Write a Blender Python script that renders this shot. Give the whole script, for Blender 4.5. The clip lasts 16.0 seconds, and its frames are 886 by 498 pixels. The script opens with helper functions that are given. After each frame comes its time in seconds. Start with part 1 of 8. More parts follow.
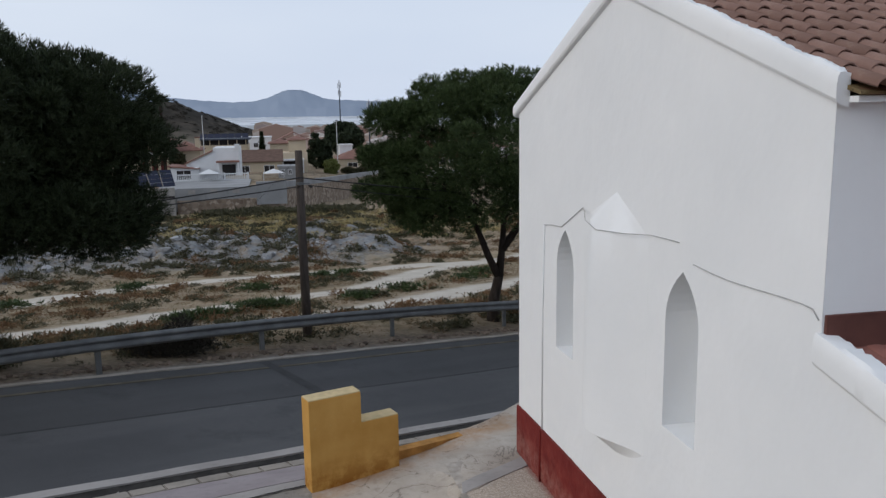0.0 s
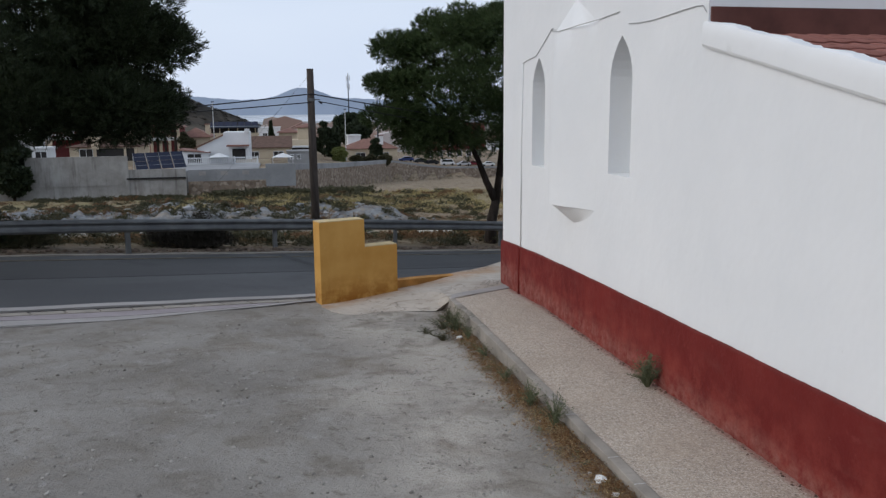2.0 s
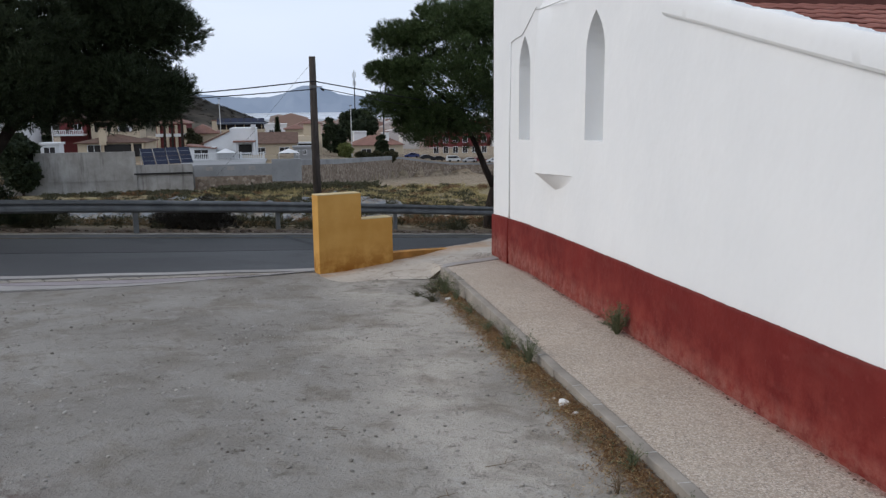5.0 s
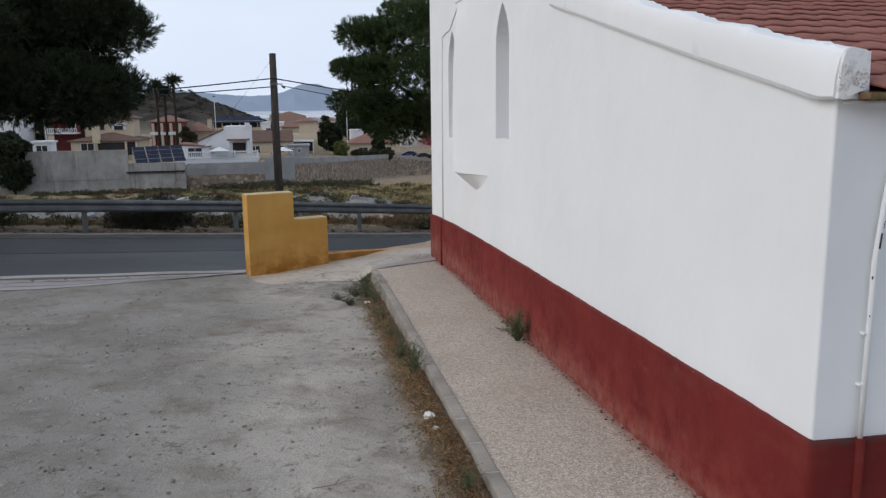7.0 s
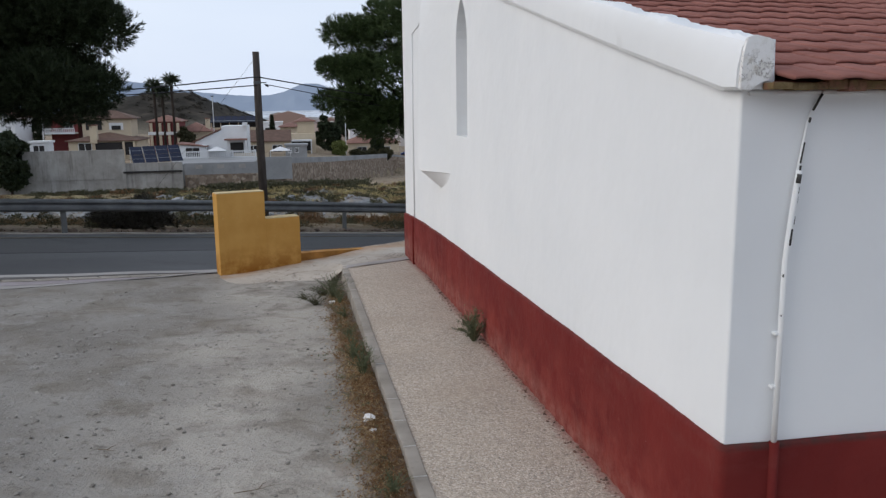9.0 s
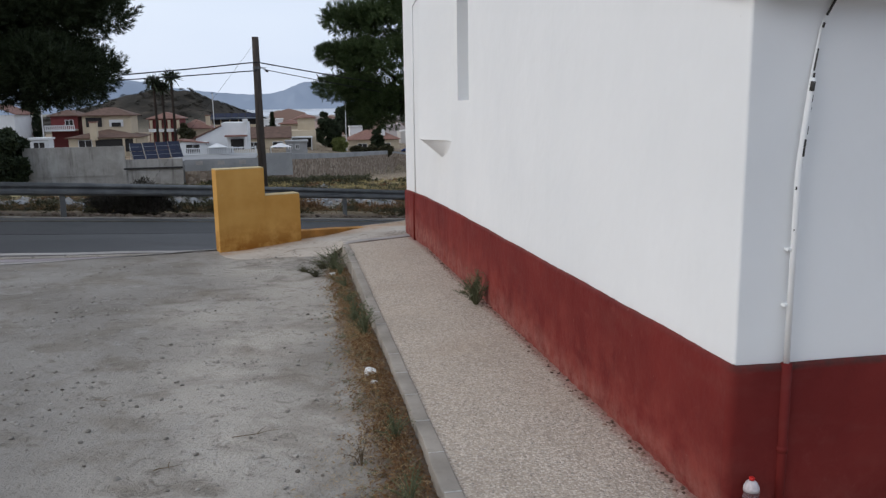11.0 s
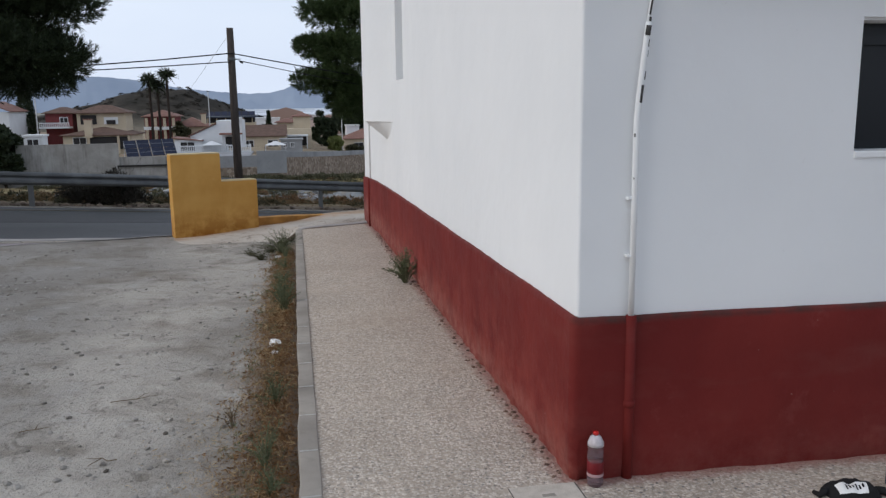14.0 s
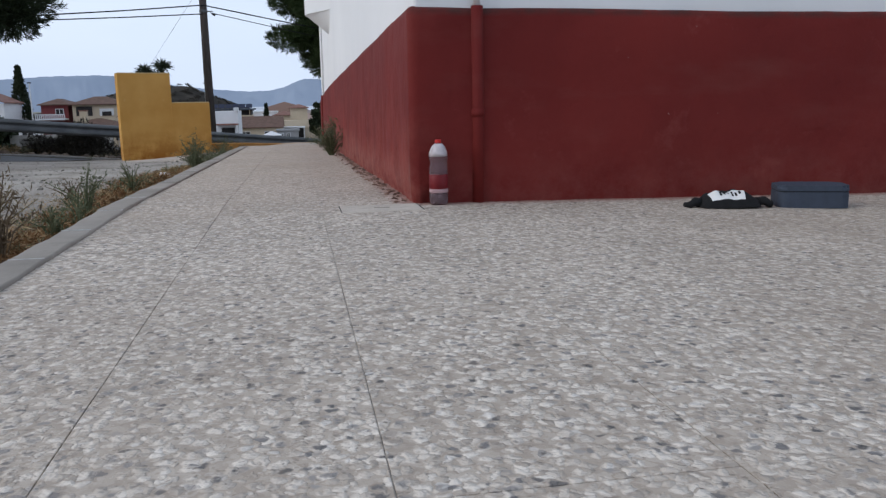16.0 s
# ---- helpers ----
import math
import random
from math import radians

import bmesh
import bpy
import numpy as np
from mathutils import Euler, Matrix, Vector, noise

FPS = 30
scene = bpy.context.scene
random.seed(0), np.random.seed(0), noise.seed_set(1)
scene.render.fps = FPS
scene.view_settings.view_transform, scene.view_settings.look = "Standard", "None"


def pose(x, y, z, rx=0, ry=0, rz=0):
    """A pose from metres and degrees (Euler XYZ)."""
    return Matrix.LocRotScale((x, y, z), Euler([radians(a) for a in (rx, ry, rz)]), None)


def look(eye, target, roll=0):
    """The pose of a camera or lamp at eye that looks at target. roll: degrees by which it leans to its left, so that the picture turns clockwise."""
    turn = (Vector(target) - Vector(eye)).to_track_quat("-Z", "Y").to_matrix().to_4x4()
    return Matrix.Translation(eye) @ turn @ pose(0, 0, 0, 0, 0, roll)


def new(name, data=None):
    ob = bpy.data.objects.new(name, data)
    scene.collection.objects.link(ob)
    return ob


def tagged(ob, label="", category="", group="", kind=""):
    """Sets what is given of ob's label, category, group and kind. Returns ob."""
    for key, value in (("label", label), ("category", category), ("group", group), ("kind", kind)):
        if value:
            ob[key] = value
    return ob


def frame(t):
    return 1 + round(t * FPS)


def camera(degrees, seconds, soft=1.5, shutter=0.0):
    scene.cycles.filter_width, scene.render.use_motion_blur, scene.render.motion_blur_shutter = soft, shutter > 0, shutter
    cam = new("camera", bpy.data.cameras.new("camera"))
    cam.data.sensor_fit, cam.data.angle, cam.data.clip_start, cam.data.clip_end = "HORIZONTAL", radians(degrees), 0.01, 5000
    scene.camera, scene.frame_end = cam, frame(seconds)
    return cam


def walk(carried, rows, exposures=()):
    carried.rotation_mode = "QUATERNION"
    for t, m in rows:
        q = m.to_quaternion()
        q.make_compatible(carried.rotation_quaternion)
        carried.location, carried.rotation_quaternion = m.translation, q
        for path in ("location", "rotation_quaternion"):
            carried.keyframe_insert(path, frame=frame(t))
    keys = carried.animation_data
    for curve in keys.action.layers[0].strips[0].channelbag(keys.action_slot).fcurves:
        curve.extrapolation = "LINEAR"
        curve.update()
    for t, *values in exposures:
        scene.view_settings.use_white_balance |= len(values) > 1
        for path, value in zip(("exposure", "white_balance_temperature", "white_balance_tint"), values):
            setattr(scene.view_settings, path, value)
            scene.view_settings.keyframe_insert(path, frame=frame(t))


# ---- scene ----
cam = camera(58.0, 16.0, soft=1.35)
PATH = [
    (0, (0.479, -0.7, 4.898), (0.87, 1.232, 4.559), -0.9),
    (0.5, (0.52, -1.194, 4.179), (0.903, 0.74, 3.841), -0.9),
    (1, (0.388, -2.091, 3.364), (0.77, -0.157, 3.026), -0.7),
    (1.5, (0.301, -2.515, 2.83), (0.677, -0.58, 2.49), -0.7),
    (2, (0.254, -2.845, 2.684), (0.627, -0.91, 2.344), -0.5),
    (2.5, (0.116, -3.639, 2.34), (0.484, -1.704, 1.993), -1.0),
    (3, (-0.034, -3.897, 2.33), (0.332, -1.962, 1.983), -1.0),
    (3.5, (-0.118, -3.91, 2.371), (0.245, -1.974, 2.022), -0.9),
    (4, (-0.078, -3.837, 2.399), (0.283, -1.901, 2.052), -0.8),
    (4.5, (0.085, -3.698, 2.378), (0.443, -1.761, 2.033), -0.6),
    (6.8, (1.448, -3.436, 2.332), (1.802, -1.499, 1.982), -0.6),
    (7, (1.534, -3.43, 2.33), (1.888, -1.493, 1.98), -0.6),
    (7.5, (1.882, -3.428, 2.315), (2.235, -1.491, 1.963), -0.7),
    (8, (2.031, -3.404, 2.302), (2.383, -1.467, 1.951), -0.7),
    (8.2, (2.014, -3.403, 2.3), (2.366, -1.466, 1.949), -0.7),
    (10.5, (2.049, -3.338, 2.152), (2.401, -1.401, 1.799), -0.7),
    (11, (2.019, -3.342, 1.914), (2.369, -1.405, 1.558), -0.9),
    (11.5, (1.939, -3.315, 1.907), (2.289, -1.379, 1.549), -0.9),
    (12, (1.913, -3.316, 1.896), (2.261, -1.38, 1.537), -1.0),
    (12.5, (2.315, -3.324, 1.868), (2.664, -1.388, 1.511), -0.8),
    (13, (2.445, -3.324, 1.778), (2.795, -1.387, 1.42), -0.9),
    (13.5, (2.649, -3.364, 1.762), (2.998, -1.427, 1.405), -0.9),
    (14, (2.71, -3.446, 1.675), (3.063, -1.51, 1.319), -0.7),
    (14.5, (2.915, -3.486, 1.218), (3.265, -1.55, 0.859), -1.0),
    (15, (3.274, -3.464, 0.835), (3.623, -1.528, 0.474), -0.9),
    (15.5, (3.381, -3.409, 0.56), (3.729, -1.474, 0.195), -1.1),
    (16, (3.418, -3.367, 0.395), (3.767, -1.431, 0.032), -1.0),
]
EXPOSURES = [(0, 0.12, 6500, 10), (1.0, 0.12, 6450, 10), (2.0, 0.22, 6420, 10), (3.5, 0.40, 6450, 10), (7.0, 0.31, 6500, 10), (11.0, 0.31, 6500, 10),
             (12.5, 0.35, 6480, 10), (14.5, 0.29, 6450, 10), (16.0, 0.33, 6180, 10)]
walk(cam, [(t, look(eye, target, roll)) for t, eye, target, roll in PATH], EXPOSURES)

# ---------------------------------------------------------------- light: a dull evening sky, the glow to the west (-x)
world = bpy.data.worlds.new("evening_sky")
scene.world = world
world.use_nodes = True
wn, wl = world.node_tree.nodes, world.node_tree.links
wn.clear()
w_out = wn.new("ShaderNodeOutputWorld")
w_bg = wn.new("ShaderNodeBackground")
w_sky = wn.new("ShaderNodeTexSky")
w_sky.sky_type = "NISHITA"
w_sky.sun_disc = False
w_sky.sun_elevation = radians(9)
w_sky.sun_rotation = radians(-75)
w_sky.air_density, w_sky.dust_density, w_sky.ozone_density = 1.0, 3.0, 1.5
# thin cloud: the blue is veiled by an even grey, a little paler in soft patches
w_geo = wn.new("ShaderNodeTexCoord")
w_map = wn.new("ShaderNodeMapping")
w_map.inputs["Scale"].default_value = (1.2, 1.2, 4.0)
w_noise = wn.new("ShaderNodeTexNoise")
w_noise.inputs["Scale"].default_value = 1.6
w_noise.inputs["Detail"].default_value = 4
w_ramp = wn.new("ShaderNodeValToRGB")
w_ramp.color_ramp.elements[0].position, w_ramp.color_ramp.elements[0].color = 0.3, (5.95, 6.8, 8.35, 1)
w_ramp.color_ramp.elements[1].position, w_ramp.color_ramp.elements[1].color = 0.75, (6.75, 7.5, 8.8, 1)
w_mix = wn.new("ShaderNodeMix")
w_mix.data_type = "RGBA"
w_mix.inputs["Factor"].default_value = 0.86
wl.new(w_geo.outputs["Generated"], w_map.inputs["Vector"])
wl.new(w_map.outputs["Vector"], w_noise.inputs["Vector"])
wl.new(w_noise.outputs["Fac"], w_ramp.inputs["Fac"])
wl.new(w_sky.outputs["Color"], w_mix.inputs["A"])
wl.new(w_ramp.outputs["Color"], w_mix.inputs["B"])
# the cloud is thicker overhead and bright low down
w_sep = wn.new("ShaderNodeSeparateXYZ")
w_fade = wn.new("ShaderNodeMapRange")
w_fade.inputs["From Min"].default_value, w_fade.inputs["From Max"].default_value = 0.02, 0.75
w_fade.inputs["To Min"].default_value, w_fade.inputs["To Max"].default_value = 1.0, 0.78
w_mul = wn.new("ShaderNodeMix")
w_mul.data_type, w_mul.blend_type = "RGBA", "MULTIPLY"
w_mul.inputs["Factor"].default_value = 1.0
wl.new(w_geo.outputs["Generated"], w_sep.inputs["Vector"])
wl.new(w_sep.outputs["Z"], w_fade.inputs["Value"])
wl.new(w_mix.outputs["Result"], w_mul.inputs["A"])
wl.new(w_fade.outputs["Result"], w_mul.inputs["B"])
wl.new(w_mul.outputs["Result"], w_bg.inputs["Color"])
w_bg.inputs["Strength"].default_value = 0.106
wl.new(w_bg.outputs["Background"], w_out.inputs["Surface"])

sun = new("sun", bpy.data.lights.new("sun", "SUN"))
sun.data.energy = 1.03
sun.data.angle = radians(40)
sun.data.color = (1.0, 0.95, 0.895)
sun.matrix_world = look((-60, -14, 34), (0, 0, 0))

# ---------------------------------------------------------------- materials
class Nodes:
    """A short hand for building one node material."""

    def __init__(self, name, rough=0.8, metal=0.0, spec=0.3):
        self.mat = bpy.data.materials.new(name)
        self.mat.use_nodes = True
        self.tree = self.mat.node_tree
        self.bsdf = self.tree.nodes["Principled BSDF"]
        self.bsdf.inputs["Roughness"].default_value = rough
        self.bsdf.inputs["Metallic"].default_value = metal
        self.bsdf.inputs["Specular IOR Level"].default_value = spec
        self.where = self.node("ShaderNodeTexCoord").outputs["Object"]

    def node(self, kind):
        return self.tree.nodes.new(kind)

    def link(self, a, b):
        self.tree.links.new(a, b)

    def world_space(self):
        self.where = self.node("ShaderNodeNewGeometry").outputs["Position"]
        return self

    def stretched(self, sx, sy, sz):
        m = self.node("ShaderNodeMapping")
        m.inputs["Scale"].default_value = (sx, sy, sz)
        self.link(self.where, m.inputs["Vector"])
        return m.outputs["Vector"]

    def noise(self, scale, detail=4, rough=0.55, warp=0.0, vec=None):
        n = self.node("ShaderNodeTexNoise")
        n.inputs["Scale"].default_value = scale
        n.inputs["Detail"].default_value = detail
        n.inputs["Roughness"].default_value = rough
        n.inputs["Distortion"].default_value = warp
        self.link(vec or self.where, n.inputs["Vector"])
        return n.outputs["Fac"]

    def cells(self, scale, feature="F1", out="Distance", vec=None):
        n = self.node("ShaderNodeTexVoronoi")
        n.feature = feature
        n.inputs["Scale"].default_value = scale
        self.link(vec or self.where, n.inputs["Vector"])
        return n.outputs[out]

    def ramp(self, fac, *stops):
        r = self.node("ShaderNodeValToRGB")
        e = r.color_ramp.elements
        while len(e) < len(stops):
            e.new(0.5)
        for k, (pos, col) in zip(e, stops):
            k.position = pos
            k.color = (col, col, col, 1) if isinstance(col, (int, float)) else (*col, 1)
        self.link(fac, r.inputs["Fac"])
        return r.outputs["Color"]

    def mix(self, fac, a, b, how="MIX"):
        m = self.node("ShaderNodeMix")
        m.data_type = "RGBA"
        m.blend_type = how
        for sock, v in (("Factor", fac), ("A", a), ("B", b)):
            if isinstance(v, (int, float)):
                m.inputs[sock].default_value = v if sock == "Factor" else (v, v, v, 1)
            elif isinstance(v, tuple):
                m.inputs[sock].default_value = (*v, 1)
            else:
                self.link(v, m.inputs[sock])
        return m.outputs["Result"]

    def turned(self, degrees, sx, sy, sz):
        """The place turned about z by so much, then stretched."""
        m = self.node("ShaderNodeMapping")
        m.vector_type = "TEXTURE"
        m.inputs["Rotation"].default_value = (0, 0, radians(degrees))
        m.inputs["Scale"].default_value = (1 / sx, 1 / sy, 1 / sz)
        self.link(self.where, m.inputs["Vector"])
        return m.outputs["Vector"]

    def attribute(self, name):
        a = self.node("ShaderNodeAttribute")
        a.attribute_name = name
        return a.outputs["Fac"]

    def random(self):
        return self.node("ShaderNodeObjectInfo").outputs["Random"]

    def island(self):
        return self.node("ShaderNodeNewGeometry").outputs["Random Per Island"]

    def height(self):
        s = self.node("ShaderNodeSeparateXYZ")
        self.link(self.where, s.inputs["Vector"])
        return s.outputs["Z"]

    def colour(self, c):
        if isinstance(c, tuple):
            self.bsdf.inputs["Base Color"].default_value = (*c, 1)
        else:
            self.link(c, self.bsdf.inputs["Base Color"])
        return self

    def roughness(self, c):
        self.link(c, self.bsdf.inputs["Roughness"])
        return self

    def bump(self, fac, strength=0.3, distance=0.01):
        b = self.node("ShaderNodeBump")
        b.inputs["Strength"].default_value = strength
        b.inputs["Distance"].default_value = distance
        self.link(fac, b.inputs["Height"])
        if self.bsdf.inputs["Normal"].is_linked:
            self.link(self.bsdf.inputs["Normal"].links[0].from_socket, b.inputs["Normal"])
        self.link(b.outputs["Normal"], self.bsdf.inputs["Normal"])
        return self


def plain(name, colour, rough=0.7, vary=0.12, scale=3.0, metal=0.0, bump=0.1):
    """Paint, plastic and the like: one colour with faint blotches and a fine grain."""
    m = Nodes(name, rough, metal)
    dark = tuple(c * (1 - vary) for c in colour)
    light = tuple(min(1, c * (1 + vary)) for c in colour)
    c = m.ramp(m.noise(scale, 5), (0.3, dark), (0.7, light))
    m.colour(c)
    if bump:
        m.bump(m.noise(scale * 12, 3), bump, 0.004)
    return m.mat


def make_plaster():
    m = Nodes("white_limewash", 0.88, spec=0.15).world_space()
    c = m.ramp(m.noise(0.7, 4), (0.3, (0.74, 0.755, 0.765)), (0.7, (0.80, 0.81, 0.815)))
    streak = m.noise(1.0, 5, vec=m.stretched(5.0, 5.0, 0.5))
    c = m.mix(m.ramp(streak, (0.66, 0.0), (0.8, 0.06)), c, (0.60, 0.58, 0.55))
    spots = m.ramp(m.noise(26, 2), (0.74, 0.0), (0.80, 0.25))
    c = m.mix(spots, c, (0.55, 0.53, 0.5))
    m.colour(c)
    m.bump(m.noise(1.9, 3), 0.4, 0.05)
    m.bump(m.noise(15, 4), 0.12, 0.008)
    return m.mat


def make_dado():
    m = Nodes("oxblood_paint", 0.75, spec=0.16).world_space()
    c = m.ramp(m.noise(1.3, 5), (0.3, (0.124, 0.0142, 0.0128)), (0.72, (0.178, 0.0228, 0.0190)))
    worn = m.ramp(m.noise(5.0, 6, 0.7), (0.60, 0.0), (0.74, 0.55))
    c = m.mix(worn, c, (0.225, 0.055, 0.046))
    dust = m.ramp(m.noise(2.2, 5, vec=m.stretched(1, 1, 3)), (0.55, 0.0), (0.8, 0.35))
    c = m.mix(dust, c, (0.185, 0.058, 0.047))
    # Pale wash near the foot: real scuffing, strengthened to lighten the lit gable side.
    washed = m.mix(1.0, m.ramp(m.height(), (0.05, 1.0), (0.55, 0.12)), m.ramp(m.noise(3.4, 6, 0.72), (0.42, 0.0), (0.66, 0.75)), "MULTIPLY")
    washed = m.mix(1.0, washed, m.attribute("wear_and_light"), "MULTIPLY")
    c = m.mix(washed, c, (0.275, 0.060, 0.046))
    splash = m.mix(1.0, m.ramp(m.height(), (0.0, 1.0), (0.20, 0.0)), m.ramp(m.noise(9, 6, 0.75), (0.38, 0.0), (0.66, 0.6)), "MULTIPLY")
    splash = m.mix(1.0, splash, m.attribute("wear_and_light"), "MULTIPLY")
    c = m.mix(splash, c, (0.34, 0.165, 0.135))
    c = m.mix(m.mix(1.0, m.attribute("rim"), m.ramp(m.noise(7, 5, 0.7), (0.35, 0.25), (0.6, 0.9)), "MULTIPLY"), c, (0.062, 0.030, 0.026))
    chips = m.ramp(m.noise(38, 2), (0.79, 0.0), (0.81, 0.5))
    c = m.mix(chips, c, (0.45, 0.36, 0.32))
    m.colour(c)
    m.bump(m.noise(3.2, 3), 0.8, 0.03)
    m.bump(m.noise(13, 4, 0.6), 0.35, 0.012)
    m.bump(m.noise(34, 4), 0.4, 0.008)
    return m.mat


def make_yellow():
    m = Nodes("ochre_paint", 0.85, spec=0.2)
    c = m.ramp(m.noise(2.0, 5), (0.3, (0.49, 0.262, 0.064)), (0.7, (0.60, 0.348, 0.102)))
    stain = m.ramp(m.noise(3.1, 6, 0.65), (0.40, 0.0), (0.58, 1.0))
    low = m.ramp(m.height(), (0.0, 1.0), (0.55, 0.0))
    c = m.mix(m.mix(1.0, stain, low, "MULTIPLY"), c, (0.30, 0.120, 0.018))
    c = m.mix(m.ramp(m.noise(9, 3), (0.66, 0.0), (0.75, 0.35)), c, (0.58, 0.42, 0.19))
    m.colour(c)
    m.bump(m.noise(28, 4), 0.3, 0.008)
    return m.mat


def make_aggregate():
    """Washed concrete slabs: close-set small pebbles of one pale tone, with scattered dark and white ones."""
    m = Nodes("washed_pebble_slab", 0.82, spec=0.25).world_space()
    where = m.where
    # pebbles are rounded by a slight warp
    warp = m.node("ShaderNodeTexNoise")
    warp.inputs["Scale"].default_value = 60
    m.link(where, warp.inputs["Vector"])
    bent = m.node("ShaderNodeMixRGB")
    bent.blend_type = "LINEAR_LIGHT"
    bent.inputs["Fac"].default_value = 0.011
    m.link(where, bent.inputs["Color1"])
    m.link(warp.outputs["Color"], bent.inputs["Color2"])
    vec = bent.outputs["Color"]

    def pebbles(scale):
        v = m.node("ShaderNodeTexVoronoi")
        v.inputs["Scale"].default_value = scale
        m.link(vec, v.inputs["Vector"])
        h = m.node("ShaderNodeSeparateColor")
        m.link(v.outputs["Color"], h.inputs["Color"])
        return v.outputs["Distance"], h.outputs["Red"], h.outputs["Green"]
    d1, tone1, _ = pebbles(62)
    c = m.ramp(tone1, (0.0, (0.375, 0.325, 0.272)), (0.45, (0.545, 0.481, 0.41)), (1.0, (0.70, 0.636, 0.556)))
    c = m.mix(m.ramp(d1, (0.42, 0.0), (0.64, 0.62)), c, (0.31, 0.252, 0.198))
    d2, tone2, odd2 = pebbles(54)
    dark = m.mix(1.0, m.ramp(d2, (0.28, 0.9), (0.50, 0.0)), m.ramp(odd2, (0.31, 1.0), (0.35, 0.0)), "MULTIPLY")
    c = m.mix(dark, c, m.ramp(tone2, (0.0, (0.060, 0.058, 0.060)), (0.3, (0.16, 0.155, 0.155)), (0.7, (0.29, 0.272, 0.255)), (1.0, (0.36, 0.305, 0.25))))
    d4, tone4, odd4 = pebbles(118)
    speck = m.mix(1.0, m.ramp(d4, (0.20, 0.6), (0.46, 0.0)), m.ramp(odd4, (0.14, 1.0), (0.17, 0.0)), "MULTIPLY")
    c = m.mix(speck, c, m.ramp(tone4, (0.0, (0.09, 0.075, 0.062)), (1.0, (0.26, 0.21, 0.165))))
    d3, tone3, odd3 = pebbles(52)
    white = m.mix(1.0, m.ramp(d3, (0.26, 1.0), (0.40, 0.0)), m.ramp(odd3, (0.88, 0.0), (0.91, 0.5)), "MULTIPLY")
    c = m.mix(white, c, (0.70, 0.665, 0.62))
    c = m.mix(m.ramp(m.noise(1.1, 5), (0.35, 0.0), (0.75, 0.22)), c, (0.53, 0.455, 0.38))
    tone = m.ramp(m.random(), (0.0, 0.94), (1.0, 1.05))
    c = m.mix(1.0, c, tone, "MULTIPLY")
    c = m.mix(m.ramp(m.noise(0.55, 4), (0.50, 0.0), (0.72, 0.32)), c, (0.30, 0.235, 0.175))
    c = m.mix(m.ramp(m.noise(4.5, 5, 0.65), (0.6, 0.0), (0.75, 0.22)), c, (0.30, 0.25, 0.20))
    # red paint splashed on the slabs along the foot of the dado
    s = m.node("ShaderNodeSeparateXYZ")
    m.link(where, s.inputs["Vector"])
    # soil dust trodden and washed over the walk beside the gable
    dusty = m.node("ShaderNodeMapRange")
    dusty.inputs["From Min"].default_value, dusty.inputs["From Max"].default_value = -0.3, 1.6
    dusty.inputs["To Max"].default_value = 0.42
    m.link(s.outputs["Y"], dusty.inputs["Value"])
    c = m.mix(m.mix(1.0, dusty.outputs["Result"], m.ramp(m.noise(2.3, 5, 0.65), (0.3, 0.45), (0.65, 1.0)), "MULTIPLY"), c, (0.435, 0.345, 0.262))
    c = m.mix(m.ramp(m.noise(24, 4, 0.65), (0.53, 0.0), (0.68, 0.42)), c, (0.235, 0.192, 0.155))
    # grit and dark stones bared where the walk is worn
    grit = m.mix(1.0, dusty.outputs["Result"], m.ramp(m.noise(44, 3, 0.6), (0.585, 0.0), (0.635, 1.0)), "MULTIPLY")
    c = m.mix(grit, c, (0.055, 0.046, 0.042))
    grit = m.mix(1.0, dusty.outputs["Result"], m.ramp(m.noise(36, 3, 0.6, 0.6), (0.62, 0.0), (0.67, 1.0)), "MULTIPLY")
    c = m.mix(grit, c, (0.66, 0.60, 0.53))
    gx, gy, far = (m.node("ShaderNodeMath") for _ in range(3))
    gx.operation, gy.operation, far.operation = "SUBTRACT", "SUBTRACT", "MAXIMUM"
    gx.inputs[0].default_value, gy.inputs[0].default_value = 3.888, -0.225
    m.link(s.outputs["X"], gx.inputs[1])
    m.link(s.outputs["Y"], gy.inputs[1])
    m.link(gx.outputs[0], far.inputs[0])
    m.link(gy.outputs[0], far.inputs[1])
    ragged = m.node("ShaderNodeMath")
    ragged.operation = "MULTIPLY_ADD"
    m.link(m.noise(14, 5, 0.7), ragged.inputs[0])
    ragged.inputs[1].default_value = 0.16
    m.link(far.outputs[0], ragged.inputs[2])
    c = m.mix(m.ramp(ragged.outputs[0], (0.115, 0.7), (0.20, 0.0)), c, (0.27, 0.095, 0.075))
    m.colour(c)
    m.bump(m.ramp(d1, (0.2, 1.0), (0.62, 0.0)), 0.55, 0.006)
    m.bump(m.noise(190, 2), 0.15, 0.003)
    return m.mat


def make_concrete(name="rough_concrete", lo=(0.28, 0.265, 0.245), hi=(0.40, 0.385, 0.36), scale=1.6):
    m = Nodes(name, 0.9, spec=0.2).world_space()
    c = m.ramp(m.noise(scale, 6), (0.3, lo), (0.7, hi))
    c = m.mix(m.ramp(m.noise(scale * 6, 5), (0.55, 0.0), (0.8, 0.4)), c, tuple(v * 0.6 for v in lo))
    c = m.mix(m.ramp(m.noise(scale * 0.4, 3), (0.5, 0.0), (0.75, 0.35)), c, tuple(min(1, v * 1.25) for v in hi))
    m.colour(c)
    m.bump(m.noise(scale * 30, 4), 0.3, 0.006)
    return m.mat


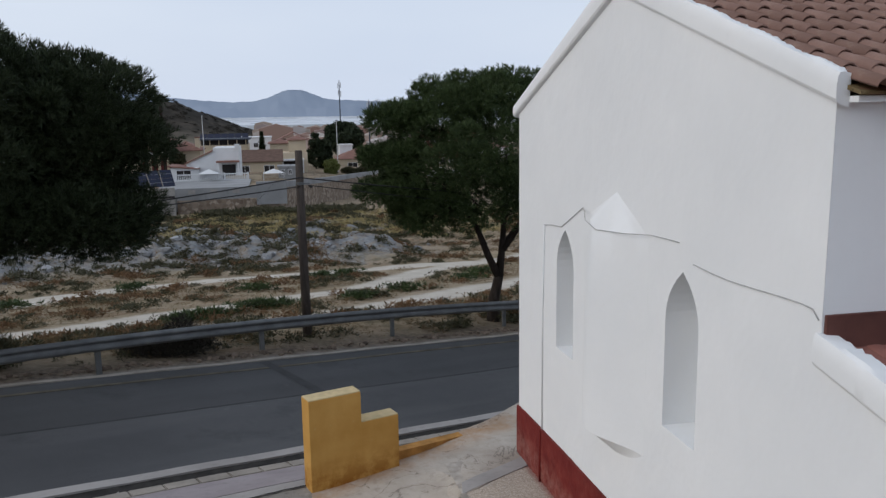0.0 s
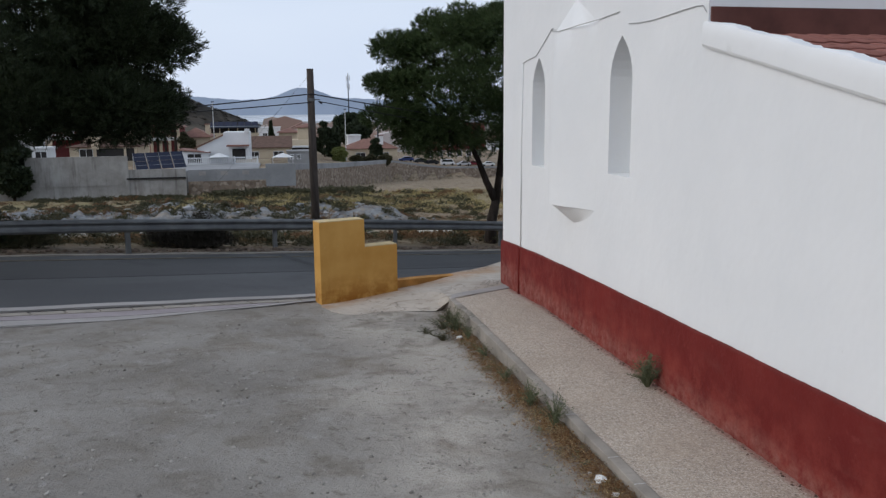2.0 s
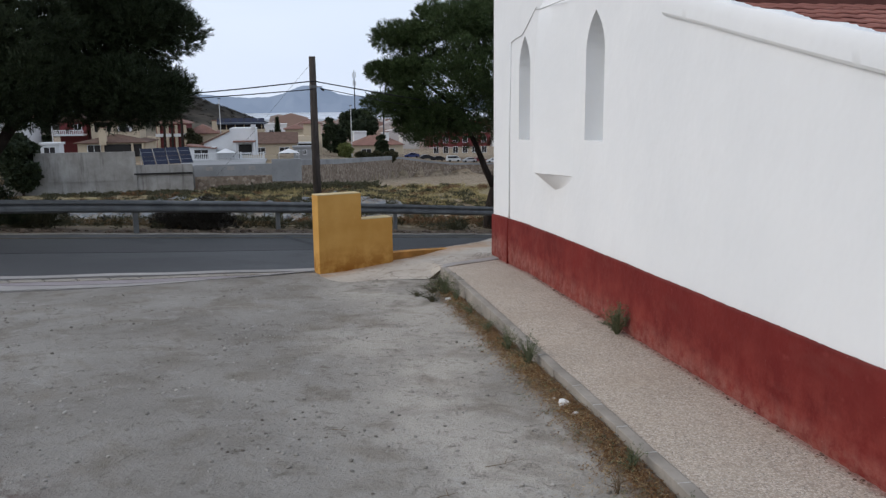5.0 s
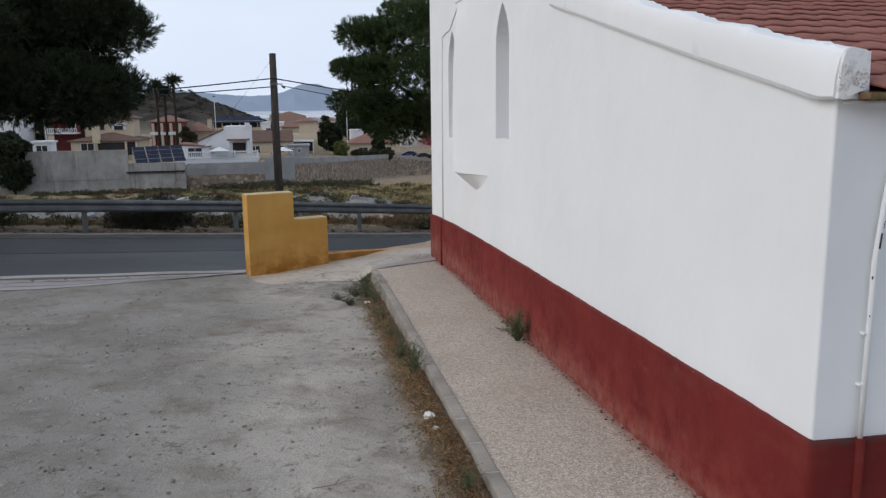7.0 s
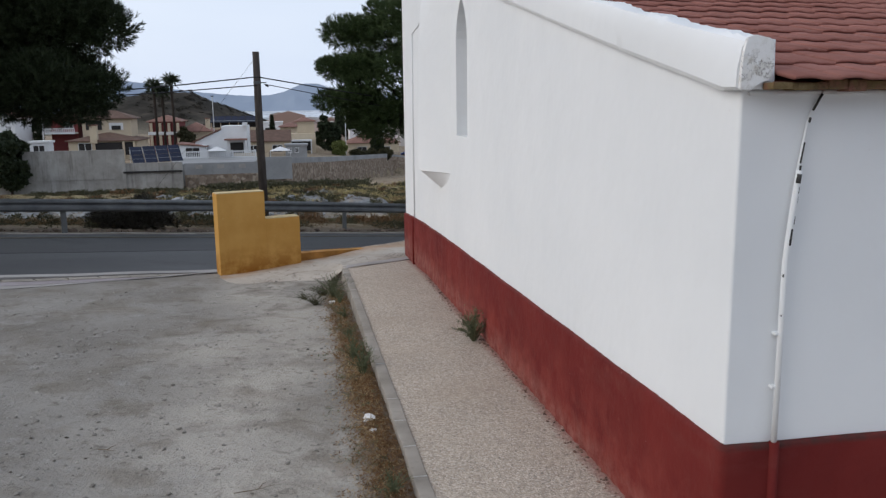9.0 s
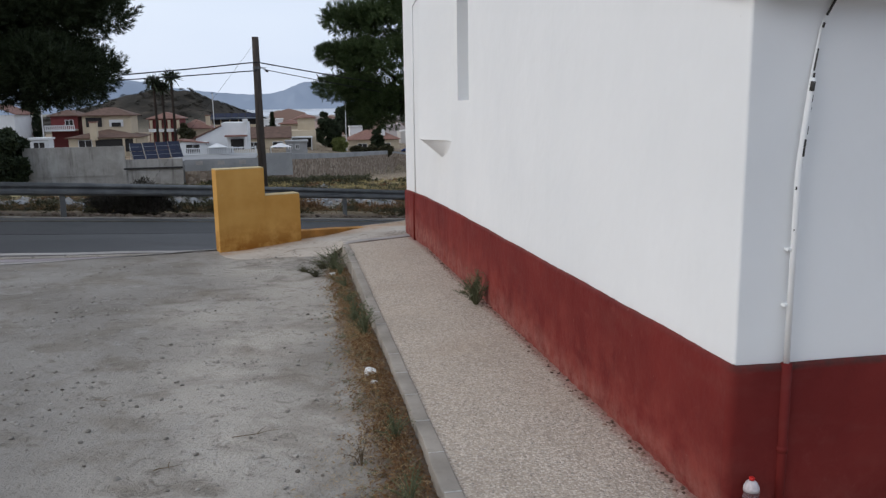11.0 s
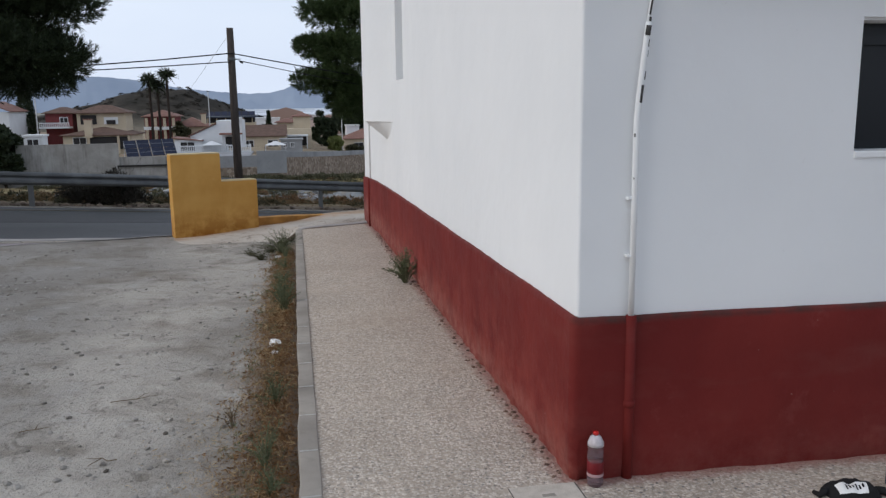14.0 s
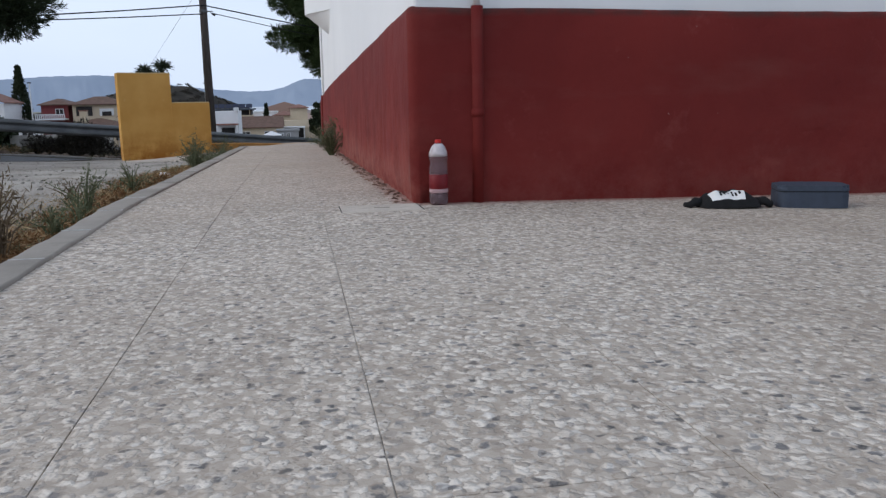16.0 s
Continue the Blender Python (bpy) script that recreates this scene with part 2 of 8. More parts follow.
def make_shuttered():
    """Cast concrete with lift lines and dark runs of damp."""
    m = Nodes("shuttered_concrete", 0.9, spec=0.2).world_space()
    c = m.ramp(m.noise(0.5, 6, 0.65), (0.3, (0.215, 0.205, 0.19)), (0.7, (0.36, 0.347, 0.328)))
    runs = m.noise(1.0, 5, 0.65, vec=m.stretched(1.3, 1.3, 0.10))
    c = m.mix(m.ramp(runs, (0.54, 0.0), (0.70, 0.6)), c, (0.095, 0.082, 0.075))
    pale = m.noise(1.0, 4, 0.6, vec=m.stretched(0.5, 0.5, 0.22))
    c = m.mix(m.ramp(pale, (0.52, 0.0), (0.66, 0.55)), c, (0.42, 0.41, 0.395))
    m.colour(c)
    m.bump(m.noise(6, 4), 0.3, 0.03)
    return m.mat


def make_ground():
    """Trodden grey earth by the church; dry grass, rubble and pale tracks on the waste land beyond the road."""
    m = Nodes("bare_earth", 0.95, spec=0.1).world_space()
    # yard
    y = m.ramp(m.noise(0.5, 6, 0.6), (0.28, (0.196, 0.180, 0.162)), (0.5, (0.276, 0.258, 0.234)), (0.75, (0.368, 0.347, 0.318)))
    y = m.mix(m.mix(1.0, m.attribute("trodden"), m.ramp(m.noise(1.1, 5), (0.3, 0.35), (0.65, 0.9)), "MULTIPLY"), y, (0.50, 0.462, 0.408))
    y = m.mix(m.ramp(m.noise(1.7, 5, 0.6, 0.4), (0.50, 0.0), (0.68, 0.7)), y, (0.185, 0.160, 0.130))
    y = m.mix(m.ramp(m.noise(2.6, 6, 0.7), (0.58, 0.0), (0.78, 0.6)), y, (0.46, 0.445, 0.425))
    y = m.mix(m.ramp(m.noise(6.5, 8, 0.78, 0.8), (0.54, 0.0), (0.64, 0.75)), y, (0.155, 0.137, 0.115))
    y = m.mix(m.ramp(m.noise(0.9, 5, 0.6, 0.5), (0.58, 0.0), (0.72, 0.45)), y, (0.20, 0.165, 0.125))
    y = m.mix(m.ramp(m.noise(46, 4), (0.54, 0.0), (0.74, 0.35)), y, (0.14, 0.122, 0.105))
    y = m.mix(m.ramp(m.noise(90, 2), (0.68, 0.0), (0.75, 0.6)), y, (0.46, 0.44, 0.41))
    y = m.mix(m.mix(1.0, m.attribute("litter_strip"), m.ramp(m.noise(7, 5), (0.3, 0.45), (0.6, 1.0)), "MULTIPLY"), y, (0.165, 0.105, 0.062))
    y = m.mix(m.mix(1.0, m.attribute("stain"), m.ramp(m.noise(5, 6, 0.7), (0.42, 0.0), (0.56, 1.0)), "MULTIPLY"), y, (0.088, 0.050, 0.040))
    # waste land
    f = m.ramp(m.noise(0.16, 6, 0.62), (0.3, (0.205, 0.160, 0.112)), (0.5, (0.325, 0.258, 0.185)), (0.7, (0.225, 0.184, 0.122)))
    f = m.mix(m.ramp(m.noise(0.35, 6, 0.7), (0.52, 0.0), (0.66, 0.8)), f, (0.19, 0.112, 0.060))
    f = m.mix(m.ramp(m.noise(0.9, 6, 0.7), (0.48, 0.0), (0.64, 0.8)), f, (0.078, 0.067, 0.044))
    f = m.mix(m.ramp(m.noise(2.8, 4), (0.55, 0.0), (0.7, 0.6)), f, (0.225, 0.175, 0.12))
    f = m.mix(m.mix(1.0, m.attribute("grass"), m.ramp(m.noise(0.45, 5), (0.40, 0.3), (0.62, 1.0)), "MULTIPLY"), f, (0.235, 0.200, 0.105))
    rub = m.ramp(m.noise(1.6, 6, 0.75), (0.3, (0.105, 0.113, 0.120)), (0.55, (0.235, 0.246, 0.255)), (0.8, (0.40, 0.405, 0.405)))
    f = m.mix(m.mix(1.0, m.attribute("rubble"), m.ramp(m.noise(1.1, 5), (0.35, 0.35), (0.55, 1.0)), "MULTIPLY"), f, rub)
    trk = m.ramp(m.noise(0.8, 6), (0.3, (0.43, 0.39, 0.33)), (0.7, (0.57, 0.53, 0.465)))
    rag = m.mix(0.5, m.attribute("track"), m.noise(1.7, 9, 0.82))
    f = m.mix(m.ramp(rag, (0.45, 0.0), (0.62, 1.0)), f, trk)
    f = m.mix(m.mix(1.0, m.attribute("verge_dirt"), m.ramp(m.noise(1.5, 6), (0.3, 0.6), (0.6, 1.0)), "MULTIPLY"), f, m.ramp(m.noise(7, 5), (0.35, (0.070, 0.056, 0.044)), (0.7, (0.190, 0.150, 0.112))))
    c = m.mix(m.attribute("beyond"), y, f)
    c = m.mix(m.attribute("plain_far"), c, m.ramp(m.noise(0.012, 5), (0.35, (0.16, 0.16, 0.12)), (0.65, (0.30, 0.29, 0.25))))
    hill = m.ramp(m.noise(0.06, 6, 0.7), (0.3, (0.014, 0.013, 0.010)), (0.5, (0.034, 0.030, 0.024)), (0.7, (0.075, 0.062, 0.050)))
    c = m.mix(m.attribute("hill"), c, hill)
    m.colour(c)
    m.bump(m.noise(3.0, 7, 0.78), 0.9, 0.07)
    m.bump(m.noise(40, 4), 0.55, 0.014)
    return m.mat


def make_asphalt(name="worn_asphalt", tone=0.84):
    m = Nodes(name, 0.72, spec=0.35).world_space()
    c = m.ramp(m.noise(0.25, 4), (0.3, (0.050, 0.051, 0.055)), (0.7, (0.087, 0.088, 0.092)))
    c = m.mix(m.ramp(m.noise(1.4, 6, 0.7), (0.55, 0.0), (0.8, 0.5)), c, (0.085, 0.085, 0.087))
    worn = m.noise(1.0, 4, vec=m.turned(27.8, 0.05, 0.9, 1))
    c = m.mix(m.ramp(worn, (0.45, 0.0), (0.65, 0.6)), c, (0.098, 0.100, 0.104))
    c = m.mix(m.ramp(m.noise(0.5, 5, 0.7), (0.56, 0.0), (0.66, 0.55)), c, (0.034, 0.035, 0.038))
    c = m.mix(m.ramp(m.noise(85, 2), (0.6, 0.0), (0.7, 0.35)), c, (0.16, 0.16, 0.16))
    c = m.mix(m.ramp(m.noise(0.9, 3), (0.70, 0.0), (0.74, 0.35)), c, (0.22, 0.22, 0.22))
    c = m.mix(1.0, c, (tone, tone, tone), "MULTIPLY")
    m.colour(c)
    m.bump(m.noise(110, 3), 0.3, 0.006)
    return m.mat


def make_tile():
    m = Nodes("clay_roof_tile", 0.85, spec=0.2)
    base = m.ramp(m.random(), (0.0, (0.215, 0.130, 0.105)), (0.5, (0.265, 0.162, 0.132)), (1.0, (0.31, 0.195, 0.162)))
    c = m.mix(m.ramp(m.noise(6, 5), (0.45, 0.0), (0.75, 0.5)), base, (0.155, 0.10, 0.08))
    c = m.mix(m.ramp(m.noise(14, 4), (0.60, 0.0), (0.74, 0.45)), c, (0.27, 0.20, 0.16))
    m.colour(c)
    m.bump(m.noise(60, 3), 0.3, 0.004)
    return m.mat


def make_leaf(name, dark, light, rough=0.65):
    m = Nodes(name, rough, spec=0.25)
    c = m.ramp(m.island(), (0.0, dark), (1.0, light))
    c = m.mix(m.ramp(m.noise(0.6, 3), (0.35, 0.0), (0.7, 0.45)), c, light)
    m.colour(c)
    return m.mat


def make_bark(name="pine_bark", lo=(0.055, 0.042, 0.034), hi=(0.135, 0.108, 0.088)):
    m = Nodes(name, 0.95, spec=0.1)
    v = m.stretched(1, 1, 0.18)
    c = m.ramp(m.noise(9, 6, 0.7, 0.3, v), (0.3, lo), (0.7, hi))
    m.colour(c)
    m.bump(m.noise(11, 5, 0.7, 0.3, v), 0.8, 0.04)
    return m.mat


def make_metal():
    m = Nodes("galvanised_steel", 0.55, metal=0.55)
    c = m.ramp(m.noise(2.5, 5), (0.3, (0.115, 0.12, 0.122)), (0.7, (0.19, 0.195, 0.195)))
    c = m.mix(m.ramp(m.noise(9, 5), (0.62, 0.0), (0.8, 0.45)), c, (0.22, 0.19, 0.165))
    m.colour(c)
    m.bump(m.noise(30, 3), 0.08, 0.003)
    return m.mat


def make_masonry():
    """Rubble stone retaining wall."""
    m = Nodes("rubble_masonry", 0.95, spec=0.1).world_space()
    col = m.cells(1.9, "F1", "Color")
    s = m.node("ShaderNodeSeparateColor")
    m.link(col, s.inputs["Color"])
    c = m.ramp(s.outputs["Red"], (0.0, (0.150, 0.112, 0.085)), (0.5, (0.245, 0.190, 0.145)), (1.0, (0.39, 0.325, 0.26)))
    c = m.mix(m.ramp(m.cells(1.9, "DISTANCE_TO_EDGE"), (0.0, 0.8), (0.09, 0.0)), c, (0.22, 0.19, 0.16))
    c = m.mix(m.ramp(m.noise(0.35, 5), (0.45, 0.0), (0.7, 0.6)), c, (0.20, 0.155, 0.12))
    m.colour(c)
    m.bump(m.cells(1.9, "DISTANCE_TO_EDGE"), 0.7, 0.12)
    return m.mat


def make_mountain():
    # Distance haze is put into the base colour as a pale blue.
    m = Nodes("haze_blue_ridge", 1.0, spec=0.0).world_space()
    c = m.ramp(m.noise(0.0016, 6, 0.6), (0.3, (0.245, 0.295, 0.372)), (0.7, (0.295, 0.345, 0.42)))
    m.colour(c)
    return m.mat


def make_glass_dark():
    m = Nodes("dark_window_glass", 0.25, spec=0.2)
    m.colour((0.015, 0.017, 0.02))
    return m.mat


PLASTER, DADO, YELLOW = make_plaster(), make_dado(), make_yellow()
MORTAR = plain("slab_mortar", (0.40, 0.36, 0.315), 0.95, 0.35, 5)
ASPHALT_DARK = make_asphalt("newer_asphalt", 0.62)
AGGREGATE, EARTH, ASPHALT, TILE, METAL = make_aggregate(), make_ground(), make_asphalt(), make_tile(), make_metal()
KERBSTONE = make_concrete("kerb_concrete", (0.225, 0.202, 0.175), (0.345, 0.312, 0.272), 2.6)
PALE_CONCRETE = make_concrete("pale_concrete", (0.285, 0.268, 0.255), (0.365, 0.345, 0.33), 1.2)
def make_apron():
    """Patchy tan cement with a few wandering cracks, and ochre paint and dust washed onto it along the low wall."""
    m = Nodes("tan_cement", 0.9, spec=0.2).world_space()
    c = m.ramp(m.noise(1.1, 6, 0.65), (0.3, (0.335, 0.292, 0.246)), (0.55, (0.455, 0.407, 0.352)), (0.75, (0.55, 0.503, 0.446)))
    c = m.mix(m.ramp(m.noise(7, 6, 0.7), (0.52, 0.0), (0.75, 0.55)), c, (0.23, 0.195, 0.16))
    crack = m.ramp(m.noise(0.9, 5, 0.6, 0.6), (0.492, 0.0), (0.499, 0.75), (0.506, 0.0))
    c = m.mix(crack, c, (0.12, 0.10, 0.08))
    wash = m.mix(1.0, m.attribute("ochre_wash"), m.ramp(m.noise(3.2, 6, 0.7), (0.35, 0.2), (0.62, 1.0)), "MULTIPLY")
    c = m.mix(wash, c, (0.36, 0.185, 0.068))
    m.colour(c)
    m.bump(m.noise(45, 4), 0.3, 0.006)
    m.bump(m.noise(4, 5), 0.4, 0.02)
    m.bump(crack, -0.4, 0.01)
    return m.mat


CABLE_PAINT = plain("grey_painted_cable", (0.42, 0.42, 0.42), 0.85, 0.2, 9)
MEADOW = make_leaf("yellowing_meadow_grass", (0.19, 0.16, 0.072), (0.44, 0.36, 0.175), 0.9)
RUST_SCRUB = make_leaf("rust_brown_scrub", (0.085, 0.048, 0.026), (0.20, 0.120, 0.062), 0.9)
APRON = make_apron()
PINK_PAVING = make_concrete("pink_paving", (0.255, 0.222, 0.228), (0.33, 0.295, 0.302), 1.4)
WALL_CONCRETE = make_shuttered()
GREY_RENDER = make_concrete("grey_block_render", (0.22, 0.225, 0.23), (0.31, 0.315, 0.32), 0.3)
# Lit and shaded copies of one needle colour: NEEDLES_LIT brighter, NEEDLES near black.
NEEDLES_LIT = make_leaf("lit_pine_needles", (0.016, 0.030, 0.010), (0.058, 0.088, 0.027))
NEEDLES = make_leaf("shaded_pine_needles", (0.009, 0.016, 0.007), (0.031, 0.044, 0.016))
BUSH = make_leaf("scrub_leaves", (0.026, 0.029, 0.015), (0.088, 0.082, 0.042))
FIELD_STRAW = make_leaf("parched_grass", (0.095, 0.062, 0.032), (0.215, 0.155, 0.085), 0.95)
STRAW = make_leaf("dry_grass", (0.17, 0.105, 0.048), (0.50, 0.37, 0.20), 0.9)
WEED = make_leaf("weed_leaves", (0.060, 0.075, 0.038), (0.150, 0.165, 0.090))
CYPRESS = make_leaf("cypress_foliage", (0.014, 0.022, 0.012), (0.035, 0.048, 0.022))
LIME_LEAF = make_leaf("light_green_foliage", (0.105, 0.125, 0.035), (0.20, 0.22, 0.075))
BARK, POLE_WOOD = make_bark("pine_bark", (0.018, 0.014, 0.012), (0.055, 0.044, 0.037)), make_bark("weathered_pole", (0.050, 0.041, 0.036), (0.110, 0.093, 0.082))
MASONRY, MOUNTAIN, GLASS_DARK = make_masonry(), make_mountain(), make_glass_dark()
CHAR = make_leaf("dead_twigs", (0.018, 0.017, 0.014), (0.055, 0.048, 0.038), 0.9)
DIRT = plain("dark_road_dirt", (0.026, 0.024, 0.022), 0.95, 0.5, 6)
FADED_YELLOW = plain("faded_yellow_line", (0.095, 0.082, 0.058), 0.85, 0.45, 3)
TAR = plain("tar_seam", (0.028, 0.028, 0.030), 0.7, 0.3, 4)
DRY_WEED = make_leaf("dry_weed", (0.085, 0.062, 0.040), (0.185, 0.135, 0.085), 0.9)
LEAF_LITTER = make_leaf("brown_leaf_litter", (0.085, 0.042, 0.018), (0.25, 0.138, 0.062), 0.9)
PAPER = plain("white_paper", (0.72, 0.72, 0.71), 0.8, 0.06, 20)
JOINT_MORTAR = plain("pale_kerb_mortar", (0.42, 0.41, 0.385), 0.95, 0.2, 40, bump=0.3)
DRY_STALK = make_leaf("straw_weed", (0.105, 0.080, 0.044), (0.27, 0.215, 0.120), 0.9)
FROSTED = plain("frosted_plastic", (0.50, 0.46, 0.48), 0.45, 0.15, 60)
LABEL_PINK = plain("pale_pink_label_paper", (0.42, 0.27, 0.28), 0.6, 0.15, 60)
LABEL_RED = plain("red_label_paper", (0.15, 0.009, 0.013), 0.55, 0.15, 30)
CAP_RED = plain("red_plastic", (0.50, 0.022, 0.02), 0.4, 0.05, 30)
CASE = plain("slate_blue_nylon", (0.045, 0.057, 0.082), 0.75, 0.10, 30, bump=0.3)
CASE_DARK = plain("dark_zip_tape", (0.02, 0.024, 0.03), 0.8, 0.1, 30)
BLACK_CLOTH = plain("black_cloth", (0.012, 0.012, 0.013), 0.95, 0.2, 40, bump=0.4)
COVER = make_concrete("cover_concrete", (0.43, 0.385, 0.33), (0.57, 0.515, 0.45), 18)


def make_clear(name, tint, clear=1.0):
    m = Nodes(name, 0.08, spec=0.5)
    m.bsdf.inputs["Transmission Weight"].default_value = clear
    m.bsdf.inputs["IOR"].default_value = 1.12
    m.colour(tint)
    m.bump(m.noise(45, 3), 0.25, 0.004)
    return m.mat


CLEAR_PLASTIC = make_clear("clear_plastic", (0.62, 0.50, 0.54), 0.86)
WATER_TINT = make_clear("faint_liquid", (0.62, 0.52, 0.55), 0.9)
BARE_PIPE = plain("bare_dark_metal", (0.05, 0.048, 0.046), 0.8, 0.4, 60)
SKIRT_RED = plain("dull_red_render", (0.115, 0.047, 0.038), 0.9, 0.25, 3)
TILE_SKIM = plain("red_roof_mortar", (0.165, 0.066, 0.050), 0.9, 0.2, 4)


def make_painted_tile():
    """Old tiles under thick red roof paint, dulled and blotched."""
    m = Nodes("red_painted_tile", 0.8, spec=0.25).world_space()
    c = m.ramp(m.noise(2.0, 6, 0.65), (0.3, (0.225, 0.090, 0.072)), (0.7, (0.32, 0.142, 0.116)))
    c = m.mix(m.ramp(m.noise(9, 6, 0.7), (0.55, 0.0), (0.72, 0.6)), c, (0.105, 0.046, 0.038))
    c = m.mix(m.ramp(m.noise(17, 4, 0.7), (0.62, 0.0), (0.74, 0.5)), c, (0.40, 0.23, 0.19))
    m.colour(c)
    m.bump(m.noise(8, 5), 0.5, 0.02)
    m.bump(m.noise(60, 3), 0.3, 0.004)
    return m.mat


PAINTED_TILE = make_painted_tile()
def make_moss():
    """Eave mortar: red roof paint that has run over it, with yellow brown moss and black damp."""
    m = Nodes("mossy_eave_mortar", 0.95, spec=0.1).world_space()
    c = m.ramp(m.noise(5, 5, 0.7), (0.38, (0.21, 0.10, 0.075)), (0.52, (0.155, 0.115, 0.055)), (0.66, (0.26, 0.20, 0.12)))
    c = m.mix(m.ramp(m.noise(21, 5, 0.7), (0.54, 0.0), (0.68, 0.8)), c, (0.045, 0.035, 0.022))
    m.colour(c)
    m.bump(m.noise(30, 5), 0.9, 0.012)
    return m.mat


MOSS = make_moss()


def make_broken():
    """Limewash that has cracked and flaked off the mortar under it."""
    m = Nodes("broken_render", 0.95, spec=0.1).world_space()
    c = m.ramp(m.noise(22, 5, 0.7), (0.28, (0.66, 0.64, 0.60)), (0.55, (0.79, 0.79, 0.785)))
    level = m.node("ShaderNodeMath")
    level.operation = "SUBTRACT"
    level.inputs[1].default_value = 2.0
    m.link(m.height(), level.inputs[0])
    where = m.mix(1.0, m.ramp(m.noise(9, 3), (0.40, 0.1), (0.52, 1.0)), m.ramp(level.outputs[0], (0.455, 1.0), (0.515, 0.06)), "MULTIPLY")
    crack = m.mix(1.0, m.ramp(m.noise(11, 6, 0.7), (0.482, 0.0), (0.50, 0.9), (0.518, 0.0)), where, "MULTIPLY")
    c = m.mix(crack, c, (0.10, 0.085, 0.07))
    c = m.mix(m.mix(1.0, m.ramp(m.noise(13, 5, 0.7), (0.60, 0.0), (0.68, 0.6)), where, "MULTIPLY"), c, (0.30, 0.26, 0.20))
    m.colour(c)
    m.bump(crack, -0.6, 0.008)
    m.bump(m.noise(60, 4), 0.5, 0.006)
    return m.mat


BROKEN_RENDER = make_broken()

# ---------------------------------------------------------------- the lie of the land
W = 3.888            # face of the church's gable wall, along y
NEAR, FAR = -0.225, 10.47
KERB_IN, KERB_OUT = 2.764, 2.664


def bend(s):
    """How far the road's lines stray from the straight as one goes along it."""
    return 0.07 * (8.5 - np.clip(s, -6, 20))


def along(x, y):
    """Road coordinates: metres along the road and across it."""
    s = 0.885 * x + 0.466 * y
    return s, -0.466 * x + 0.885 * y - bend(s)


def unroad(s, n):
    n = n + bend(s)
    return 0.885 * s - 0.466 * n, 0.466 * s + 0.885 * n


def step(a, b, v):
    u = np.clip((v - a) / (b - a), 0, 1)
    return u * u * (3 - 2 * u)


def road_z(s, n):
    s = np.clip(s, -40, 60)
    return -0.166 - 0.0967 * s - 0.10 * np.clip((16.35 - n) / 5.75, 0, 1)


def pave_z(x, y):
    """Top of the slab pavement round the church."""
    return -0.021 * np.clip(y, 0, 8.0) - 0.062 * np.clip(y - 8.0, 0, 2.6) - 0.017 * np.clip(x - W, 0, 3.0)


def yard_z(x, y):
    return 0.02 - 0.047 * np.maximum(y, 2.0) - 0.022 * (np.clip(x, -8, 4) - 1)


def waves(x, y, scale, seed=0):
    """A cheap smooth roughness, about -1 to 1."""
    out = 0.0
    for k in range(6):
        a = 2.399 * k + seed
        f = scale * (0.6 + 0.33 * k)
        out = out + np.sin((x * math.cos(a) + y * math.sin(a)) / f * 6.283 + 1.7 * k + seed) * (0.75 ** k)
    return out / 2.4


FIELD_Y = (17, 24, 28, 35, 42, 55, 70, 90, 113, 118, 206, 240, 300, 700, 1500, 4700)
FIELD_Z = (-0.9, -1.9, -2.5, -3.5, -4.5, -6.2, -7.9, -8.6, -8.9, -9.1, -15.5, -17.5, -14, -13.5, -16, -14)


def terrace(x, y):
    """Where the houses stand, behind the retaining walls."""
    edge = np.interp(x, (-200, 0.2, 27, 45, 80, 200), (121, 121, 207, 223.5, 233, 245))
    return step(0.3, 1.2, y - edge) * (1 - step(270, 500, y))


